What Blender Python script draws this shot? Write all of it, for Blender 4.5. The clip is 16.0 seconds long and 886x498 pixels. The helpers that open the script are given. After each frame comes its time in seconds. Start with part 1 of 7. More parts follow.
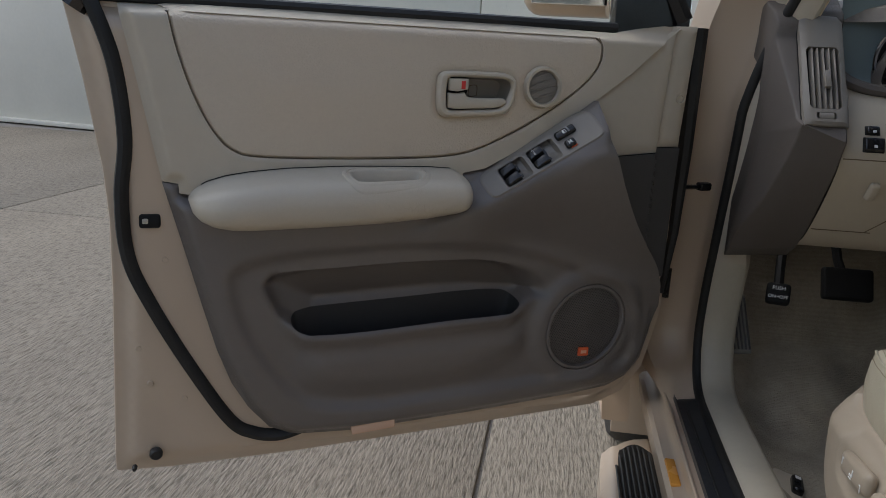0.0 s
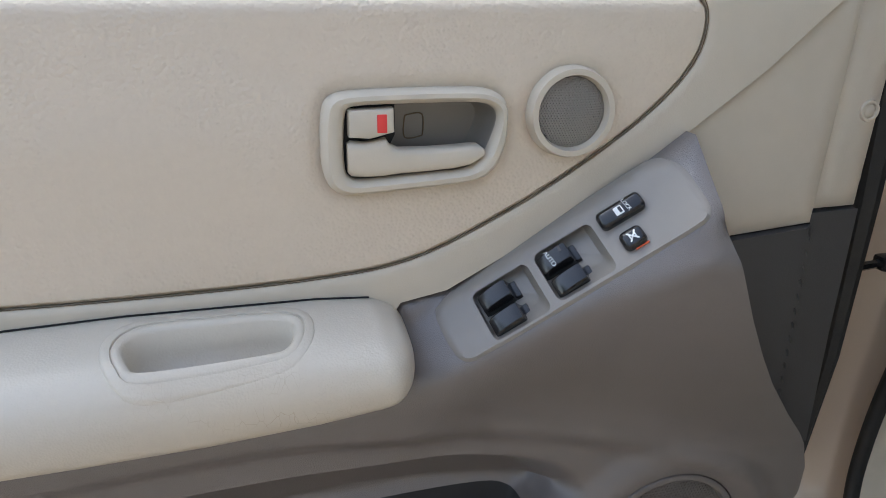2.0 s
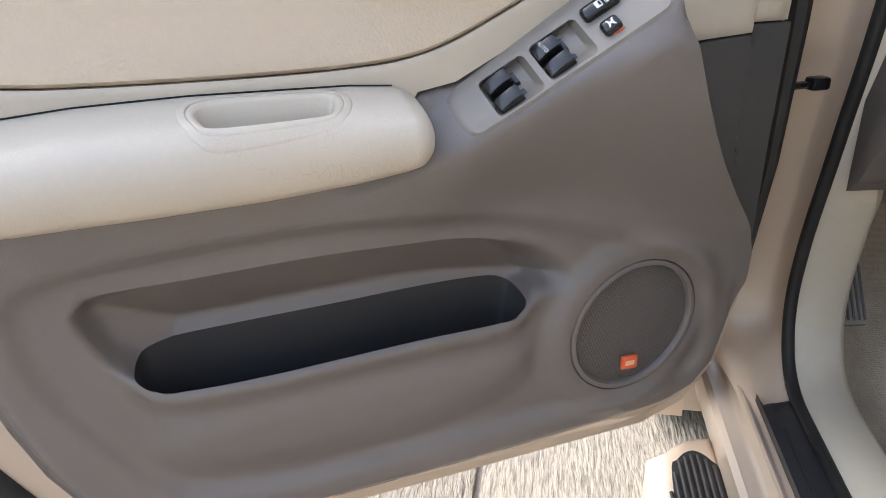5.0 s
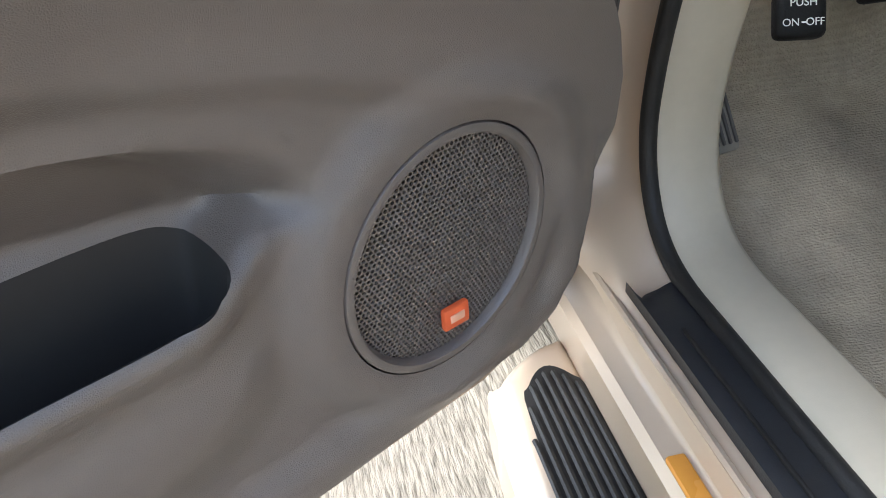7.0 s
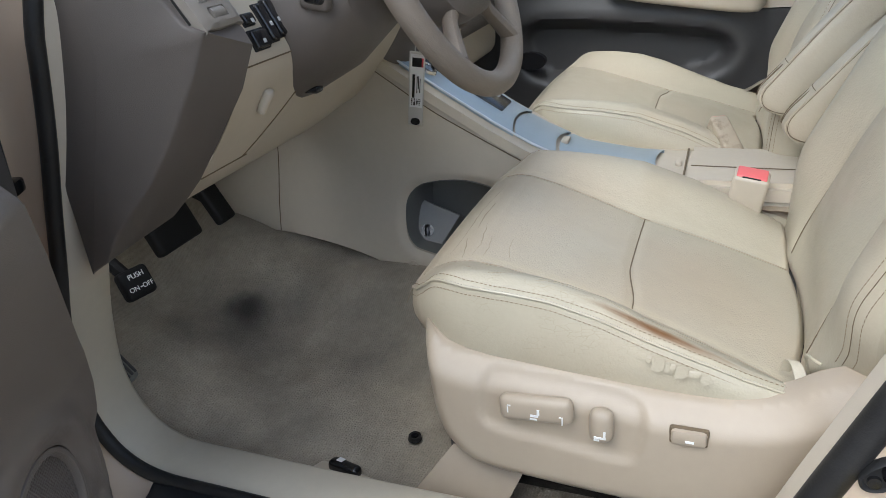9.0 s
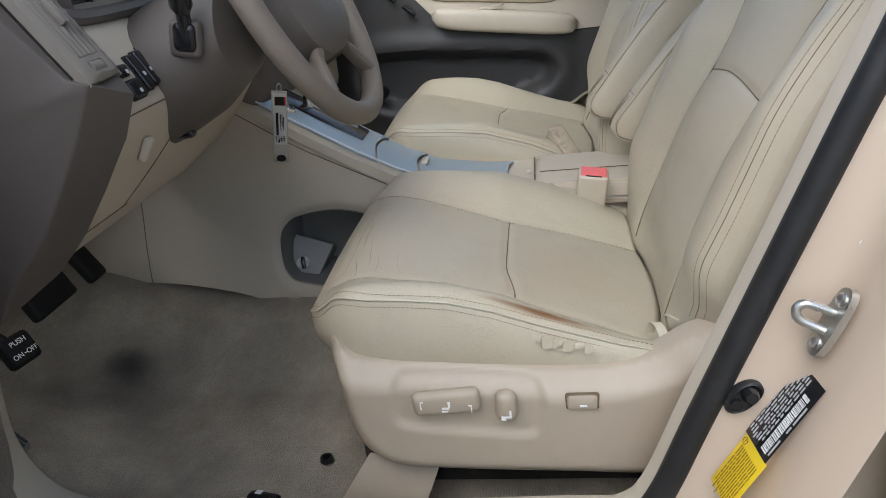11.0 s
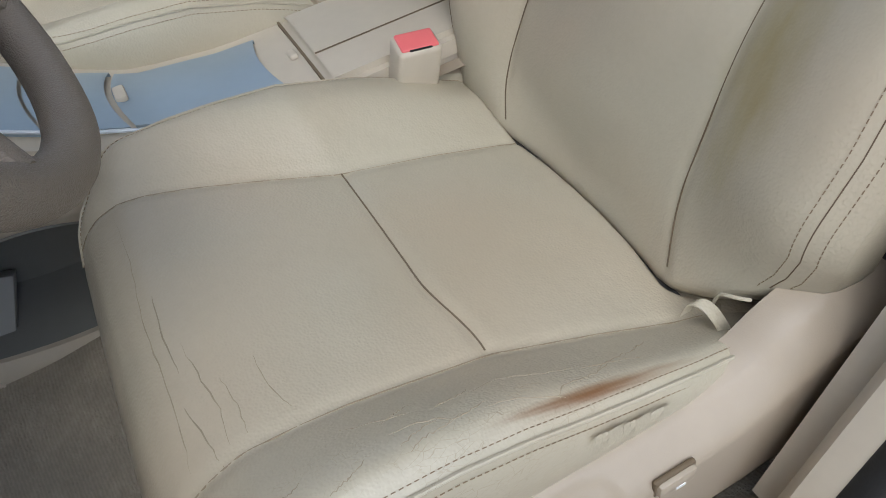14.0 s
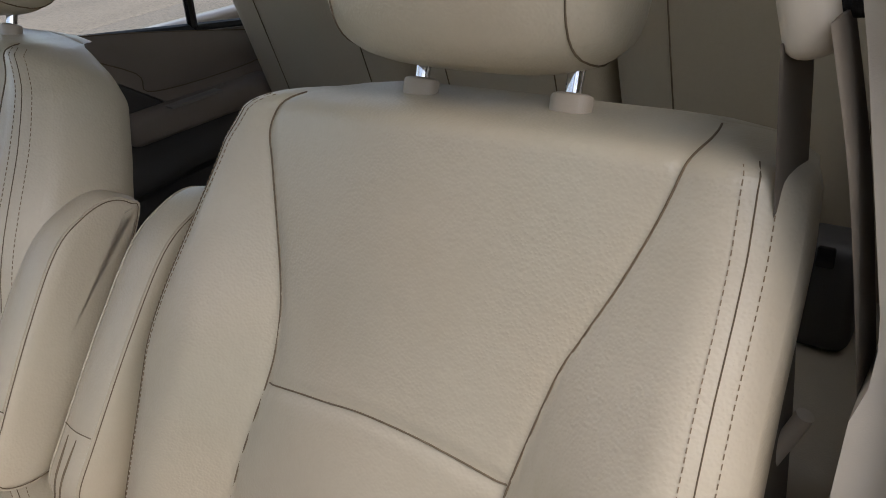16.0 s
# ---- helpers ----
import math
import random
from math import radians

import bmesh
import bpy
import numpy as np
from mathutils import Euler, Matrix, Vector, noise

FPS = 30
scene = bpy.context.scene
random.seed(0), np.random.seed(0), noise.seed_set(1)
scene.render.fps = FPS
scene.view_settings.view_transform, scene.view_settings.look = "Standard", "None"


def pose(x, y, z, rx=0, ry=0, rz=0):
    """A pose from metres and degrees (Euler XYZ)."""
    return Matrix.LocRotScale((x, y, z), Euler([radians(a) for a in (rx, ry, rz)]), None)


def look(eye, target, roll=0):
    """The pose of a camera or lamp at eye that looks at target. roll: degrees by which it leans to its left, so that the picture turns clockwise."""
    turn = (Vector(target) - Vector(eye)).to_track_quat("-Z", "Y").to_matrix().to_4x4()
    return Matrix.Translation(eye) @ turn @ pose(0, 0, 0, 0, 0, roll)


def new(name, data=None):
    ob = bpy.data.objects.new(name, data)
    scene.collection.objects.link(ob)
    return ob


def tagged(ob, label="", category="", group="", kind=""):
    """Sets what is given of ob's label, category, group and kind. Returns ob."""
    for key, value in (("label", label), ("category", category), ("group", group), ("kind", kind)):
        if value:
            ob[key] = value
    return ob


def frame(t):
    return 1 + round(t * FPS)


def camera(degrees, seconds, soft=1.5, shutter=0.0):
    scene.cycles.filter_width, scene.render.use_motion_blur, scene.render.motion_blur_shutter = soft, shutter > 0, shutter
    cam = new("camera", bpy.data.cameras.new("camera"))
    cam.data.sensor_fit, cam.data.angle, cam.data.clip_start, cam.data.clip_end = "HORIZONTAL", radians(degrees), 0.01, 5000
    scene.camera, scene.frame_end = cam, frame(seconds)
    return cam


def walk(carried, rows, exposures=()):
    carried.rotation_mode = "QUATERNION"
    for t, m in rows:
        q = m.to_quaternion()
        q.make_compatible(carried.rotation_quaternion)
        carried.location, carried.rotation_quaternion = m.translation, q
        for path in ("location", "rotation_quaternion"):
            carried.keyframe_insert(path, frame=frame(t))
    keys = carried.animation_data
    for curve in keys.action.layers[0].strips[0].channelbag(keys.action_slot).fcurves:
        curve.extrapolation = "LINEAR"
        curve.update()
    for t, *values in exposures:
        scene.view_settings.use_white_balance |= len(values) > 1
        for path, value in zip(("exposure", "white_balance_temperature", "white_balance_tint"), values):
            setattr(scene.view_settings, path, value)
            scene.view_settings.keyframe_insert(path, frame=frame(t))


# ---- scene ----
cam = camera(62.0, 16.0, soft=0.6)
PATH = [
    (0, (-1.07, -1.421, 1.109), (-1.36, 0.497, 0.621), 2.8),
    (0.5, (-1.094, -1.256, 1.118), (-1.403, 0.647, 0.586), 2.2),
    (1, (-1.1, -1.092, 1.125), (-1.435, 0.794, 0.547), 1.6),
    (1.5, (-1.097, -0.884, 1.151), (-1.466, 0.982, 0.534), 0.8),
    (2, (-1.078, -0.727, 1.172), (-1.489, 1.101, 0.473), 0.5),
    (2.5, (-1.073, -0.643, 1.168), (-1.518, 1.146, 0.393), 0.2),
    (3, (-1.076, -0.617, 1.169), (-1.546, 1.149, 0.357), 0.4),
    (3.5, (-1.073, -0.619, 1.17), (-1.546, 1.142, 0.349), 0.4),
    (4, (-1.072, -0.654, 1.168), (-1.499, 1.133, 0.377), 0.2),
    (4.5, (-1.067, -0.761, 1.152), (-1.437, 1.049, 0.384), -0.1),
    (5, (-1.101, -0.888, 1.069), (-1.374, 0.93, 0.281), -0.3),
    (5.2, (-1.114, -0.893, 1.021), (-1.328, 0.923, 0.211), -0.5),
    (7.3, (-1.063, -0.447, 0.911), (-0.593, 1.114, -0.248), -5.1),
    (7.5, (-1.073, -0.438, 0.913), (-0.447, 1.064, -0.249), -5.4),
    (8, (-1.1, -0.484, 0.979), (-0.024, 0.794, -0.121), -3.7),
    (8.5, (-1.204, -0.618, 1.089), (0.24, 0.373, 0.124), -4.0),
    (9, (-1.314, -0.641, 1.143), (0.365, 0.034, 0.291), -4.4),
    (9.5, (-1.451, -0.63, 1.177), (0.347, -0.193, 0.416), -4.1),
    (9.7, (-1.478, -0.623, 1.185), (0.337, -0.243, 0.437), -4.0),
    (11.8, (-1.244, -0.602, 1.105), (0.507, -0.388, 0.162), -9.0),
    (12, (-1.19, -0.596, 1.091), (0.532, -0.409, 0.09), -9.9),
    (12.5, (-1.061, -0.526, 1.078), (0.577, -0.456, -0.067), -11.2),
    (13, (-0.954, -0.453, 1.127), (0.556, -0.531, -0.182), -12.2),
    (13.5, (-0.89, -0.422, 1.16), (0.497, -0.671, -0.259), -12.7),
    (14, (-0.821, -0.425, 1.178), (0.455, -0.887, -0.291), -11.6),
    (14.5, (-0.764, -0.453, 1.197), (0.436, -1.148, -0.244), -9.7),
    (15, (-0.729, -0.469, 1.221), (0.419, -1.441, -0.098), -7.0),
    (15.5, (-0.704, -0.514, 1.263), (0.419, -1.704, 0.113), -6.5),
    (16, (-0.688, -0.573, 1.297), (0.442, -1.933, 0.363), -6.2),
]
EXPOSURES = [(0.0, 0.30, 6210, 9.5), (0.1, 0.55, 6210, 9.6), (0.2, 0.80, 6210, 9.6), (0.3, 1.12, 6210, 9.7), (0.45, 1.54, 6210, 9.8), (1.5, 1.74, 6100, 8.5), (2.2, 1.73, 6010, 9.0), (3.5, 1.78, 6210, 12.0), (4.3, 1.76, 6270, 11.6), (5.2, 2.24, 6270, 11.5), (7.3, 2.32, 6020, 7.0), (8, 2.6, 6004, 7.5), (8.5, 1.60, 5992, 8.0), (8.7, 1.42, 5988, 8.1), (9.5, 1.20, 5970, 8.5), (12, 0.84, 6070, 10.3), (13.5, 0.87, 5970, 9.3), (14.5, 0.98, 6070, 8.5), (15, 0.97, 6270, 11.0), (15.5, 1.0, 6470, 13.5), (16, 1.0, 6520, 14.5)]
walk(cam, [(t, look(*p)) for t, *p in PATH], EXPOSURES)

# ---- light ----
world = bpy.data.worlds.new("sky")
scene.world = world
world.use_nodes = True
wn = world.node_tree.nodes
wl = world.node_tree.links
sky = wn.new("ShaderNodeTexSky")
sky.sky_type = "NISHITA"
sky.sun_disc = False
sky.sun_elevation = radians(52)
sky.sun_rotation = radians(286.5)
sky.air_density, sky.dust_density, sky.ozone_density = 1.0, 1.5, 1.0
haze = wn.new("ShaderNodeHueSaturation")
haze.inputs["Saturation"].default_value = 0.7
wl.new(sky.outputs[0], haze.inputs["Color"])
wl.new(haze.outputs[0], wn["Background"].inputs[0])
wn["Background"].inputs[1].default_value = 0.15
sun_data = bpy.data.lights.new("sun", "SUN")
sun_data.energy, sun_data.angle, sun_data.color = 0.9, radians(50), (1.0, 0.97, 0.93)
sun = new("sun", sun_data)
sun.matrix_basis = look((-4.4, 1.3, 6.4), (0, 0, 0.5))


# ---- materials ----
def nodes_of(name):
    m = bpy.data.materials.new(name)
    m.use_nodes = True
    return m, m.node_tree.nodes, m.node_tree.links


def surf(name, col, rough=0.5, var=0.10, size=4.0, grain=0.0, grain_size=500.0, metal=0.0, kind="noise", coat=0.0, dirt=None, dirt_size=3.0, dirt_amount=0.3, spec=0.5, stretch=None, wrinkle=0.0, dirt_range=(0.5, 0.75)):
    """A procedural surface: base colour varied at two scales, an optional stain colour and a fine relief."""
    m, n, l = nodes_of(name)
    b = n["Principled BSDF"]
    b.inputs["Roughness"].default_value = rough
    b.inputs["Metallic"].default_value = metal
    b.inputs["Specular IOR Level"].default_value = spec
    b.inputs["Coat Weight"].default_value = coat
    b.inputs["Coat Roughness"].default_value = 0.1
    co = n.new("ShaderNodeTexCoord")
    src = co.outputs["Object"]
    if stretch:
        mp = n.new("ShaderNodeMapping")
        mp.inputs["Scale"].default_value = stretch
        l.new(src, mp.inputs["Vector"])
        src = mp.outputs[0]
    big = n.new("ShaderNodeTexNoise")
    big.inputs["Scale"].default_value = size
    big.inputs["Detail"].default_value = 5
    l.new(src, big.inputs["Vector"])
    fine = n.new("ShaderNodeTexNoise")
    fine.inputs["Scale"].default_value = size * 14
    fine.inputs["Detail"].default_value = 4
    l.new(src, fine.inputs["Vector"])
    mixv = n.new("ShaderNodeMath")
    mixv.operation = "MULTIPLY_ADD"
    l.new(fine.outputs["Fac"], mixv.inputs[0])
    mixv.inputs[1].default_value = 0.45
    l.new(big.outputs["Fac"], mixv.inputs[2])
    ramp = n.new("ShaderNodeMapRange")
    ramp.inputs["From Min"].default_value, ramp.inputs["From Max"].default_value = 0.45, 1.0
    ramp.inputs["To Min"].default_value, ramp.inputs["To Max"].default_value = 1 - var, 1 + var
    l.new(mixv.outputs[0], ramp.inputs["Value"])
    mul = n.new("ShaderNodeMix")
    mul.data_type, mul.blend_type = "RGBA", "MULTIPLY"
    mul.inputs["Factor"].default_value = 1.0
    mul.inputs["A"].default_value = (*col, 1)
    l.new(ramp.outputs[0], mul.inputs["B"])
    out = mul.outputs["Result"]
    if dirt:
        dn = n.new("ShaderNodeTexNoise")
        dn.inputs["Scale"].default_value = dirt_size
        dn.inputs["Detail"].default_value = 2 if kind == "leather" else 6
        dn.inputs["Roughness"].default_value = 0.45 if kind == "leather" else 0.65
        l.new(src, dn.inputs["Vector"])
        dr = n.new("ShaderNodeMapRange")
        dr.interpolation_type = "SMOOTHSTEP" if kind == "leather" else "LINEAR"
        dr.inputs["From Min"].default_value, dr.inputs["From Max"].default_value = dirt_range
        dr.inputs["To Max"].default_value = dirt_amount
        l.new(dn.outputs["Fac"], dr.inputs["Value"])
        dm = n.new("ShaderNodeMix")
        dm.data_type = "RGBA"
        l.new(dr.outputs[0], dm.inputs["Factor"])
        l.new(out, dm.inputs["A"])
        dm.inputs["B"].default_value = (*dirt, 1)
        out = dm.outputs["Result"]
    l.new(out, b.inputs["Base Color"])
    rr = n.new("ShaderNodeMapRange")
    rr.inputs["From Min"].default_value, rr.inputs["From Max"].default_value = 0.2, 0.8
    rr.inputs["To Min"].default_value, rr.inputs["To Max"].default_value = max(0.03, rough - 0.07), min(1.0, rough + 0.07)
    l.new(big.outputs["Fac"], rr.inputs["Value"])
    l.new(rr.outputs[0], b.inputs["Roughness"])
    if grain:
        if kind == "leather":
            g = n.new("ShaderNodeTexVoronoi")
            g.feature = "DISTANCE_TO_EDGE"
            g.inputs["Scale"].default_value = grain_size
            warp = n.new("ShaderNodeTexNoise")
            warp.inputs["Scale"].default_value = grain_size * 0.35
            l.new(src, warp.inputs["Vector"])
            vm = n.new("ShaderNodeVectorMath")
            vm.operation = "MULTIPLY_ADD"
            l.new(warp.outputs["Color"], vm.inputs[0])
            vm.inputs[1].default_value = (1.1 / grain_size,) * 3
            l.new(src, vm.inputs[2])
            l.new(vm.outputs[0], g.inputs["Vector"])
            cell = n.new("ShaderNodeMapRange")
            cell.interpolation_type = "SMOOTHSTEP"
            cell.inputs["From Max"].default_value = 0.32
            l.new(g.outputs["Distance"], cell.inputs["Value"])
            h = cell.outputs[0]
        else:
            g = n.new("ShaderNodeTexNoise")
            g.inputs["Scale"].default_value = grain_size
            g.inputs["Detail"].default_value = 3
            l.new(src, g.inputs["Vector"])
            h = g.outputs["Fac"]
        bump = n.new("ShaderNodeBump")
        bump.inputs["Strength"].default_value = grain
        bump.inputs["Distance"].default_value = 1.0 / grain_size
        l.new(h, bump.inputs["Height"])
        if wrinkle:
            wv = n.new("ShaderNodeTexNoise")
            wv.inputs["Scale"].default_value = 28
            wv.inputs["Detail"].default_value = 6
            l.new(src, wv.inputs["Vector"])
            wb = n.new("ShaderNodeBump")
            wb.inputs["Strength"].default_value = wrinkle
            wb.inputs["Distance"].default_value = 0.006
            l.new(wv.outputs["Fac"], wb.inputs["Height"])
            l.new(wb.outputs[0], bump.inputs["Normal"])
        l.new(bump.outputs[0], b.inputs["Normal"])
    return m


def leather(name, col, cool, rough=0.36, grain=0.17, scale=430.0, pucker=0.12, soil=None, soil_amount=0.0):
    """Sewn hide: slow drift between two tones, pebbled grain that comes and goes, soft puckers, faint rubbed-in soil."""
    m, n, l = nodes_of(name)
    b = n["Principled BSDF"]
    co = n.new("ShaderNodeTexCoord").outputs["Object"]

    def noise(size, detail=2.0):
        q = n.new("ShaderNodeTexNoise")
        q.inputs["Scale"].default_value, q.inputs["Detail"].default_value = size, detail
        l.new(co, q.inputs["Vector"])
        return q.outputs["Fac"]

    def ranged(src, a, b_, c, d):
        q = n.new("ShaderNodeMapRange")
        for k, v in zip(("From Min", "From Max", "To Min", "To Max"), (a, b_, c, d)):
            q.inputs[k].default_value = v
        l.new(src, q.inputs["Value"])
        return q.outputs[0]

    def mixed(fac, a, b_, blend="MIX"):
        q = n.new("ShaderNodeMix")
        q.data_type, q.blend_type = "RGBA", blend
        l.new(fac, q.inputs["Factor"])
        for key, v in (("A", a), ("B", b_)):
            if isinstance(v, tuple):
                q.inputs[key].default_value = (*v, 1)
            else:
                l.new(v, q.inputs[key])
        return q.outputs["Result"]
    slow = noise(5.0, 1.0)
    out = mixed(ranged(slow, 0.3, 0.7, 0.0, 1.0), col, cool)
    fleck = ranged(noise(160.0, 3.0), 0.2, 0.8, 0.0, 0.16)
    out = mixed(fleck, out, tuple(c * 0.72 for c in col))
    if soil:
        out = mixed(ranged(noise(17.0, 4.0), 0.50, 0.85, 0.0, soil_amount), out, soil)
    l.new(out, b.inputs["Base Color"])
    l.new(ranged(noise(24.0, 3.0), 0.2, 0.8, rough - 0.06, rough + 0.08), b.inputs["Roughness"])
    vor = n.new("ShaderNodeTexVoronoi")
    vor.feature = "SMOOTH_F1"
    vor.inputs["Scale"].default_value = scale
    l.new(co, vor.inputs["Vector"])
    g1 = n.new("ShaderNodeBump")
    g1.invert = True
    g1.inputs["Distance"].default_value = 0.8 / scale
    l.new(ranged(noise(9.0, 2.0), 0.3, 0.7, grain * 0.5, grain * 1.5), g1.inputs["Strength"])
    l.new(vor.outputs["Distance"], g1.inputs["Height"])
    g2 = n.new("ShaderNodeBump")
    g2.inputs["Strength"].default_value, g2.inputs["Distance"].default_value = pucker, 0.012
    l.new(noise(20.0, 3.0), g2.inputs["Height"])
    l.new(g2.outputs[0], g1.inputs["Normal"])
    l.new(g1.outputs[0], b.inputs["Normal"])
    return m


LEATHER = leather("beige leather", (0.502, 0.428, 0.311), (0.478, 0.430, 0.320), soil=(0.34, 0.285, 0.20), soil_amount=0.10)
LEATHER_TOP = leather("beige pad leather", (0.63, 0.525, 0.40), (0.61, 0.52, 0.405), 0.44, 0.30, 380, 0.03)
CREAM = surf("cream trim plastic", (0.53, 0.465, 0.365), 0.45, 0.05, 5, 0.12, 900, dirt=(0.36, 0.30, 0.21), dirt_amount=0.15)
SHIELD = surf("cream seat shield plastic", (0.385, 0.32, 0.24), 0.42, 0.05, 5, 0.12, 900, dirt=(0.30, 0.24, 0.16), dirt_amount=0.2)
CREAM_SILL = surf("pale cream sill plastic", (0.50, 0.45, 0.35), 0.42, 0.06, 6, 0.12, 900, dirt=(0.30, 0.26, 0.19), dirt_size=9, dirt_amount=0.25)
BROWN = surf("taupe door plastic", (0.138, 0.118, 0.105), 0.36, 0.08, 5, 0.22, 800, kind="leather", dirt=(0.17, 0.145, 0.12), dirt_size=5, dirt_amount=0.25, spec=0.95)
BROWN_DASH = surf("taupe dashboard vinyl", (0.115, 0.098, 0.085), 0.5, 0.06, 5, 0.2, 800, kind="leather")
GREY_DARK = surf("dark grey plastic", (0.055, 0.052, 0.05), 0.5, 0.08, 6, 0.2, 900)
TAUPE_PLATE = surf("satin taupe switch plate", (0.24, 0.215, 0.185), 0.38, 0.05, 8, 0.1, 1500)
BLACK = surf("black plastic", (0.012, 0.012, 0.013), 0.18, 0.1, 20, 0.05, 900)
RUBBER = surf("black rubber", (0.012, 0.012, 0.012), 0.55, 0.2, 20, 0.2, 500, dirt=(0.07, 0.065, 0.06), dirt_size=12, dirt_amount=0.3)
PEDAL = surf("black pedal rubber", (0.008, 0.008, 0.008), 0.6, 0.2, 20, 0.3, 500, spec=0.25)
# near-black for openings and backings; in narrow gaps it is painted shade
PIT = surf("black cavity and gap shade", (0.006, 0.006, 0.006), 0.8, 0.1)
PAINT = surf("champagne metallic paint", (0.575, 0.462, 0.347), 0.40, 0.02, 2, metal=0.15, coat=0.5)
CARPET = surf("grey beige carpet", (0.45, 0.395, 0.305), 0.95, 0.20, 9, 1.0, 300, dirt=(0.16, 0.147, 0.127), dirt_size=3.2, dirt_amount=0.75, spec=0.1, dirt_range=(0.42, 0.72))
SILVER = surf("silver satin plastic", (0.33, 0.40, 0.45), 0.36, 0.04, 6, metal=0.35)
CHROME = surf("chrome", (0.75, 0.75, 0.76), 0.12, 0.02, metal=1.0)
STEEL = surf("zinc plated steel", (0.55, 0.54, 0.50), 0.3, 0.12, 30, metal=0.9)
SEAM = surf("seam shadow thread", (0.15, 0.11, 0.065), 0.8, 0.15, 60)
SEAM_SOFT = surf("flat seam", (0.30, 0.24, 0.16), 0.7, 0.12, 60)
THREAD = surf("tan thread", (0.25, 0.185, 0.115), 0.8, 0.15, 60)
RED = surf("red plastic", (0.70, 0.045, 0.04), 0.4, 0.03)
PINK = surf("faded red plastic", (0.80, 0.17, 0.17), 0.35, 0.04)
ORANGE = surf("orange plastic", (0.75, 0.13, 0.04), 0.4, 0.04)
AMBER = surf("amber lens", (0.80, 0.36, 0.06), 0.25, 0.05)
LAMP = surf("peach lamp lens", (0.72, 0.48, 0.34), 0.25, 0.05)
WHITE = surf("white print", (0.78, 0.78, 0.76), 0.5, 0.03)
YELLOW = surf("yellow label", (0.78, 0.56, 0.02), 0.4, 0.04)
BELT = surf("taupe belt webbing", (0.15, 0.125, 0.095), 0.7, 0.1, 30, 0.6, 1400, stretch=(1, 1, 3))
CONCRETE = surf("broomed concrete", (0.32, 0.276, 0.215), 0.9, 0.14, 1.5, 1.0, 130, dirt=(0.12, 0.103, 0.08), dirt_size=105, dirt_amount=0.75, spec=0.2, stretch=(1, 0.16, 1), dirt_range=(0.46, 0.64))
WALLMAT = surf("painted wall panel", (0.66, 0.62, 0.53), 0.75, 0.05, 1.5, 0.15, 120)
ASPHALT = surf("ground", (0.30, 0.27, 0.23), 0.95, 0.15, 0.6, 0.6, 40)
LEAF = surf("green leaves", (0.07, 0.13, 0.035), 0.5, 0.4, 12)
BARK = surf("bark", (0.10, 0.075, 0.05), 0.9, 0.3, 20, 0.6, 80)
CARPAINT = surf("dark car paint", (0.03, 0.032, 0.035), 0.25, 0.05, coat=0.5)
KERBRED = surf("red painted kerb", (0.55, 0.10, 0.08), 0.8, 0.15, 6)
RED_PRINT = surf("red print", (0.55, 0.03, 0.04), 0.5, 0.03)


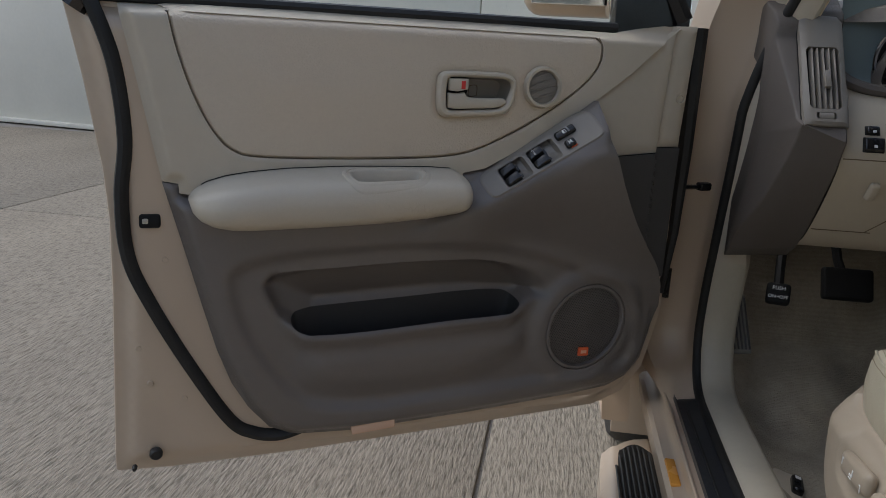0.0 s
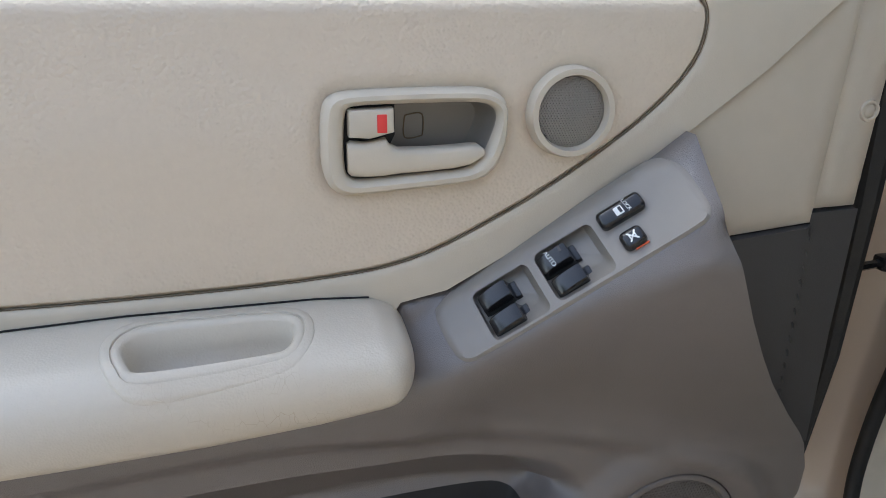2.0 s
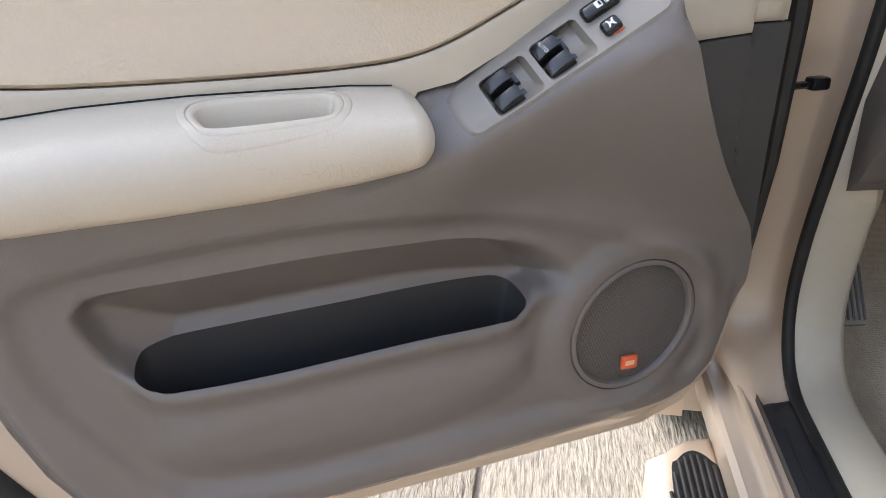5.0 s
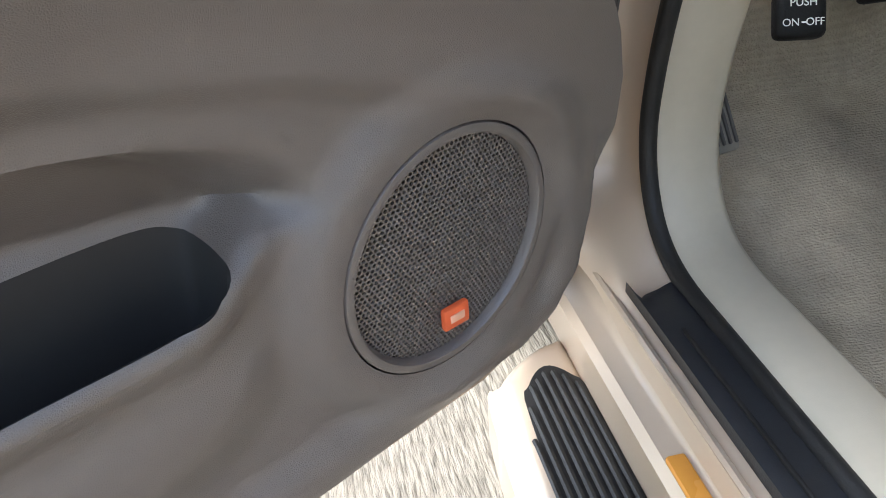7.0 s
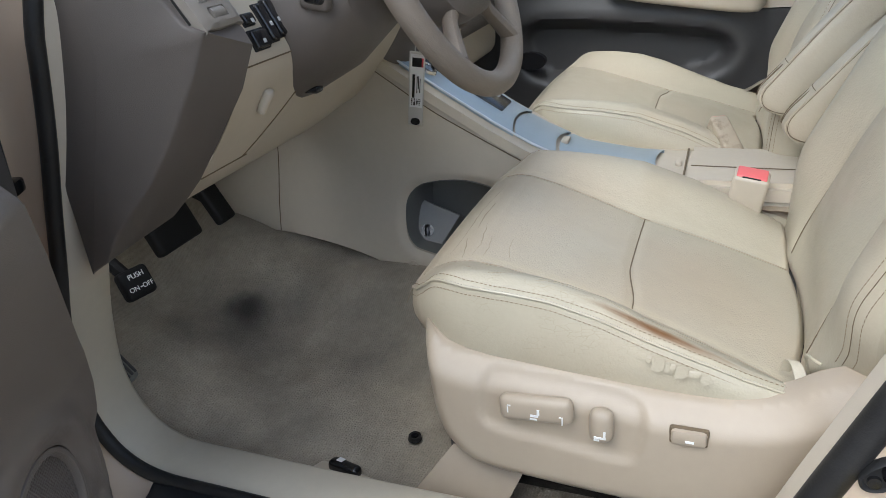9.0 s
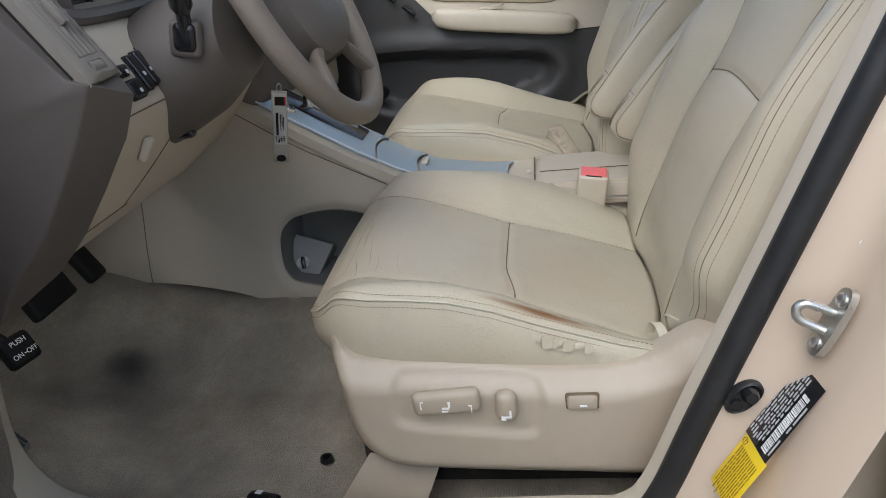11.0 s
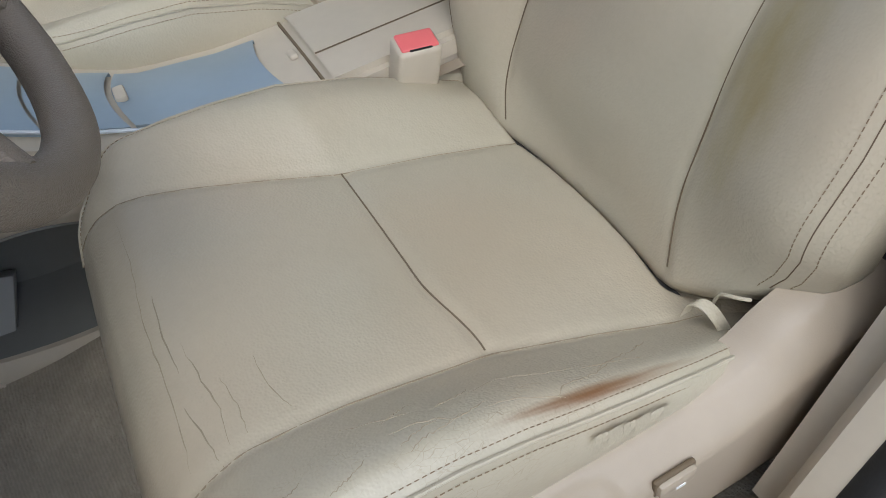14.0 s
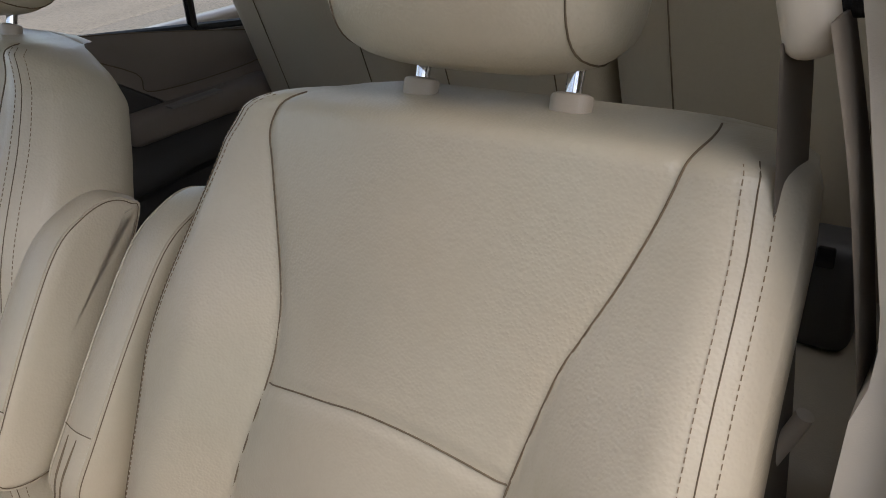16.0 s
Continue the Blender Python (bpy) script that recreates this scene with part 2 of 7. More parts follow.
def heel_stain(m, centre, r, col, amount, scale=(1, 1, 1), cracks=0.0, grainline=(1, 1, 1)):
    """A dark smudge of its own uneven outline on a material, round a place in the object's frame."""
    n, l = m.node_tree.nodes, m.node_tree.links
    b = n["Principled BSDF"]
    old = b.inputs["Base Color"].links[0].from_socket
    co = n.new("ShaderNodeTexCoord")
    mp = n.new("ShaderNodeMapping")
    mp.inputs["Scale"].default_value = scale
    l.new(co.outputs["Object"], mp.inputs["Vector"])
    centre = tuple(c * k for c, k in zip(centre, scale))
    nz = n.new("ShaderNodeTexNoise")
    nz.inputs["Scale"].default_value = 14 if scale == (1, 1, 1) else 40
    nz.inputs["Detail"].default_value = 5
    l.new(mp.outputs[0], nz.inputs["Vector"])
    ad = n.new("ShaderNodeVectorMath")
    ad.operation = "MULTIPLY_ADD"
    l.new(nz.outputs["Color"], ad.inputs[0])
    ad.inputs[1].default_value = (r * 0.9,) * 3
    l.new(mp.outputs[0], ad.inputs[2])
    ds = n.new("ShaderNodeVectorMath")
    ds.operation = "DISTANCE"
    l.new(ad.outputs[0], ds.inputs[0])
    ds.inputs[1].default_value = tuple(c + r * 0.45 for c in centre)
    mr = n.new("ShaderNodeMapRange")
    mr.interpolation_type = "SMOOTHSTEP"
    mr.inputs["From Min"].default_value, mr.inputs["From Max"].default_value = r * 1.3, r * 0.1
    mr.inputs["To Max"].default_value = amount
    l.new(ds.outputs["Value"], mr.inputs["Value"])
    mx = n.new("ShaderNodeMix")
    mx.data_type = "RGBA"
    fac = mr.outputs[0]
    if cracks:
        # a net of fine cracks instead of an even smudge
        vo = n.new("ShaderNodeTexVoronoi")
        vo.feature = "DISTANCE_TO_EDGE"
        vo.inputs["Scale"].default_value = cracks
        wob = n.new("ShaderNodeVectorMath")
        wob.operation = "MULTIPLY_ADD"
        l.new(nz.outputs["Color"], wob.inputs[0])
        wob.inputs[1].default_value = (1.2 / cracks,) * 3
        l.new(co.outputs["Object"], wob.inputs[2])
        gm = n.new("ShaderNodeMapping")
        gm.inputs["Scale"].default_value = grainline
        l.new(wob.outputs[0], gm.inputs["Vector"])
        l.new(gm.outputs[0], vo.inputs["Vector"])
        cr = n.new("ShaderNodeMapRange")
        cr.inputs["From Min"].default_value, cr.inputs["From Max"].default_value = 0.03, 0.0
        l.new(vo.outputs["Distance"], cr.inputs["Value"])
        gap = n.new("ShaderNodeMapRange")
        gap.inputs["From Min"].default_value, gap.inputs["From Max"].default_value = 0.42, 0.58
        l.new(nz.outputs["Fac"], gap.inputs["Value"])
        m1 = n.new("ShaderNodeMath")
        m1.operation = "MULTIPLY"
        l.new(cr.outputs[0], m1.inputs[0])
        l.new(gap.outputs[0], m1.inputs[1])
        m2 = n.new("ShaderNodeMath")
        m2.operation = "MULTIPLY"
        l.new(m1.outputs[0], m2.inputs[0])
        l.new(fac, m2.inputs[1])
        fac = m2.outputs[0]
    l.new(fac, mx.inputs["Factor"])
    l.new(old, mx.inputs["A"])
    mx.inputs["B"].default_value = (*col, 1)
    l.new(mx.outputs["Result"], b.inputs["Base Color"])


def ribbed(m, pitch, depth, axis=1):
    """Fine woven ribs across a material's relief."""
    n, l = m.node_tree.nodes, m.node_tree.links
    b = n["Principled BSDF"]
    old = b.inputs["Normal"].links[0].from_socket
    co = n.new("ShaderNodeTexCoord")
    w = n.new("ShaderNodeTexWave")
    w.wave_type, w.bands_direction = "BANDS", "XYZ"[axis]
    w.inputs["Scale"].default_value = 0.314 / pitch
    w.inputs["Distortion"].default_value, w.inputs["Detail"].default_value = 3.0, 3.0
    w.inputs["Detail Scale"].default_value = 2.5
    l.new(co.outputs["Object"], w.inputs["Vector"])
    bp = n.new("ShaderNodeBump")
    bp.inputs["Strength"].default_value, bp.inputs["Distance"].default_value = depth, pitch * 0.5
    l.new(w.outputs["Fac"], bp.inputs["Height"])
    l.new(old, bp.inputs["Normal"])
    l.new(bp.outputs[0], b.inputs["Normal"])
    base = b.inputs["Base Color"].links[0].from_socket
    mx = n.new("ShaderNodeMix")
    mx.data_type, mx.blend_type = "RGBA", "MULTIPLY"
    mx.inputs["Factor"].default_value = 0.10
    l.new(base, mx.inputs["A"])
    l.new(w.outputs["Color"], mx.inputs["B"])
    l.new(mx.outputs["Result"], b.inputs["Base Color"])


ribbed(CARPET, 0.0042, 0.22)


def glass_mat(name="window glass", tint=(0.85, 0.9, 0.88)):
    m, n, l = nodes_of(name)
    b = n["Principled BSDF"]
    b.inputs["Base Color"].default_value = (*tint, 1)
    b.inputs["Transmission Weight"].default_value = 1.0
    b.inputs["Roughness"].default_value = 0.0
    b.inputs["IOR"].default_value = 1.1
    return m


GLASS = glass_mat()
TINTED = glass_mat("tinted rear glass", (0.16, 0.17, 0.16))
MIRROR = surf("mirror glass", (0.85, 0.87, 0.88), 0.03, 0.01, metal=1.0)


# ---- mesh helpers ----
def S01(a, b, x):
    t = np.clip((np.asarray(x, float) - a) / (b - a), 0, 1)
    return t * t * (3 - 2 * t)


def spl(pts, n=6, closed=False):
    """A smooth line through points of any dimension."""
    p = np.array(pts, float)
    k = len(p)
    out = []
    for i in range(k if closed else k - 1):
        a, b, c, d = (p[(i + j) % k] if closed else p[min(max(i + j, 0), k - 1)] for j in (-1, 0, 1, 2))
        for s in range(n):
            t = s / n
            out.append(0.5 * (2 * b + (c - a) * t + (2 * a - 5 * b + 4 * c - d) * t * t + (3 * b - a - 3 * c + d) * t ** 3))
    if not closed:
        out.append(p[-1])
    return np.array(out)


def dense(poly, step):
    """A closed outline cut into pieces no longer than step."""
    out = []
    poly = np.array(poly, float)
    for a, b in zip(poly, np.roll(poly, -1, 0)):
        k = max(1, int(np.ceil(np.linalg.norm(b - a) / step)))
        out += [a + (b - a) * i / k for i in range(k)]
    return np.array(out)


def sdist(poly, P):
    """Distance of points to a closed outline, negative inside."""
    poly, P = np.array(poly, float), np.array(P, float)
    a, b = poly, np.roll(poly, -1, 0)
    best = np.full(len(P), 1e9)
    inside = np.zeros(len(P), bool)
    for (ax, ay), (bx, by) in zip(a, b):
        dx, dy = bx - ax, by - ay
        t = np.clip(((P[:, 0] - ax) * dx + (P[:, 1] - ay) * dy) / (dx * dx + dy * dy + 1e-12), 0, 1)
        best = np.minimum(best, np.hypot(P[:, 0] - ax - t * dx, P[:, 1] - ay - t * dy))
        cross = (ay > P[:, 1]) != (by > P[:, 1])
        if abs(dy) > 1e-12:
            inside ^= cross & (P[:, 0] < ax + (P[:, 1] - ay) * dx / dy)
    return np.where(inside, -best, best)


def offset(poly, d):
    """A closed outline moved outwards by d."""
    p = np.array(poly, float)
    t = np.roll(p, -1, 0) - np.roll(p, 1, 0)
    n = np.stack([t[:, 1], -t[:, 0]], 1)
    n /= np.linalg.norm(n, axis=1)[:, None] + 1e-9
    if (np.roll(p, -1, 0)[:, 0] * p[:, 1] - p[:, 0] * np.roll(p, -1, 0)[:, 1]).sum() > 0:
        n = -n
    return p + n * d


def sheet(outline, height, step=0.008, holes=(), thick=0.02, place=None, lines=(), bare=None):
    """A panel over a flat outline, raised by height(points), with holes and turned-back edges (but for a hole named bare). place maps (a, b, h) to local xyz."""
    from mathutils.geometry import delaunay_2d_cdt
    rims = [dense(outline, step)] + [dense(h, step) for h in holes] + [dense(h, step) for h in lines]
    verts, edges = [], []
    for r in rims:
        k = len(verts)
        verts += [Vector(p) for p in r]
        edges += [(k + i, k + (i + 1) % len(r)) for i in range(len(r))]
    lo, hi = np.min(rims[0], 0), np.max(rims[0], 0)
    gx, gy = np.meshgrid(np.arange(lo[0], hi[0], step), np.arange(lo[1], hi[1], step * 0.87))
    gx = gx + (np.arange(gx.shape[0]) % 2)[:, None] * step * 0.5
    G = np.stack([gx.ravel(), gy.ravel()], 1)
    keep = sdist(rims[0], G) < -step * 0.45
    for h in rims[1:]:
        keep &= np.abs(sdist(h, G)) > step * 0.45
    for h in rims[1:1 + len(holes)]:
        keep &= sdist(h, G) > 0
    verts += [Vector(p) for p in G[keep]]
    v, e, f, _, _, _ = delaunay_2d_cdt(verts, edges, [], 0, 1e-6)
    V = np.array([tuple(p) for p in v])
    C = np.array([V[list(t)].mean(0) for t in f])
    ok = sdist(rims[0], C) < 0
    for h in rims[1:1 + len(holes)]:
        ok &= sdist(h, C) > 0
    F = [tuple(t) for t, k in zip(f, ok) if k]
    H = np.asarray(height(V), float) * np.ones(len(V))
    place = place or (lambda a, b, h: (a, h, b))
    out = [place(a, b, h) for (a, b), h in zip(V, H)]
    count = {}
    for t in F:
        for i in range(len(t)):
            a, b = t[i], t[(i + 1) % len(t)]
            count[(a, b)] = 1
    faces = list(F)
    plain = set(np.nonzero(np.abs(sdist(np.array(bare), V)) < 1e-4)[0]) if bare is not None else set()
    if thick:
        back = {}
        for (a, b) in list(count):
            if (b, a) not in count and not (a in plain and b in plain):
                for k in (a, b):
                    if k not in back:
                        back[k] = len(out)
                        out.append(place(V[k][0], V[k][1], H[k] - thick))
                faces.append((b, a, back[a], back[b]))
    return out, faces


def loft(rings, caps=True, closed=True):
    v = [tuple(p) for r in rings for p in r]
    n = len(rings[0])
    f = []
    for i in range(len(rings) - 1):
        for j in range(n if closed else n - 1):
            a, b = i * n + j, i * n + (j + 1) % n
            f.append((a, b, b + n, a + n))
    if caps and closed:
        for base, r, flip in ((0, rings[0], True), ((len(rings) - 1) * n, rings[-1], False))[1 if caps == "end" else 0:]:
            c = len(v)
            v.append(tuple(np.mean(np.array(r, float), 0)))
            for j in range(n):
                t = (base + j, base + (j + 1) % n, c)
                f.append(t[::-1] if flip else t)
    return v, f


def tube(path, r, n=8, closed=False, flat=1.0):
    """A round cord along a path; r may be a list."""
    p = [Vector(q) for q in path]
    k = len(p)
    rings, up = [], None
    for i in range(k):
        d = (p[(i + 1) % k] - p[i - 1]) if closed else (p[min(i + 1, k - 1)] - p[max(i - 1, 0)])
        d.normalize()
        if up is None:
            up = d.orthogonal().normalized()
        up = (up - d * up.dot(d)).normalized()
        side = d.cross(up)
        rad = r[i] if hasattr(r, "__len__") else r
        rings.append([p[i] + (up * math.cos(a) + side * math.sin(a) * flat) * rad for a in np.linspace(0, 2 * math.pi, n, endpoint=False)])
    if closed:
        rings.append(rings[0])
    return loft(rings, caps=not closed)


def rbox(c, s, r=0.004, seg=2, m=None):
    """A box with rounded edges, centre c and size s."""
    bm = bmesh.new()
    bmesh.ops.create_cube(bm, size=1)
    for v in bm.verts:
        v.co = Vector((v.co.x * s[0], v.co.y * s[1], v.co.z * s[2]))
    if r:
        bmesh.ops.bevel(bm, geom=list(bm.edges), offset=min(r, min(s) * 0.49), segments=seg, profile=0.5, affect="EDGES")
    for v in bm.verts:
        v.co = (m @ v.co if m else v.co) + Vector(c)
    bm.verts.index_update()
    out = [tuple(v.co) for v in bm.verts], [tuple(q.index for q in f.verts) for f in bm.faces]
    bm.free()
    return out


def prism(outline, axis, a, b, bevel=0.0):
    """An outline in the two other axes, drawn out along axis from a to b, with a chamfer at both ends."""
    o = np.array(outline, float)
    c = o.mean(0)
    k = "xyz".index(axis)
    rings = []
    for pos, s in (((a, 1 - bevel), (a + (b - a) * 0.04, 1), (b - (b - a) * 0.04, 1), (b, 1 - bevel)) if bevel else ((a, 1), (b, 1))):
        ring = []
        for q in c + (o - c) * s:
            p = list(q)
            p.insert(k, pos)
            ring.append(p)
        rings.append(ring)
    return loft(rings)


def join(*ms):
    v, f = [], []
    for mv, mf in ms:
        k = len(v)
        v += list(mv)
        f += [tuple(i + k for i in t) for t in mf]
    return v, f


def mv(mesh, m):
    return [tuple(m @ Vector(p)) for p in mesh[0]], mesh[1]


def part(name, mesh, material, parent=None, label="", sharp=40):
    me = bpy.data.meshes.new(name)
    me.from_pydata([tuple(float(c) for c in p) for p in mesh[0]], [], mesh[1])
    bm = bmesh.new()
    bm.from_mesh(me)
    bmesh.ops.recalc_face_normals(bm, faces=bm.faces)
    bm.to_mesh(me)
    bm.free()
    me.shade_smooth()
    me.set_sharp_from_angle(angle=radians(sharp))
    me.materials.append(material)
    ob = new(name, me)
    ob.parent = parent
    if label:
        tagged(ob, label)
    return ob


def thing(name, label, category, m=None, group="", kind=""):
    ob = new(name)
    ob.matrix_basis = m or Matrix()
    ob.empty_display_size = 0.05
    return tagged(ob, label, category, group, kind)


def solo(name, mesh, material, label, category, kind="", group="", m=None, sharp=40):
    ob = part(name, mesh, material, None, "", sharp)
    if m:
        ob.matrix_basis = m
    return tagged(ob, label, category, group, kind)


def ring_pts(c, r, n=32, axes=(0, 2), ry=None):
    out = []
    for a in np.linspace(0, 2 * math.pi, n, endpoint=False):
        p = list(c)
        p[axes[0]] += r * math.cos(a)
        p[axes[1]] += (ry or r) * math.sin(a)
        out.append(tuple(p))
    return out


def letters(text, size, depth, m, material, parent, name="lettering"):
    """Raised writing in the built-in font, as a mesh."""
    cu = bpy.data.curves.new(name, "FONT")
    cu.body, cu.size, cu.extrude, cu.align_x, cu.align_y = text, size, depth, "CENTER", "CENTER"
    tmp = bpy.data.objects.new(name, cu)
    me = bpy.data.meshes.new_from_object(tmp)
    bpy.data.objects.remove(tmp)
    me.materials.clear()
    me.materials.append(material)
    me.transform(m)
    ob = new(name, me)
    ob.parent = parent
    return ob

# ---- ground, building and distance ----
def ground():
    solo("ground", rbox((0, 0, -0.10), (400, 400, 0.16), 0), ASPHALT, "pale dusty concrete yard reaching far out", "ground", "structure")
    pave = thing("pavement", "broom-finished concrete paving in large joined slabs", "pavement", kind="structure")
    n = 0
    for i in range(-3, 4):
        for j in range(-2, 3):
            x0, y0 = -1.215 + i * 3.6, -6.2 + j * 4.6
            w = 3.588
            part("slab", rbox((x0 + 1.8, y0 + 2.3, -0.025), (w, 4.588, 0.05), 0.006), CONCRETE, pave)
            n += 1


def building():
    wall = thing("wall_north", "pale painted building wall of large smooth panels", "wall", pose(-6.5, 7.9, 0, 0, 0, -10), kind="structure")
    for i in range(-3, 6):
        for k in range(2):
            part("panel", rbox((i * 2.45 + 0.6, 0, 0.05 + 1.0 + k * 2.0 - 0.04), (2.44, 0.2, 1.99 if k else 1.92), 0.008), WALLMAT, wall)
    part("footing", rbox((3.5, -0.06, 0.03), (22.5, 0.3, 0.06), 0.01), WALLMAT, wall)


ground()
building()

# ---- the open front door; its own frame: x from the hinge to the latch, y towards the cabin, z up ----
door = thing("car_door", "open front car door with beige and taupe trim panel", "car door", pose(-0.85, 0.0, 0.0, 0, 0, 206.7))

LOWER = np.array([(0.899, 0.921), (0.884, 0.865), (0.870, 0.811), (0.850, 0.732), (0.829, 0.653), (0.808, 0.595), (0.783, 0.551), (0.750, 0.512), (0.710, 0.494), (0.612, 0.490), (0.4, 0.502), (0.2, 0.518), (0.123, 0.528), (0.085, 0.545),
         (0.056, 0.58), (0.043, 0.634), (0.040, 0.69), (0.046, 0.73), (0.060, 0.764), (0.0725, 0.781), (0.099, 0.811), (0.135, 0.8555), (0.158, 0.89), (0.180, 0.928), (0.2015, 0.975), (0.212, 1.006), (0.2135, 1.024), (0.2135, 1.0605), (0.25, 1.034), (0.289, 1.008), (0.336, 0.979), (0.372, 0.957), (0.402, 0.944), (0.437, 0.937),
         (0.46, 0.90), (0.853, 0.902), (0.874, 0.904), (0.875, 0.918)])
RECESS = spl([(0.758, 0.752), (0.751, 0.770), (0.730, 0.779), (0.65, 0.783), (0.53, 0.789), (0.42, 0.790), (0.36, 0.783), (0.300, 0.766), (0.268, 0.738), (0.270, 0.708), (0.305, 0.686), (0.353, 0.678), (0.44, 0.674), (0.52, 0.669), (0.60, 0.664), (0.673, 0.661), (0.705, 0.667), (0.735, 0.705)], 5, True)
LIP = ([0.30, 0.318, 0.330, 0.353, 0.4385, 0.518, 0.60, 0.673, 0.697, 0.712, 0.73], [0.713, 0.705, 0.697, 0.691, 0.687, 0.6815, 0.676, 0.675, 0.679, 0.690, 0.70])
MOUTH = spl([(0.714, 0.694), (0.709, 0.7005), (0.69, 0.7045), (0.617, 0.709), (0.509, 0.715), (0.428, 0.720), (0.352, 0.7215), (0.328, 0.7165), (0.319, 0.708), (0.330, 0.697), (0.353, 0.691), (0.4385, 0.687), (0.518, 0.6815), (0.60, 0.676), (0.673, 0.675), (0.697, 0.679), (0.710, 0.687)], 5, True)
DISH = spl([(0.812, 0.760), (0.806, 0.786), (0.768, 0.806), (0.662, 0.819), (0.529, 0.826), (0.42, 0.823), (0.305, 0.803), (0.21, 0.773), (0.125, 0.740), (0.088, 0.690), (0.082, 0.62), (0.12, 0.568), (0.3, 0.550), (0.46, 0.540), (0.58, 0.533), (0.677, 0.543), (0.716, 0.566), (0.742, 0.596), (0.776, 0.648), (0.80, 0.70)], 6, True)
BELLY = spl([(0.66, 0.655), (0.45, 0.662), (0.33, 0.668), (0.305, 0.640), (0.33, 0.600), (0.42, 0.572), (0.55, 0.560), (0.65, 0.566), (0.70, 0.595), (0.70, 0.640)], 6, True)
SPK = (0.188, 0.657)


def ledge_axes(P):
    return (P[:, 0] - 0.437) * -0.88 + (P[:, 1] - 0.936) * 0.475, (P[:, 0] - 0.437) * -0.475 + (P[:, 1] - 0.936) * -0.88


def ledge_rim(a):
    return np.interp(a, [-0.02, 0.005, 0.06, 0.12, 0.17, 0.21, 0.24], [0.0478, 0.0488, 0.0478, 0.0455, 0.0428, 0.0395, 0.038])


def ledge(P):
    """The switch ledge: a slanting shelf that rises towards its front rim, and the flank that falls away below it."""
    a, d = ledge_axes(P)
    rim = ledge_rim(a)
    shelf = 0.0222 + 1.278 * np.minimum(d, rim) + 0.1827 * a - 0.05
    shelf = np.maximum(shelf, -0.004) - 0.0025 * np.exp(-((d - rim) / 0.004) ** 2)
    return shelf * (1 - S01(rim + 0.002, rim + 0.10 + 0.13 * S01(0.0, 0.2, a), d)) * S01(-0.16, -0.02, a)


EDGE_V = [0.634, 0.69, 0.73, 0.764, 0.781, 0.811, 0.8555, 0.89, 0.928, 0.975, 1.006]
EDGE_U = (EDGE_V, [0.043, 0.040, 0.046, 0.060, 0.0725, 0.099, 0.135, 0.158, 0.180, 0.2015, 0.212])
EDGE_H = (EDGE_V, [0.036, 0.048, 0.056, 0.063, 0.069, 0.080, 0.096, 0.106, 0.1155, 0.122, 0.1225])


def lower_height(P):
    a, d = ledge_axes(P)
    shelf = S01(-0.03, 0.0, a) * (1 - S01(0.01, 0.05, d - ledge_rim(a)))
    h = 0.050 - 0.020 * (1 - 0.75 * shelf) * (1 - S01(0.0, 0.022 - 0.014 * shelf, -sdist(LOWER, P)))
    h = h + ledge(P)
    ue, he = np.interp(P[:, 1], *EDGE_U), np.interp(P[:, 1], *EDGE_H)
    near = (1 - S01(-0.005, 0.15, P[:, 0] - ue)) * S01(0.62, 0.70, P[:, 1]) * (1 - S01(0.975, 1.01, P[:, 1])) * S01(-0.002, 0.022, d - ledge_rim(a))
    h = h + np.maximum(he - h, 0) * near
    h -= 0.012 * S01(-0.004, 0.020, -sdist(DISH, P))
    h += 0.013 * S01(-0.014, 0.040, -sdist(BELLY, P))
    lipv = np.interp(P[:, 0], *LIP)
    d = -sdist(RECESS, P)
    soft = 0.005 + 0.012 * S01(0.69, 0.755, P[:, 0]) + 0.040 * S01(0.37, 0.29, P[:, 0])
    h -= (0.018 * S01(0.0, 1.0, d / soft) + 0.038 * np.clip(d / 0.065, 0, 1)) * S01(-0.003, 0.016, P[:, 1] - lipv)
    ends = S01(0.285, 0.35, P[:, 0]) * (1 - S01(0.685, 0.74, P[:, 0]))
    h += 0.017 * np.exp(-((P[:, 1] - lipv + 0.007) / 0.017) ** 2) * ends * (P[:, 1] < lipv + 0.004)
    r = np.hypot(((P[:, 0] - SPK[0]) * -0.62 + (P[:, 1] - SPK[1]) * 0.785) / 1.09, ((P[:, 0] - SPK[0]) * 0.785 + (P[:, 1] - SPK[1]) * 0.62) / 0.97)
    h += 0.010 * (1 - S01(0.084, 0.118, r)) + 0.002 * np.exp(-((r - 0.094) / 0.012) ** 2)
    return h



def oval(x, y):
    """The speaker's oval: a circle's point drawn out along a slanting axis."""
    p, q = x * -0.62 + y * 0.785, x * 0.785 + y * 0.62
    p, q = p * 1.09, q * 0.97
    return SPK[0] - 0.62 * p + 0.785 * q, SPK[1] + 0.785 * p + 0.62 * q


spk_hole = [oval(0.0780 * math.cos(a), 0.0780 * math.sin(a)) for a in np.linspace(0, 2 * math.pi, 56, endpoint=False)]


def along(a, d):
    """A place on the switch ledge: a along it from the armrest upwards, d down across it."""
    return 0.4290 - 0.8242 * a - 0.3161 * d, 0.9288 + 0.5121 * a - 0.7281 * d


def lw(u, v):
    return float(lower_height(np.array([(u, v)]))[0])


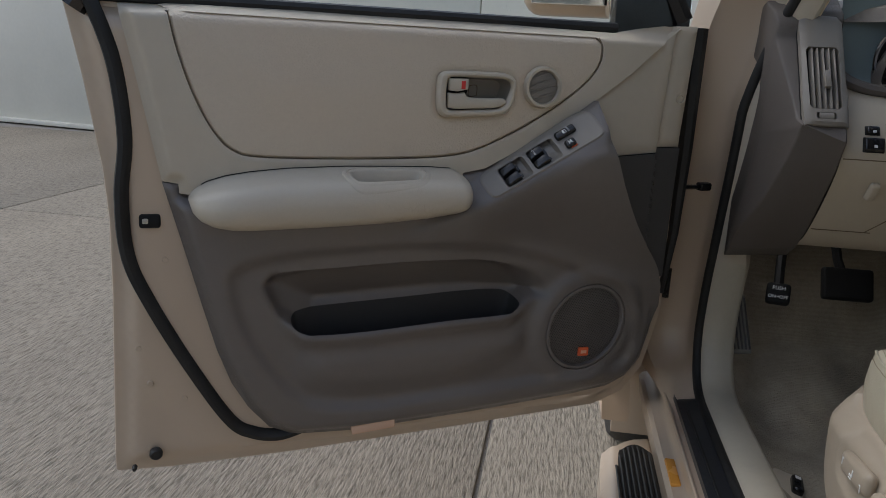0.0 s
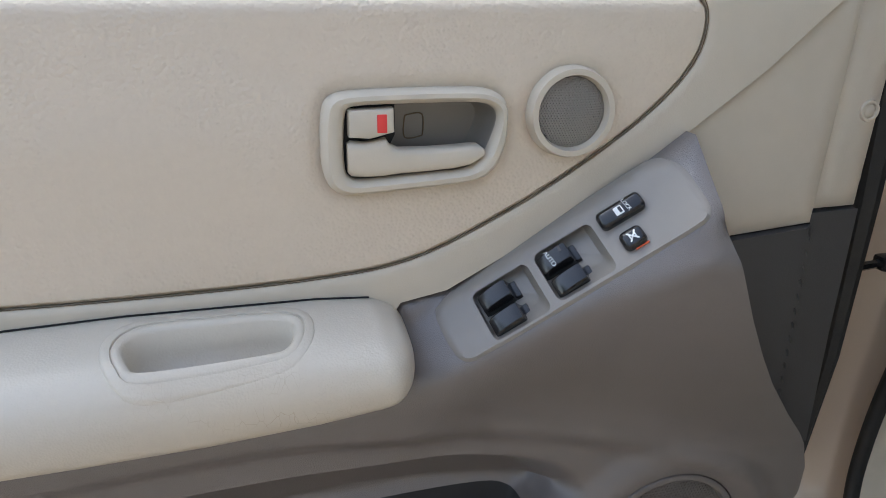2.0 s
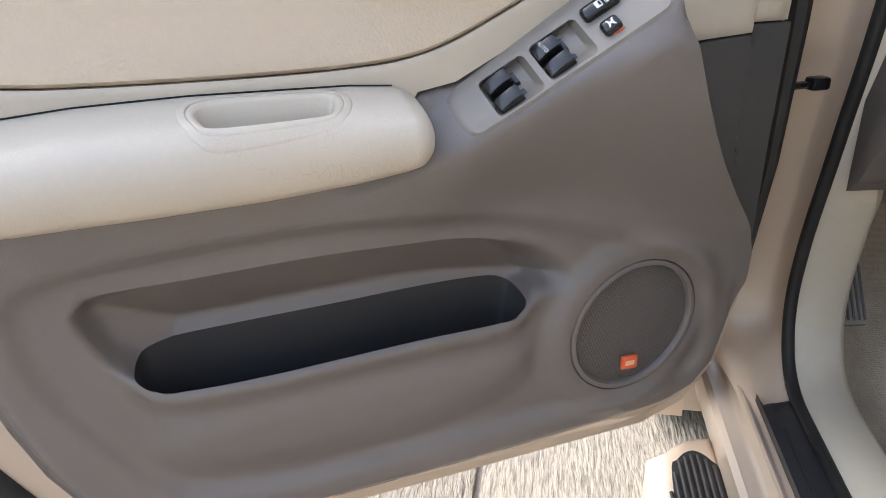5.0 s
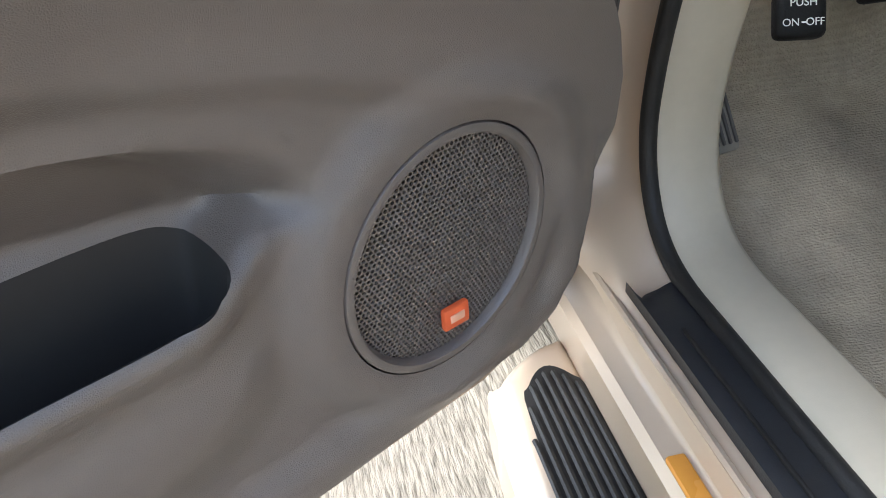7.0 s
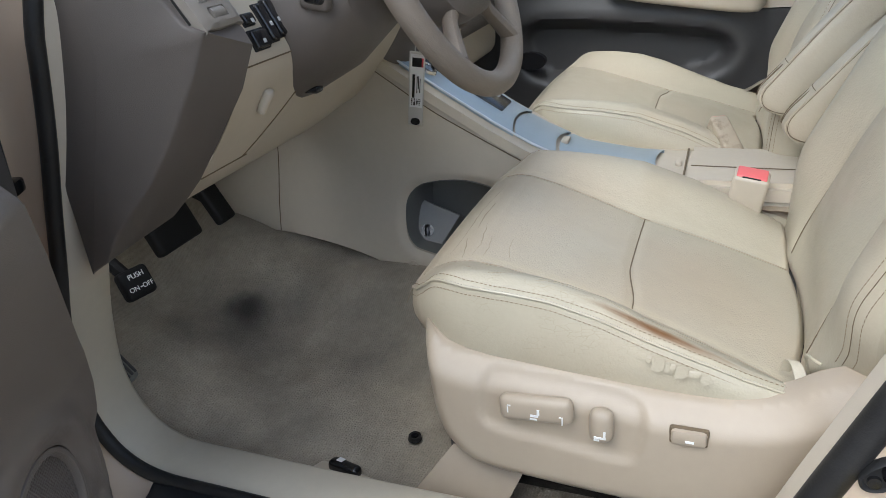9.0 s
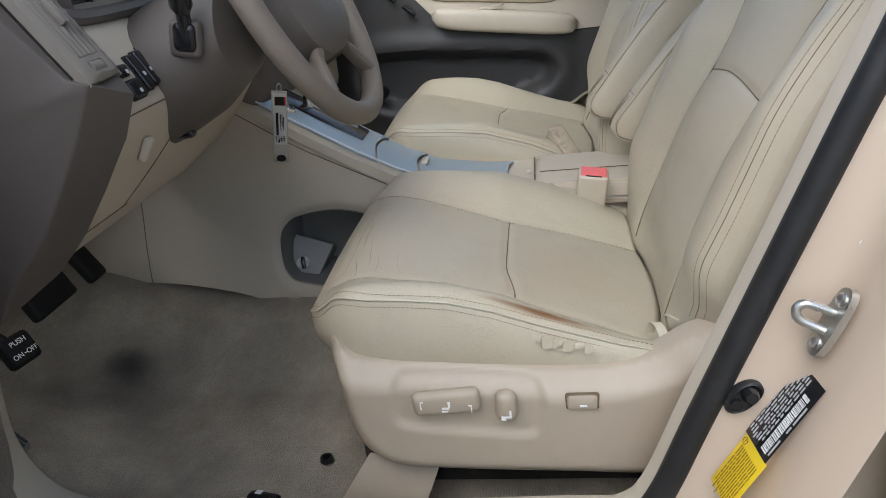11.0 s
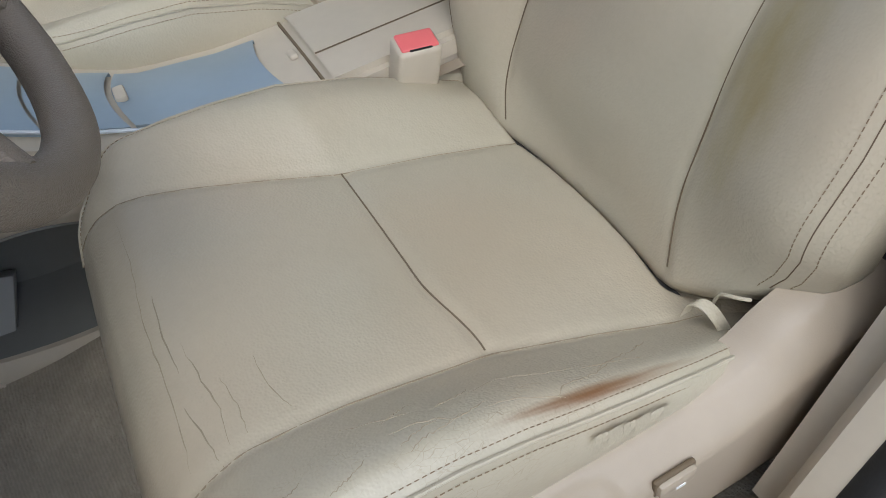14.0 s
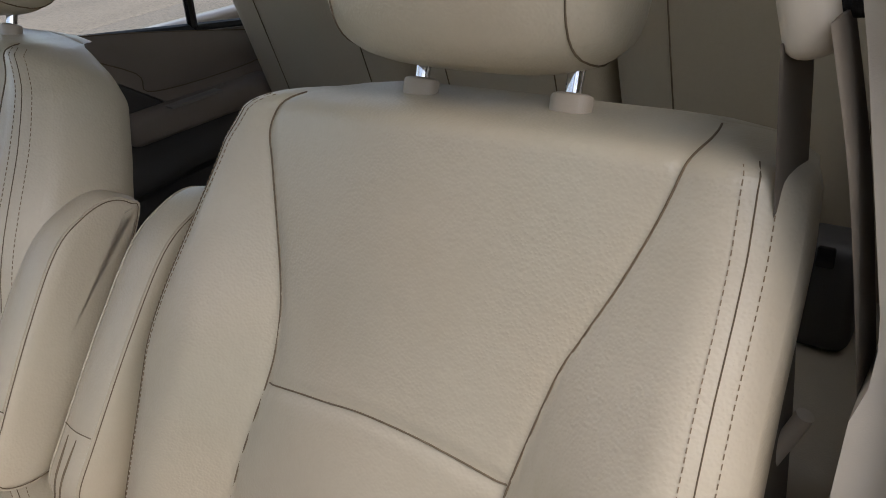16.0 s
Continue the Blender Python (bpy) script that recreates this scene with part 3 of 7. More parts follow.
plate_out = spl([along(*q) for q in ((0.0145, 0.028), (0.0165, 0.012), (0.027, 0.0065), (0.05, 0.0055), (0.134, 0.003), (0.206, 0.001), (0.222, 0.002), (0.2315, 0.006), (0.2365, 0.014), (0.2365, 0.028), (0.235, 0.042), (0.229, 0.0495), (0.2165, 0.0515), (0.178, 0.0517), (0.0995, 0.052), (0.0436, 0.052), (0.0257, 0.0515), (0.0168, 0.044))], 5, True)


def round_rect(a0, d0, a1, d1, r, n=5):
    """A rounded oblong on the switch ledge."""
    out = []
    for ca, cd, t0 in ((a1 - r, d1 - r, 0), (a0 + r, d1 - r, 90), (a0 + r, d0 + r, 180), (a1 - r, d0 + r, 270)):
        for t in np.linspace(t0, t0 + 90, n):
            out.append(along(ca + r * math.cos(radians(t)), cd + r * math.sin(radians(t))))
    return np.array(out)


well_a = round_rect(0.0475, 0.0125, 0.0968, 0.0462, 0.005)
well_b = round_rect(0.1035, 0.0115, 0.1540, 0.0452, 0.005)


def ringed(k):
    return [oval(k * math.cos(a), k * math.sin(a)) for a in np.linspace(0, 2 * math.pi, 72, endpoint=False)]


part("lower_panel", sheet(LOWER, lower_height, 0.0065, [spk_hole, offset(well_a, 0.002), offset(well_b, 0.002), MOUTH], 0.06, lines=[offset(MOUTH, 0.003), offset(MOUTH, 0.008), RECESS, offset(RECESS, -0.005), ringed(0.082), ringed(0.092)], bare=MOUTH), BROWN, door, "taupe moulded plastic with map pocket", 60)
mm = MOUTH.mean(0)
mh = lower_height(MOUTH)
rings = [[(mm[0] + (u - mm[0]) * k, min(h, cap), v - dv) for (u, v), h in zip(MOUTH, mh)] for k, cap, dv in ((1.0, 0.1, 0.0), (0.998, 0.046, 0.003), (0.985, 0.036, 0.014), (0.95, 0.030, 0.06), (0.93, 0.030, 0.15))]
# near-black instead of the panel's taupe: the depth's shade is in the colour
part("map_pocket", loft(rings, "end"), surf("pocket lining in painted shade", (0.026, 0.026, 0.027), 0.6, 0.1), door, "map pocket, the shade of its depth put into a dark colour")


def plate_height(P):
    return ledge(P) + 0.050 + 0.0030 - 0.0030 * (1 - S01(0, 0.003, -sdist(plate_out, P)))


def lw_plate(u, v):
    return float(ledge(np.array([(u, v)]))[0]) + 0.051


plate = part("switch_plate", sheet(plate_out, plate_height, 0.004, [well_a, well_b], 0.008, lines=[offset(plate_out, -0.0035), offset(well_a, 0.0015), offset(well_b, 0.0015)]), TAUPE_PLATE, door, "satin taupe plate with window switches")
for w in (well_a, well_b):
    c = np.mean(w, 0)
    rings = []
    for k, dh in ((1.0, 0.002), (0.975, -0.001), (0.95, -0.012), (0.90, -0.016)):
        rings.append([(u, lw_plate(u, v) + dh, v) for u, v in c + (w - c) * k])
    part("switch_well", loft(rings, "end"), TAUPE_PLATE, plate)



def ledge_frame(a, d, lift=0.0):
    """x along the ledge upwards, y across it downwards, z out of it."""
    u, v = along(a, d)
    e = 0.002
    p = Vector((u, lw_plate(u, v) + 0.002 + lift, v))
    u2, v2 = along(a + e, d)
    ax = (Vector((u2, lw_plate(u2, v2) + 0.002 + lift, v2)) - p).normalized()
    u3, v3 = along(a, d + e)
    ay = (Vector((u3, lw_plate(u3, v3) + 0.002 + lift, v3)) - p).normalized()
    az = ax.cross(ay).normalized()
    if az.y < 0:
        az = -az
    ay = az.cross(ax)
    return Matrix(((ax.x, ay.x, az.x, p.x), (ax.y, ay.y, az.y, p.y), (ax.z, ay.z, az.z, p.z), (0, 0, 0, 1)))


def rocker_switch(a, d, ln, wd):
    """A window switch: a paddle that rises to a steep end with a low toe behind it."""
    rings = []
    for t, z in ((-0.5, -0.004), (-0.49, 0.0005), (-0.40, 0.0025), (-0.2, 0.0045), (0.0, 0.0058), (0.2, 0.0065), (0.36, 0.0066), (0.43, 0.0055), (0.47, 0.001), (0.50, -0.006), (0.53, -0.0075), (0.66, -0.008), (0.68, -0.010)):
        w = wd * 0.5 * (0.93 if abs(t) > 0.45 and t < 0.5 else 1.0)
        x = t * ln
        rings.append([(x, -w, -0.014), (x, -w, z - 0.002), (x, -w * 0.82, z), (x, 0, z + 0.0004), (x, w * 0.82, z), (x, w, z - 0.002), (x, w, -0.014)])
    return mv(loft(rings), ledge_frame(a, d, 0.0))


for a, d in ((0.0635, 0.0375), (0.0640, 0.0215), (0.1190, 0.0368), (0.1175, 0.0210)):
    s = part("window_switch", rocker_switch(a, d, 0.0262, 0.0148), BLACK, door, "glossy black window rocker switch")
letters("AUTO", 0.0050, 0.0002, ledge_frame(0.1140, 0.0210) @ Matrix.Translation((0, 0, 0.0072)) @ Matrix.Rotation(radians(-84), 4, "Z"), WHITE, s)
part("indicator", mv(rbox((0, 0, 0), (0.002, 0.004, 0.0005), 0), ledge_frame(0.124, 0.0185) @ Matrix.Translation((0, 0, 0.0070))), GREY_DARK, s)
lock = part("lock_switch", mv(rbox((0, 0, 0.002), (0.0365, 0.0150, 0.011), 0.0042, 4), ledge_frame(0.178, 0.0170)), BLACK, door, "glossy black door lock switch")
letters("LOCK", 0.0040, 0.0002, ledge_frame(0.1835, 0.0168) @ Matrix.Translation((0, 0, 0.0078)) @ Matrix.Rotation(radians(-84), 4, "Z"), WHITE, lock)
part("icon", mv(rbox((0.0, 0.0, 0.0077), (0.0065, 0.0070, 0.0006), 0.0012), ledge_frame(0.1765, 0.0175)), WHITE, lock)
part("icon_slot", mv(rbox((0.0012, 0.0, 0.0081), (0.0022, 0.0046, 0.0004), 0), ledge_frame(0.1765, 0.0175)), BLACK, lock)
wlock = part("window_lock_switch", mv(rbox((0, 0, 0.002), (0.0180, 0.0155, 0.010), 0.0045, 4), ledge_frame(0.1745, 0.0350)), BLACK, door, "glossy black window lock button")
for k, (px, py, ang) in enumerate(((0, 0, 0.8), (0, 0, -0.8), (-0.0022, 0, 1.571), (0.0022, 0, 1.571))):
    part("icon_bar", mv(rbox((px, py, 0.0071 + 0.0001 * k), (0.0100 if k < 2 else 0.0065, 0.0010, 0.0005), 0, m=Matrix.Rotation(ang, 4, "Z")), ledge_frame(0.1745, 0.0350)), WHITE, wlock)
part("indicator", mv(rbox((0.003, -0.0078, 0.0010), (0.011, 0.0008, 0.003), 0.0003), ledge_frame(0.1745, 0.0350)), ORANGE, wlock)

# cream upper trim with its padded insert
PAD = spl([(0.886, 1.172), (0.881, 1.160), (0.870, 1.108), (0.850, 1.047), (0.824, 0.996), (0.798, 0.970), (0.760, 0.961), (0.642, 0.959), (0.507, 0.962), (0.430, 0.972), (0.360, 1.002), (0.297, 1.038), (0.242, 1.078), (0.212, 1.112), (0.205, 1.142), (0.214, 1.160), (0.235, 1.171), (0.5, 1.174), (0.75, 1.175)], 5, True)
UPPER = np.array([(0.948, 1.172), (0.928, 1.075), (0.899, 0.9225), (0.8765, 0.9195), (0.8755, 0.9055), (0.853, 0.9035), (0.46, 0.9015), (0.438, 0.9385), (0.402, 0.9455), (0.336, 0.9805), (0.289, 1.0095), (0.208, 1.062), (0.150, 1.105), (0.100, 1.150), (0.052, 1.188), (0.075, 1.189), (0.115, 1.183), (0.174, 1.172), (0.5, 1.176)])


def around(pts, n=84):
    """A smooth closed outline at even angles about the handle's middle."""
    p = spl(pts, 6, True)
    c = np.array((0.4275, 1.0650))
    th = np.arctan2((p[:, 1] - c[1]) * 1.7, p[:, 0] - c[0])
    o = np.argsort(th)
    t = np.linspace(-math.pi, math.pi, n, endpoint=False)
    return np.stack([np.interp(t, th[o], p[o, k], period=2 * math.pi) for k in (0, 1)], 1)


BEZEL = around([(0.491, 1.084), (0.488, 1.0925), (0.481, 1.097), (0.468, 1.0985), (0.437, 1.0993), (0.391, 1.099), (0.376, 1.0975), (0.366, 1.093), (0.361, 1.085), (0.3605, 1.075), (0.3615, 1.058), (0.368, 1.043), (0.378, 1.0345), (0.397, 1.031), (0.44, 1.0285), (0.472, 1.027), (0.483, 1.0300), (0.489, 1.037), (0.492, 1.049), (0.4923, 1.068)])
CAVITY = around([(0.4755, 1.082), (0.473, 1.0875), (0.466, 1.089), (0.441, 1.0895), (0.391, 1.0893), (0.378, 1.088), (0.371, 1.084), (0.369, 1.077), (0.372, 1.066), (0.378, 1.053), (0.386, 1.045), (0.395, 1.042), (0.423, 1.0405), (0.466, 1.0385), (0.473, 1.040), (0.4765, 1.046), (0.477, 1.065)])
TW = (0.3115, 1.0790)
tw_hole = [(TW[0] + 0.030 * math.cos(a), TW[1] + 0.030 * math.sin(a)) for a in np.linspace(0, 2 * math.pi, 40, endpoint=False)]


def upper_height(P):
    inside = -sdist(PAD, P)
    h = 0.046 - 0.016 * (1 - S01(0, 0.02, -sdist(UPPER, P))) * S01(0.84, 0.90, P[:, 0])
    h -= 0.0018 * S01(0.0035, 0.0005, -inside)
    return h - 0.03 * S01(1.155, 1.18, P[:, 1])


def pad_height(P):
    inside = -sdist(PAD, P)
    belly = S01(0.0, 0.14, inside)
    tuck = 0.0035 * (1 - S01(0.001, 0.006, sdist(BEZEL, P))) + 0.003 * (1 - S01(0.0335, 0.038, np.hypot(P[:, 0] - TW[0], P[:, 1] - TW[1])))
    return 0.0395 + 0.006 * S01(-0.001, 0.005, inside) + 0.005 * belly - 0.03 * S01(1.150, 1.18, P[:, 1]) - tuck


PAD_IN = offset(PAD, 0.001)
PAD_IN[:, 1] = np.minimum(PAD_IN[:, 1], 1.162)
GROOVE = offset(PAD, 0.004)
GROOVE[:, 1] = np.minimum(GROOVE[:, 1], 1.167)
part("upper_trim", sheet(UPPER, upper_height, 0.0045, [PAD_IN], 0.03, lines=[GROOVE]), CREAM, door, "smooth cream upper trim")
pad = part("padded_insert", sheet(PAD, pad_height, 0.006, [offset(BEZEL, -0.004), tw_hole], 0.012, lines=[offset(PAD, -0.004), offset(BEZEL, 0.0012), offset(BEZEL, 0.006)]), LEATHER_TOP, door, "grained beige leather insert")

start = next(i for i in range(len(PAD)) if PAD[i][1] < 1.16)
line_ = [PAD[(start + i) % len(PAD)] for i in range(len(PAD))]
line_ = [q for i, q in enumerate(line_) if all(r[1] < 1.163 for r in line_[:i + 1])]
part("seam", tube([(u, 0.0425, v) for u, v in offset(PAD, 0.001)[start:start + len(line_)]], 0.00055, 5), SEAM, pad)


bez = part("handle_bezel", loft([[((BEZEL[i] * (1 - t) + CAVITY[i] * t)[0], h, (BEZEL[i] * (1 - t) + CAVITY[i] * t)[1]) for i in range(len(BEZEL))] for t, h in ((0, 0.040), (0, 0.0525), (0.08, 0.0555), (0.3, 0.0595), (0.6, 0.060), (0.88, 0.0575), (1.0, 0.053), (1.0, 0.040))], caps=False), CREAM, door, "cream plastic handle surround")
cm = np.mean(CAVITY, 0)
rings = [[(q[0], h, q[1]) for q in (cm + (CAVITY - cm) * s)] for s, h in ((1, 0.052), (0.99, 0.040), (0.95, 0.026), (0.88, 0.022))]
bowl = part("handle_bowl", loft(rings, "end"), TAUPE_PLATE, bez, "satin recess behind the handle")
part("cover_line", tube([(u, 0.0226, v) for u, v in spl([(0.429, 1.060), (0.429, 1.074), (0.426, 1.0765), (0.416, 1.0765), (0.4155, 1.063), (0.418, 1.0605)], 4, True)], 0.0006, 5, True), SEAM, bowl)
# added black plate: painted shade for the slits round knob and lever
part("lever_gap_shade", prism(offset(np.array([(0.4765, 1.0405), (0.4765, 1.088), (0.441, 1.089), (0.441, 1.068), (0.446, 1.058), (0.446, 1.0395)]), -0.0002), "y", 0.030, 0.050), PIT, bez)
# pull lever: broad root, long finger bar
lev = [(0.4750, 1.044, 1.0640), (0.4725, 1.0415, 1.0655), (0.463, 1.0405, 1.0645), (0.455, 1.0405, 1.0655), (0.4485, 1.0407, 1.0670), (0.4455, 1.0410, 1.0622), (0.439, 1.0413, 1.0590), (0.42, 1.0420, 1.0586), (0.40, 1.0432, 1.0590), (0.388, 1.0452, 1.0596), (0.382, 1.0488, 1.0592), (0.379, 1.0515, 1.057)]
rings = []
for u, lo, hi in lev:
    w0 = 0.046 if u > 0.447 else 0.042
    w1 = 0.0605 if u > 0.44 else 0.0595
    c0, r0 = (lo + hi) / 2, (hi - lo) / 2
    rings.append([(u, w0 + (w1 - w0) * (0.5 + 0.5 * math.copysign(abs(math.cos(a)) ** 0.6, math.cos(a))), c0 + r0 * math.copysign(abs(math.sin(a)) ** 0.5, math.sin(a))) for a in np.linspace(0, 2 * math.pi, 24, endpoint=False)])
part("pull_handle", loft(rings), CREAM, bez, "cream inner door handle")
KN = dense(np.array([(0.4738, 1.0870), (0.4432, 1.0876), (0.4428, 1.0715), (0.4600, 1.0675), (0.4740, 1.0690)]), 0.004)
kc = KN.mean(0)
knob = part("lock_knob", loft([[(u, w, v) for u, v in kc + (KN - kc) * k] for k, w in ((1.0, 0.044), (1.0, 0.0575), (0.985, 0.0592), (0.95, 0.0603), (0.86, 0.0608))]), CREAM, bez, "cream sliding lock knob")
part("red_mark", rbox((0.4515, 0.0609, 1.0778), (0.0068, 0.0012, 0.0125), 0.0015, 2), RED, knob, "red lock mark")


def grille(r, pitch, hole, place, squash=1.0):
    """A round perforated sheet: hexagonal cells, each with an open hole."""
    v, f = [], []
    k = int(r / pitch) + 2
    for j in range(-k * 2, k * 2 + 1):
        for i in range(-k * 2, k * 2 + 1):
            x = (i + 0.5 * (j % 2)) * pitch
            y = j * pitch * 0.866
            if math.hypot(x, y) > r:
                continue
            b = len(v)
            for q in range(6):
                a = math.radians(60 * q + 30)
                v.append(place(x + pitch * 0.578 * math.cos(a), y + pitch * 0.578 * math.sin(a), 0))
                v.append(place(x + hole * math.cos(a), y + hole * math.sin(a), 0))
                v.append(place(x + hole * 0.95 * math.cos(a), y + hole * 0.95 * math.sin(a), -0.0015))
            for q in range(6):
                n = (q + 1) % 6
                f.append((b + 3 * q, b + 3 * n, b + 3 * n + 1, b + 3 * q + 1))
                f.append((b + 3 * q + 1, b + 3 * n + 1, b + 3 * n + 2, b + 3 * q + 2))
    return v, f


def dome(r0, c, base, rise):
    return lambda x, y, z: (c[0] + x, base + rise * (1 - (x * x + y * y) / r0 ** 2) + z, c[1] + y)


def round_ring(c, r0, r1, base, high, n=56):
    prof = [(r0, base - 0.012), (r0, base), (r0 + (r0 - r1) * -0.25, base + high), (r1 + (r0 - r1) * 0.2, base + high), (r1, base + 0.001), (r1 * 0.99, base - 0.012)]
    rings = [[(c[0] + r * math.cos(a), h, c[1] + r * math.sin(a)) for a in np.linspace(0, 2 * math.pi, n, endpoint=False)] for r, h in prof]
    return loft(rings, caps=False)


tw = part("tweeter", round_ring(TW, 0.0333, 0.0258, 0.0495, 0.007), CREAM, door, "round tweeter with perforated taupe grille")
part("grille", grille(0.0258, 0.0021, 0.00062, dome(0.026, TW, 0.0505, 0.003)), TAUPE_PLATE, tw)
part("backing", loft([[(TW[0] + 0.026 * math.cos(a), h, TW[1] + 0.026 * math.sin(a)) for a in np.linspace(0, 6.283, 32, endpoint=False)] for h in (0.047, 0.0455)]), PIT, tw)
sh = lw(*oval(0.081, 0.0)) + 0.0002
def ovalled(mesh):
    return [(*(lambda o: (o[0], p[1], o[1]))(oval(p[0] - SPK[0], p[2] - SPK[1])),) for p in mesh[0]], mesh[1]


ring_prof = [(0.0770, sh - 0.014), (0.0770, sh - 0.0006), (0.0764, sh + 0.0004), (0.0735, sh + 0.0012), (0.0715, sh + 0.0008), (0.0704, sh - 0.001), (0.0695, sh - 0.006)]
flat_ring = loft([[(SPK[0] + q * math.cos(a), y, SPK[1] + q * math.sin(a)) for a in np.linspace(0, 2 * math.pi, 72, endpoint=False)] for q, y in ring_prof], caps=False)
spk = part("speaker", ovalled(flat_ring), BROWN, door, "round taupe speaker with perforated grille")
part("grille", ovalled(grille(0.0700, 0.0033, 0.00128, dome(0.070, SPK, sh - 0.006, 0.0035))), BROWN, spk)
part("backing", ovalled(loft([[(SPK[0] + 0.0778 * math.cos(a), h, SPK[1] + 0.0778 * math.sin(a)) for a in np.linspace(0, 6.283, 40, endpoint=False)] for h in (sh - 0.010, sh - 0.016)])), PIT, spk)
bad = part("badge", rbox((0.190, sh + 0.0005, 0.6105), (0.0205, 0.005, 0.0165), 0.0015), ORANGE, spk, "orange badge")
part("badge_bar", rbox((0.190, sh + 0.0033, 0.6105), (0.0115, 0.0008, 0.006), 0.0003), surf("pale orange print", (0.8, 0.42, 0.28), 0.4), bad)

# corner, hinge-side and dark lower strip
TRI = np.array([(0.2135, 1.0600), (0.224, 1.015), (0.212, 0.9625), (0.0765, 0.9735), (0.064, 1.176), (0.053, 1.1865), (0.100, 1.149), (0.150, 1.104)])
part("corner_trim", sheet(TRI, lambda P: 0.040 - 0.004 * (1 - S01(0, 0.006, -sdist(TRI, P))), 0.01, (), 0.03), CREAM, door, "flat cream corner panel")
HING = np.array([(0.0745, 0.983), (0.027, 0.984), (0.016, 1.191), (0.058, 1.1895), (0.0635, 1.165)])
cap_trim = part("hinge_trim", sheet(HING, lambda P: 0.034 - 0.006 * (1 - S01(0, 0.006, -sdist(HING, P))), 0.01, (), 0.03), CREAM, door)
part("screw_cap", round_ring((0.037, 1.068), 0.0095, 0.006, 0.034, 0.002, 24), CREAM, cap_trim)
part("screw", loft([ring_pts((0.037, 0.0345, 1.068), 0.0055, 16), ring_pts((0.037, 0.0355, 1.068), 0.004, 16)]), CREAM, cap_trim)
DARK = np.array([(0.210, 0.9610), (0.0765, 0.972), (0.0745, 0.981), (0.027, 0.982), (0.030, 0.86), (0.030, 0.742), (0.070, 0.744), (0.125, 0.808), (0.180, 0.885)])
part("dark_strip", sheet(DARK, lambda P: 0.034 + 0.010 * S01(0.075, 0.079, P[:, 0]), 0.008, (), 0.03), GREY_DARK, door, "dark grey plastic strip")

# armrest with a pull cup
ARM_LOW = ([0.4325, 0.4335, 0.438, 0.449, 0.463, 0.5064, 0.58, 0.66, 0.77, 0.80, 0.829, 0.846, 0.857, 0.863], [0.907, 0.898, 0.889, 0.8815, 0.8775, 0.8705, 0.8635, 0.8595, 0.8560, 0.8565, 0.8610, 0.8685, 0.8790, 0.898])
ARM_HIGH = ([0.4325, 0.4335, 0.437, 0.4440, 0.4600, 0.501, 0.633, 0.72, 0.775, 0.81, 0.836, 0.853, 0.860, 0.863], [0.908, 0.916, 0.926, 0.9370, 0.9450, 0.9475, 0.9475, 0.9440, 0.9385, 0.9325, 0.9245, 0.9150, 0.9080, 0.900])
ARM_SHAPE = spl([(0, 1.0), (0.22, 1.0), (0.45, 0.965), (0.66, 0.905), (0.82, 0.825), (0.93, 0.71), (0.985, 0.57), (1.0, 0.43), (0.965, 0.27), (0.87, 0.13), (0.68, 0.035), (0.40, 0.0), (0, 0)], 12)


def arm_section(u):
    """The armrest's section at u: flat sloping top, round front edge, tucked-under bottom; drawn in at both ends."""
    e, r = min(1.0, (u - 0.4320) / 0.028), min(1.0, (0.8634 - u) / 0.085)
    k = (1 - (1 - e) ** 2.4) ** (1 / 2.4) * (1 - (1 - r) ** 2.2) ** (1 / 2.2)
    lo, hi = float(np.interp(u, *ARM_LOW)), float(np.interp(u, *ARM_HIGH))
    return [(u, 0.030 + p * (0.012 + 0.076 * k), lo + q * (hi - lo)) for p, q in ARM_SHAPE]


us = np.unique(np.concatenate([0.4325 + 0.042 * (1 - np.cos(np.linspace(0, math.pi / 2, 18))), np.linspace(0.474, 0.78, 153), 0.863 - 0.082 * (1 - np.sin(np.linspace(0, math.pi / 2, 20)))]))
rings = [arm_section(u) for u in us]
CUP = spl([(0.629, 0.080), (0.625, 0.096), (0.612, 0.1015), (0.54, 0.0985), (0.524, 0.094), (0.5185, 0.080), (0.526, 0.068), (0.57, 0.066), (0.615, 0.068)], 5, True)
for r in rings:
    pts = np.array(r)
    top = pts[:, 2] > 0.921
    d = sdist(CUP, pts[:, :2])
    pts[:, 2] -= np.where(top, 0.034 * S01(0.0055, -0.001, d), 0)
    r[:] = [tuple(p) for p in pts]
ARMV = leather("pale beige armrest vinyl", (0.55, 0.485, 0.385), (0.53, 0.48, 0.395), 0.38, 0.16, 700, 0.05)
heel_stain(ARMV, (0.53, 0.116, 0.885), 0.09, (0.34, 0.26, 0.16), 0.5, (0.7, 1, 1.3), 150, (1, 1, 0.4))
arm = part("armrest", loft(rings), ARMV, door, "padded pale beige armrest with a pull cup", 55)
# black cord laid along the joint as the shade of the gap
part("armrest_gap_shade", tube([(u, 0.0472, float(np.interp(u, *ARM_HIGH)) + 0.0010) for u in np.linspace(0.462, 0.845, 60)], 0.0007, 6), PIT, door, "thin black cord for the shade in the gap above the armrest")
top_line = np.array([(p[1], p[2]) for p in arm_section(0.57)][:len(ARM_SHAPE) // 2])


def arm_top(w):
    return float(np.interp(w, top_line[:, 0], top_line[:, 1]))


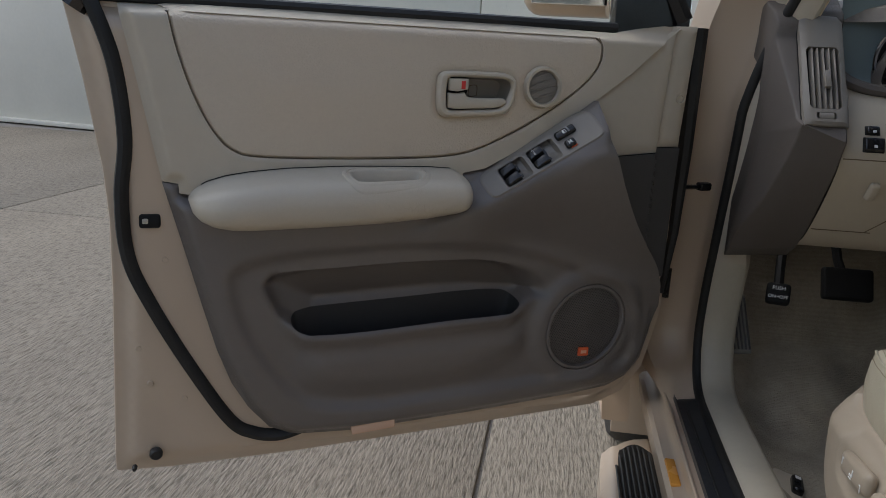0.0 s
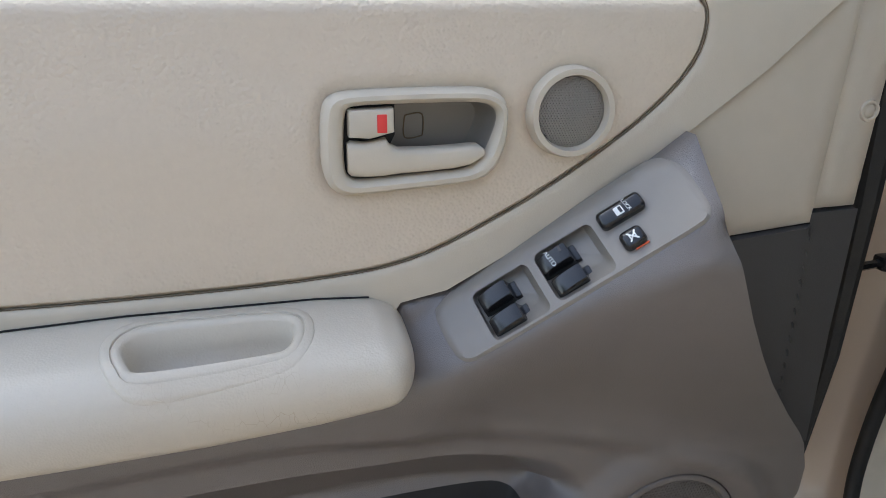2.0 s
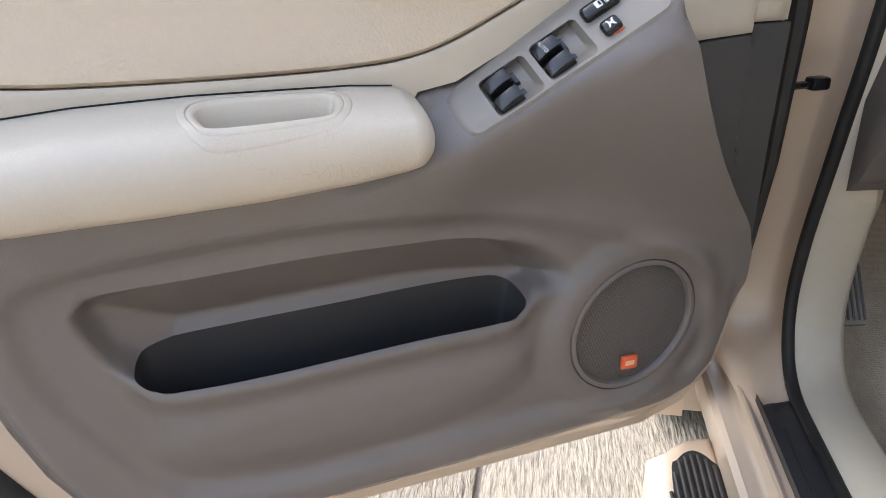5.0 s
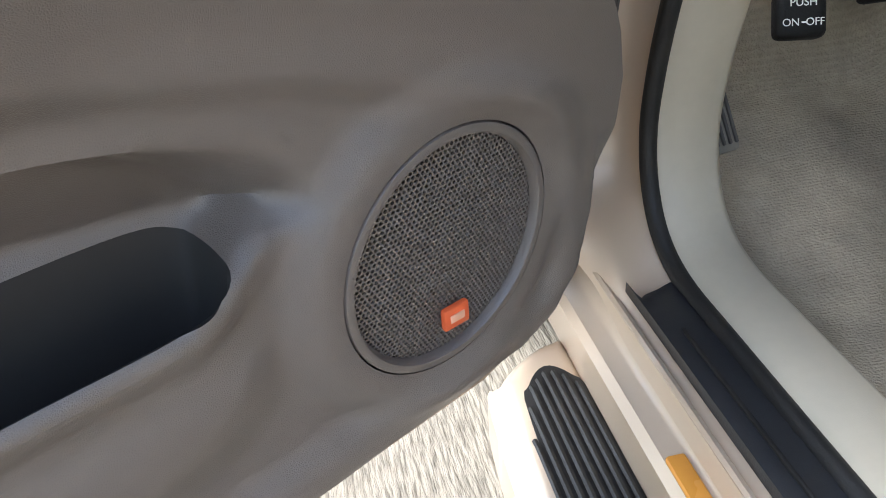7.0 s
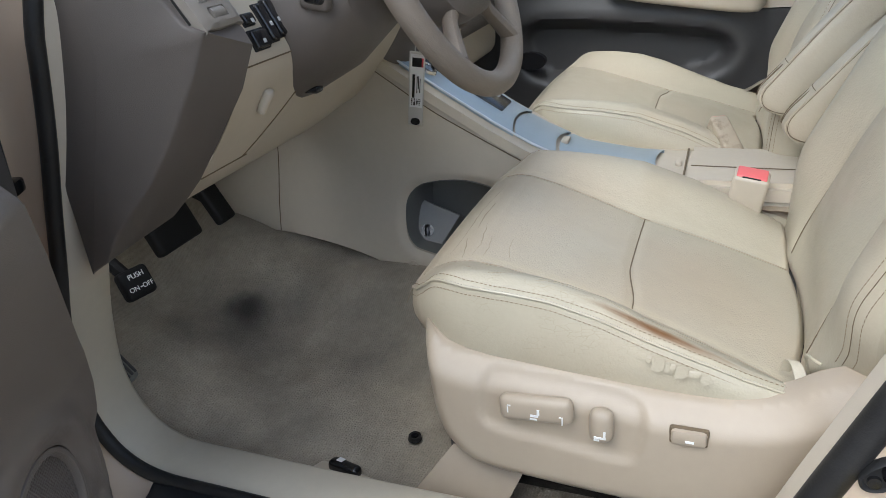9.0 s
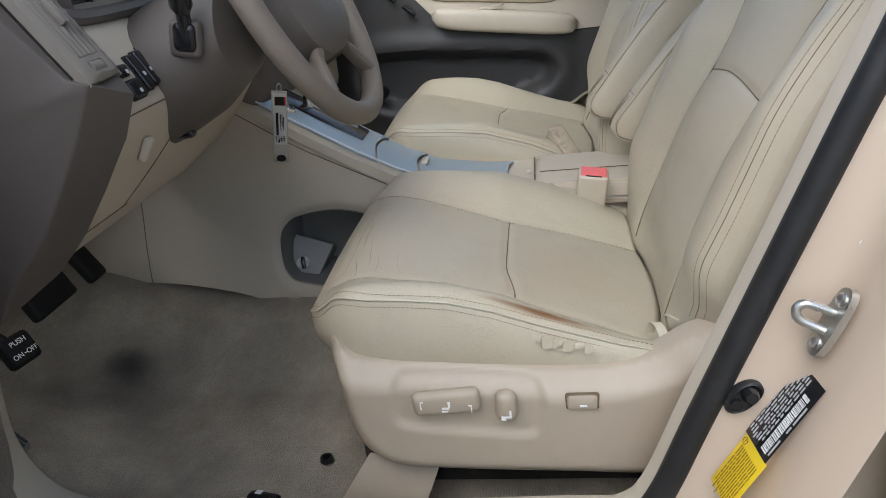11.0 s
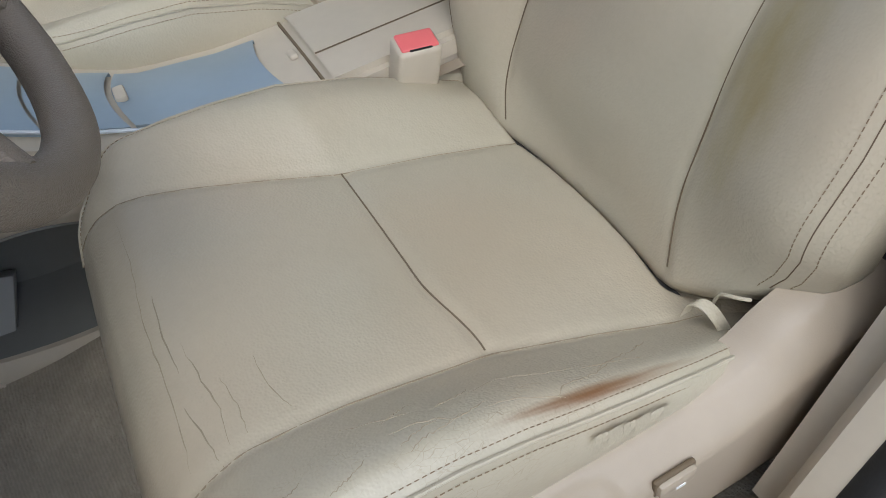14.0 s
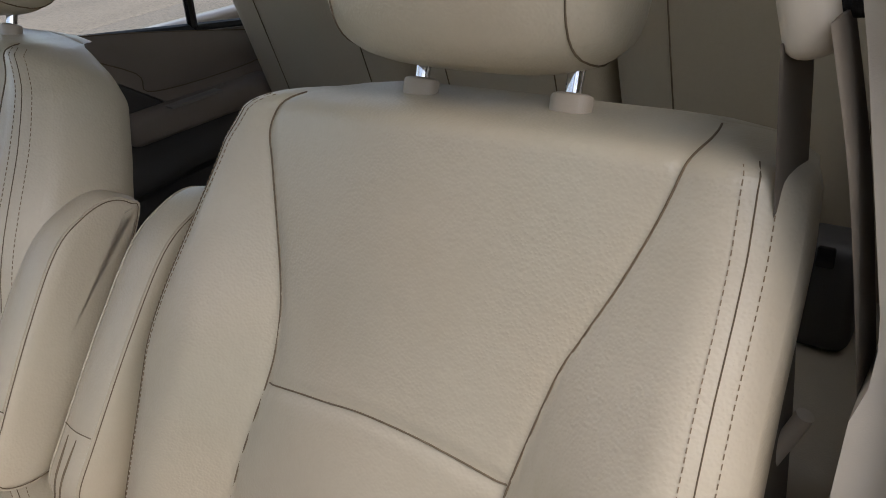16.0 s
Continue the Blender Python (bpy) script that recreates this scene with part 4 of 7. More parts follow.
rings = []
for off, dz, k in ((0.0137, -0.0030, 1), (0.0135, 0.0006, 1), (0.0125, 0.0016, 1), (0.0075, 0.0014, 1), (0.0070, -0.0002, 1), (0.0062, 0.0008, 1), (0.0045, 0.0016, 1), (0.0015, 0.0008, 1), (-0.0005, -0.002, 1), (-0.002, -0.016, 1), (-0.004, -0.027, 1), (-0.009, -0.030, 1)):
    rings.append([(u, w, arm_top(w if off > -0.001 else 0.083 + (w - 0.083) * 0.9) + dz) for u, w in offset(CUP, off)])
part("pull_cup", loft(rings, "end"), ARMV, arm, "moulded pull cup", 60)

# painted shell, seals, latch, lamp
SHELL = np.array([(1.016, 1.175), (0.997, 1.071), (0.978, 0.94), (0.973, 0.86), (0.975, 0.74), (0.982, 0.58), (0.987, 0.446), (0.90, 0.443), (0.707, 0.447), (0.4, 0.462), (0.13, 0.478), (0.07, 0.50), (0.03, 0.55), (0.005, 0.65), (-0.005, 0.8), (-0.005, 1.0), (0.0, 1.178)])


def shell_height(P):
    e = -sdist(SHELL, P)
    stamp = S01(0.0, 0.02, -sdist(spl([(0.962, 0.70), (0.93, 0.62), (0.85, 0.50), (0.78, 0.47), (0.95, 0.46), (0.975, 0.56)], 5, True), P))
    return 0.002 + 0.016 * S01(0.012, 0.03, e) - 0.005 * stamp


SHELL_HOLE = np.array([(0.80, 0.62), (0.84, 0.80), (0.84, 1.10), (0.15, 1.12), (0.12, 0.75), (0.10, 0.62), (0.14, 0.56), (0.70, 0.56)])
shell = part("inner_shell", sheet(SHELL, shell_height, 0.012, [SHELL_HOLE], 0.02), PAINT, door, "champagne painted door metal")
part("outer_skin", sheet(SHELL + np.array([0.004, 0.0]), lambda P: -0.085 - 0.035 * (1 - ((P[:, 1] - 0.85) / 0.45) ** 2), 0.03, (), -0.085), PAINT, door)
part("hem", tube([(u, -0.006, v) for u, v in dense(SHELL[:11], 0.02)[:90]], 0.0045, 6), PAINT, shell)
strip = spl([(0.982, 1.175), (0.956, 1.09), (0.947, 0.985), (0.956, 0.90), (0.952, 0.81), (0.925, 0.735), (0.870, 0.625), (0.812, 0.527), (0.775, 0.500), (0.735, 0.492), (0.70, 0.50)], 8)
part("weatherstrip", tube([(u, 0.021, v) for u, v in strip], 0.0115, 8, flat=0.8), RUBBER, door, "black rubber weatherstrip")
part("window_frame", tube([(1.005, 0.005, 1.16), (0.985, 0.005, 1.19), (0.94, 0.0, 1.40), (0.80, -0.02, 1.58), (0.5, -0.04, 1.62), (0.2, -0.03, 1.50), (0.03, 0.0, 1.20)], 0.020, 8), BLACK, door)
part("belt_seal", tube([(u, 0.012 - 0.002 * math.sin(u * 9), 1.1815 - 0.003 * u) for u in np.linspace(0.99, 0.165, 30)], 0.0085, 8), RUBBER, door, "black rubber belt seal")
part("window_pane", sheet(np.array([(0.97, 1.16), (0.93, 1.39), (0.79, 1.565), (0.5, 1.60), (0.21, 1.485), (0.16, 1.16)]), lambda P: -0.012, 0.2, (), 0.004), GLASS, door).visible_shadow = False
part("mirror_patch", sheet(np.array([(0.165, 1.165), (0.015, 1.165), (0.02, 1.24), (0.10, 1.35), (0.165, 1.40)]), lambda P: 0.004, 0.03, (), 0.02), BLACK, door, "black mirror corner patch")
la = part("latch", rbox((0.919, 0.019, 0.861), (0.030, 0.012, 0.021), 0.004), PIT, shell, "black latch opening")
part("latch_claw", rbox((0.925, 0.0255, 0.862), (0.008, 0.002, 0.008), 0.001), STEEL, la)
for u, v, r in ((0.927, 0.479, 0.010), (0.960, 0.458, 0.004)):
    part("bumper_stop", loft([ring_pts((u, 0.017, v), r, 20), ring_pts((u, 0.024, v), r, 20), ring_pts((u, 0.028, v), r * 0.7, 20)]), RUBBER, shell, "small black rubber stop")
for u, v in ((0.93, 0.60), (0.945, 0.66), (0.90, 0.80), (0.915, 0.71), (0.88, 0.57)):
    part("plug", loft([ring_pts((u, 0.016, v), 0.0055, 16), ring_pts((u, 0.0195, v), 0.004, 16)]), PAINT, shell)
part("courtesy_lamp", rbox((0.577, 0.040, 0.500), (0.076, 0.014, 0.0165), 0.003, 2, Matrix.Rotation(radians(5), 4, "Y")), LAMP, door, "peach courtesy lamp lens")
part("check_strap", join(tube([(0.03, 0.0, 0.905), (-0.03, -0.012, 0.903), (-0.075, -0.02, 0.902)], 0.0045, 6), rbox((-0.075, -0.018, 0.903), (0.026, 0.018, 0.016), 0.004)), BLACK, door, "black door check strap")
for v in (0.70, 1.08):
    part("hinge", join(rbox((-0.020, -0.055, v), (0.05, 0.02, 0.05), 0.004), tube([(-0.045, -0.055, v - 0.03), (-0.045, -0.055, v + 0.03)], 0.008, 10)), BLACK, door)
part("hinge_seal", tube([(0.008, 0.004, 0.70), (-0.002, 0.006, 0.82), (-0.004, 0.006, 0.98), (-0.002, 0.004, 1.19)], [0.006, 0.010, 0.014, 0.018], 8), RUBBER, door, "black rubber hinge-side seal")
# outside mirror: housing turned towards the driver
mo = part("mirror_housing", mv(rbox((0, 0, 0), (0.22, 0.10, 0.16), 0.035, 4), pose(0.160, -0.15, 1.285, 0, 0, -24)), PAINT, door, "champagne outside mirror with its glass")
part("mirror_glass", mv(rbox((0, 0, 0), (0.185, 0.004, 0.125), 0.02, 4), pose(0.160 + 0.0205, -0.15 + 0.0465, 1.285, 0, 0, -24)), MIRROR, mo, "mirror glass")
part("mirror_arm", rbox((0.07, -0.07, 1.225), (0.14, 0.06, 0.05), 0.015, 3), PAINT, mo)

# ---- car body round the front door opening ----
body = thing("car_body", "champagne coloured sport utility car body shell", "car", kind="structure")
# the opening's edge in (y, z), round from the sill's rear end
LOOP = spl([(-0.64, 0.480), (-0.45, 0.474), (-0.25, 0.472), (-0.08, 0.473), (0.012, 0.476), (0.066, 0.498), (0.099, 0.541), (0.113, 0.595), (0.109, 0.655), (0.097, 0.715), (0.078, 0.78), (0.056, 0.86), (0.030, 0.95), (0.008, 1.047), (-0.008, 1.135), (-0.035, 1.21), (-0.12, 1.34), (-0.30, 1.50), (-0.60, 1.56), (-0.87, 1.54), (-0.955, 1.38), (-0.957, 1.20), (-0.922, 1.067), (-0.881, 0.956), (-0.819, 0.79), (-0.763, 0.64), (-0.722, 0.53), (-0.690, 0.492)], 6, True)
LM = LOOP.mean(0)


def loop_normals():
    d = np.roll(LOOP, -1, 0) - np.roll(LOOP, 1, 0)
    n = np.stack([d[:, 1], -d[:, 0]], 1)
    n /= np.linalg.norm(n, axis=1)[:, None]
    return np.where(((LOOP - LM) * n).sum(1)[:, None] > 0, n, -n)


LN = loop_normals()


def tumble(z):
    """How far the side leans inwards above the waist."""
    return 0.16 * max(0.0, (z - 1.05) / 0.55) ** 1.2


def ribbon(profile, pick=None):
    """A band that follows the opening: profile(y, z) gives (outward offset, x) pairs."""
    rings = []
    for (y, z), n in zip(LOOP, LN):
        if pick and not pick(y, z):
            continue
        rings.append([(x + tumble(z), y + n[0] * o, z + n[1] * o) for o, x in profile(y, z)])
    return rings


def jamb(y, z):
    rear = S01(-0.6, -0.72, y) * (1.0 - S01(1.3, 1.5, z))
    sill = (1 - S01(0.48, 0.56, z)) * (1 - rear)
    side = [(-0.012, -0.700), (-0.002, -0.742), (0.004, -0.750), (0.024, -0.752), (0.041, -0.756), (0.0475, -0.766), (0.053, -0.795), (0.066, -0.846), (0.13, -0.868)]
    foot = [(-0.012, -0.700), (-0.002, -0.742), (0.002, -0.756), (0.008, -0.772), (0.014, -0.795), (0.026, -0.804), (0.036, -0.806), (0.046, -0.807), (0.05, -0.808)]
    post = [(-0.012, -0.690), (-0.002, -0.722), (0.008, -0.737), (0.036, -0.742), (0.050, -0.747), (0.058, -0.765), (0.064, -0.795), (0.074, -0.815), (0.10, -0.835)]
    return [tuple((np.array(a) * (1 - sill) + np.array(b) * sill) * (1 - rear) + np.array(c) * rear) for a, b, c in zip(side, foot, post)]


r = ribbon(jamb)
part("door_jamb", loft(r + [r[0]], caps=False, closed=False), PAINT, body, "champagne painted door jamb", 50)
back_of = [float(S01(-0.6, -0.72, y)) for y, z in LOOP]
part("opening_seal", tube([(-0.750 + 0.022 * k + tumble(z), y + n[0] * -0.004, z + n[1] * -0.004) for (y, z), n, k in zip(LOOP, LN, back_of)] , [0.0092 + 0.0062 * k for k in back_of], 10, True), RUBBER, body, "black rubber door seal")


def sill_trim(y, z):
    low = 1 - S01(0.75, 0.85, z)
    rear = S01(-0.6, -0.72, y)
    k = 0.026 + 0.024 * low * (1 - rear)
    return [(o, x + 0.016 * rear) for o, x in ((0.004, -0.745), (-0.010, -0.744), (-0.017, -0.734), (-0.020, -0.738 + k), (-0.012, -0.729 + k), (0.02, -0.722 + k))]


allr = ribbon(sill_trim)
cut = next(i for i, (y, z) in enumerate(LOOP) if z > 0.762)
front = allr[-10:] + allr[:cut]
part("sill_trim", loft(front, caps=False, closed=False), CREAM_SILL, body, "pale cream sill and kick trim", 50)
rest = allr[cut - 1:-9]
part("pillar_trim", loft(rest, caps=False, closed=False), CREAM, body, "cream pillar trim")
sc = spl([(-0.795, 0.004), (-0.775, 0.012), (-0.756, 0.018), (-0.753, 0.0), (-0.753, -0.66), (-0.793, -0.66), (-0.798, -0.02)], 4, True)
plate_s = part("scuff_plate", sheet(sc, lambda P: 0.479 - 0.002 * (1 - S01(0, 0.004, -sdist(sc, P))), 0.01, (), 0.012, place=lambda a, b, h: (a, b, h + 0.0)), surf("dark blue grey scuff plate", (0.02, 0.022, 0.026), 0.35, 0.15, 10, 0.15, 600), body, "black plastic scuff plate")
part("ridge", rbox((-0.782, -0.35, 0.4805), (0.004, 0.60, 0.004), 0.0015), RUBBER, plate_s)
RS = [(-0.66, 0.30), (-0.66, 0.44), (-0.795, 0.448), (-0.803, 0.440), (-0.806, 0.418), (-0.812, 0.412), (-0.828, 0.408), (-0.835, 0.398), (-0.830, 0.36), (-0.815, 0.30)]
part("rocker_panel", loft([[(x, y, z) for x, z in RS] for y in np.linspace(0.30, -1.6, 12)]), PAINT, body)
part("pinch_ridge", tube([(-0.806, y, 0.453) for y in np.linspace(0.12, -0.66, 10)], 0.004, 6), PAINT, body)
part("side_marker", rbox((-0.820, -0.17, 0.412), (0.018, 0.09, 0.008), 0.003, 2), AMBER, body, "amber marker lens")
# fender and front wheel
fen = [(0.10, 1.05), (0.09, 0.80), (0.09, 0.55), (0.12, 0.42), (0.16, 0.34), (0.30, 0.32), (0.36, 0.42), (0.42, 0.56), (0.55, 0.68), (0.75, 0.74), (0.95, 0.70), (1.10, 0.58), (1.18, 0.42), (1.4, 0.45), (1.5, 0.70), (1.35, 0.92), (0.8, 1.04)]
part("fender", sheet(np.array(fen), lambda P: -0.86 - 0.03 * np.sin(np.clip((P[:, 1] - 0.3) / 0.8, 0, 1) * 3.1), 0.04, (), 0.06, place=lambda a, b, h: (h, a, b)), PAINT, body, "champagne front fender")
part("hood", loft([[(x, y, z0 - 0.10 * abs(x / 0.80) ** 3 + dz) for x, dz in [(q, 0.0) for q in np.linspace(-0.80, 0.80, 15)] + [(q, -0.04) for q in np.linspace(0.80, -0.80, 15)]] for y, z0 in ((0.30, 1.075), (0.6, 1.06), (1.0, 1.03), (1.35, 0.97), (1.58, 0.88))]), PAINT, body, "champagne bonnet")
part("front_bumper", mv(rbox((0, 0, 0), (1.66, 0.30, 0.46), 0.10, 5), pose(0, 1.52, 0.60)), PAINT, body)
part("fender", sheet(np.array(fen), lambda P: -0.86 - 0.03 * np.sin(np.clip((P[:, 1] - 0.3) / 0.8, 0, 1) * 3.1), 0.04, (), 0.06, place=lambda a, b, h: (-h, a, b)), PAINT, body)
part("wheel_house", rbox((-0.62, 0.90, 0.62), (0.36, 0.74, 0.5), 0.02), PIT, body)
part("front_wheel", loft([[(x, 0.80 + rr * math.cos(a), 0.345 + rr * math.sin(a)) for a in np.linspace(0, 2 * math.pi, 48, endpoint=False)] for x, rr in ((-0.66, 0.28), (-0.665, 0.325), (-0.69, 0.342), (-0.83, 0.342), (-0.855, 0.325), (-0.86, 0.23), (-0.84, 0.21))]), RUBBER, body, "black front tyre")
for wx, wy in ((0.86, 0.80), (-0.86, -1.90), (0.86, -1.90)):
    sg = 1 if wx > 0 else -1
    part("wheel", loft([[(sg * x, wy + rr * math.cos(a), 0.345 + rr * math.sin(a)) for a in np.linspace(0, 2 * math.pi, 40, endpoint=False)] for x, rr in ((0.66, 0.28), (0.665, 0.325), (0.69, 0.342), (0.83, 0.342), (0.872, 0.325), (0.876, 0.23), (0.86, 0.21))]), RUBBER, body)
part("mud_flap", rbox((-0.80, 0.385, 0.30), (0.16, 0.012, 0.20), 0.005), PAINT, body)
# roof, floor pan, far side and ends
roof = [(-0.62, 1.60), (-0.5, 1.66), (-0.25, 1.70), (0.0, 1.71), (0.25, 1.70), (0.5, 1.66), (0.62, 1.60), (0.60, 1.56), (0.3, 1.64), (0.0, 1.65), (-0.3, 1.64), (-0.60, 1.56)]
part("roof", loft([[(x, y, z - 0.03 * S01(-0.8, -0.45, y) - 0.06 * S01(-2.2, -2.9, y)) for x, z in roof] for y in np.linspace(-0.46, -2.9, 14)]), CREAM, body, "pale roof lining and painted roof")
part("floor_pan", rbox((0, -1.2, 0.32), (1.34, 3.2, 0.05), 0.0), GREY_DARK, body)
part("firewall", rbox((0, 0.46, 0.70), (1.5, 0.04, 0.9), 0.0), GREY_DARK, body)
part("tailgate", rbox((0, -2.95, 0.75), (1.5, 0.05, 0.75), 0.02), CREAM, body)
part("left_rear_side", rbox((-0.80, -1.95, 0.72), (0.10, 2.0, 0.70), 0.02), PAINT, body)
part("left_rear_trim", rbox((-0.735, -1.95, 0.74), (0.03, 1.96, 0.62), 0.02), CREAM, body)
part("right_rear_side", rbox((0.80, -2.4, 0.72), (0.10, 1.1, 0.70), 0.02), PAINT, body)
for sx in (-1, 1):
    for y0, z0, y1, z1, rr in (*(((-1.0, 1.0, -1.0, 1.60, 0.04),) if sx > 0 else ()), (-1.95, 1.0, -1.97, 1.60, 0.045), (-2.9, 1.0, -2.75, 1.55, 0.07)):
        part("pillar", tube([(sx * (0.80 - 0.16 * t), y0 + (y1 - y0) * t, z0 + (z1 - z0) * t) for t in np.linspace(0, 1, 6)], rr, 10), CREAM if y0 < -1.5 else GREY_DARK, body)
    part("windscreen_pillar", tube([(sx * 0.715, 0.04, 1.17), (sx * 0.69, -0.07, 1.36), (sx * 0.64, -0.28, 1.56), (sx * 0.60, -0.47, 1.635)], 0.024, 10), CREAM, body)
part("windscreen", loft([[(x, 0.28 - 0.12 * (x / 0.7) ** 2, 1.08) for x in np.linspace(-0.70, 0.70, 12)], [(x * 0.86, -0.46 - 0.04 * (x / 0.7) ** 2, 1.66 - 0.06 * (x / 0.7) ** 2) for x in np.linspace(-0.70, 0.70, 12)]], caps=False, closed=False), GLASS, body).visible_shadow = False

# unseen panes, added with a dark tint to keep light out of the rear
for y0, y1, z0 in ((-1.06, -1.90, 1.05), (-2.02, -2.78, 1.06)):
    part("rear_window", loft([[(-0.80, y0, z0), (-0.80, y1, z0)], [(-0.655, y0, 1.57), (-0.655, y1, 1.57)]], caps=False, closed=False), TINTED, body, "unseen rear side window, tinted to darken the cabin")
part("tailgate_window", loft([[(-0.66, -2.95, 1.10), (0.66, -2.95, 1.10)], [(-0.56, -2.80, 1.56), (0.56, -2.80, 1.56)]], caps=False, closed=False), TINTED, body, "unseen tailgate window, tinted to darken the cabin")

# running board
SB = spl([(-0.925, 0.075), (-0.905, 0.115), (-0.87, 0.150), (-0.83, 0.165), (-0.805, 0.16), (-0.80, 0.0), (-0.80, -1.5), (-0.90, -1.5), (-0.93, -1.3), (-0.935, -0.3)], 4, True)
board = solo("running_board", sheet(SB, lambda P: 0.312 - 0.03 * (1 - S01(0, 0.03, -sdist(SB, P))) ** 2, 0.008, (), 0.07, place=lambda a, b, h: (a, b, h)), PAINT, "champagne running board with a black ribbed tread", "running board")
TP = spl([(-0.893, 0.03), (-0.880, 0.080), (-0.853, 0.106), (-0.828, 0.085), (-0.816, 0.03), (-0.812, -0.3), (-0.812, -1.3), (-0.903, -1.3), (-0.903, -0.3)], 4, True)
tread = part("tread_pad", sheet(TP, lambda P: 0.3145, 0.02, (), 0.006, place=lambda a, b, h: (a, b, h)), RUBBER, board, "black ribbed rubber tread")
for i in range(9):
    x = -0.8985 + i * 0.0103
    y1 = float(np.interp(x, [-0.903, -0.893, -0.880, -0.853, -0.828, -0.812], [-0.02, 0.03, 0.075, 0.098, 0.078, 0.0]))
    part("rib", tube([(x, y1, 0.3145), (x, y1 - 0.006, 0.3165), (x, y1 - 0.02, 0.3170), (x, -0.6, 0.3170), (x, -1.29, 0.3170)], 0.0033, 6), RUBBER, tread)


# ---- seats ----
SEAT_Z = ([-0.83, -0.80, -0.775, -0.752, -0.71, -0.65, -0.55, -0.47, -0.40, -0.36, -0.335, -0.312, -0.295, -0.282, -0.273, -0.268], [0.585, 0.596, 0.606, 0.616, 0.630, 0.650, 0.678, 0.701, 0.719, 0.726, 0.726, 0.719, 0.707, 0.690, 0.668, 0.648])
WORN = leather("worn beige leather", (0.502, 0.428, 0.311), (0.470, 0.427, 0.320), 0.355, 0.17, 430, 0.16, (0.33, 0.275, 0.19), 0.16)
heel_stain(WORN, (-0.05, -0.60, 0.67), 0.12, (0.38, 0.31, 0.21), 0.4)
heel_stain(WORN, (-0.150, -0.868, 0.815), 0.070, (0.33, 0.26, 0.10), 0.75, (1.7, 0.5, 0.62))
heel_stain(WORN, (-0.215, -0.52, 0.71), 0.12, (0.26, 0.18, 0.10), 0.5, (1.6, 0.6, 1.2), 190, (1, 0.4, 1))
heel_stain(WORN, (-0.239, -0.60, 0.700), 0.040, (0.17, 0.075, 0.025), 0.95, (6.0, 0.40, 0.8))
# darker than the hide: the shade of the folds is in this colour
CREASE = surf("crease shade in leather", (0.36, 0.30, 0.205), 0.6, 0.2, 40)
OUT_SEAM = ([-0.83, -0.73, -0.56, -0.44, -0.36, -0.31, -0.28], [-0.190, -0.183, -0.152, -0.152, -0.158, -0.172, -0.19])
IN_SEAM = ([-0.83, -0.73, -0.54, -0.42, -0.33, -0.28], [0.115, 0.122, 0.125, 0.150, 0.168, 0.170])


def cushion_body_z(x, y):
    x, y = np.asarray(x, float), np.asarray(y, float)
    z = np.interp(y, *SEAT_Z)
    so, si = np.interp(y, *OUT_SEAM), np.interp(y, *IN_SEAM)
    ho = np.interp(y, [-0.8, -0.74, -0.69, -0.64, -0.587, -0.536, -0.484, -0.43, -0.37, -0.335, -0.30, -0.27], [0.038, 0.042, 0.036, 0.036, 0.040, 0.046, 0.046, 0.038, 0.026, 0.018, 0.006, 0.0])
    hi = np.interp(y, [-0.8, -0.74, -0.695, -0.614, -0.53, -0.45, -0.40, -0.345, -0.30, -0.27], [0.018, 0.024, 0.032, 0.046, 0.050, 0.037, 0.027, 0.018, 0.006, 0.0])
    rise = np.where(x < 0, (so - x) / 0.085, (x - si) / 0.085).clip(0, 1)
    z = z + np.where(x < 0, ho, hi) * (0.5 * S01(0, 1, rise) + 0.5 * np.sin(rise * math.pi / 2))
    z = z - 0.003 * np.exp(-((x - so) / 0.006) ** 2) - 0.003 * np.exp(-((x - si) / 0.006) ** 2)
    cross = -0.545 - 0.014 * S01(-0.05, -0.14, x)
    z = z - 0.003 * np.exp(-((y - cross) / 0.006) ** 2) * (x > so) * (x < si)
    z = z + 0.005 * np.sin((x - so) / (si - so) * math.pi).clip(0) * (x > so) * (x < si)
    z = z - 0.032 * S01(0.18, 0.26, np.abs(x)) * S01(-0.355, -0.28, y)
    return z - 0.012 * S01(0.225, 0.255, np.abs(x)) ** 2


def half_width(y):
    return np.interp(y, [-0.83, -0.75, -0.5, -0.41, -0.38, -0.355, -0.335, -0.318, -0.303, -0.29, -0.281, -0.274, -0.268], [0.246, 0.249, 0.255, 0.256, 0.253, 0.248, 0.240, 0.230, 0.216, 0.198, 0.178, 0.150, 0.10])


def cushion(flip):
    rings = []
    ys = np.concatenate([np.linspace(-0.83, -0.785, 8), np.linspace(-0.782, -0.69, 46), np.linspace(-0.687, -0.36, 68), -0.268 - 0.092 * (1 - np.sin(np.linspace(0.05, math.pi / 2, 26)))])
    for y in ys:
        a = float(half_width(y))
        xs = np.linspace(-a, a, 90)
        top = [(x * flip, y, z) for x, z in zip(xs, cushion_z(xs, np.full(90, y)))]
        e = top[0][2]
        bot = min(0.60 + 0.045 * float(S01(-0.40, -0.30, y)), e - 0.01)
        side = [(-1, 0.97, 0.06), (-1, 1.020, 0.35), (-1, 1.034, 0.6), (-1, 1.022, 0.85), (-1, 1.005, 0.96)]
        left = [(s * a * k * flip, y, bot + (e - bot) * q) for s, k, q in side]
        right = [(-p[0], p[1], p[2]) for p in left[::-1]]
        rings.append([(-0.9 * a * flip, y, bot)] + left + top + right + [(0.9 * a * flip, y, bot)])
    return loft(rings)


BS = Vector((0, -0.38, 0.925)).normalized()
BN = Vector((0, 0.925, 0.38)).normalized()
B0 = Vector((0, -0.755, 0.625))


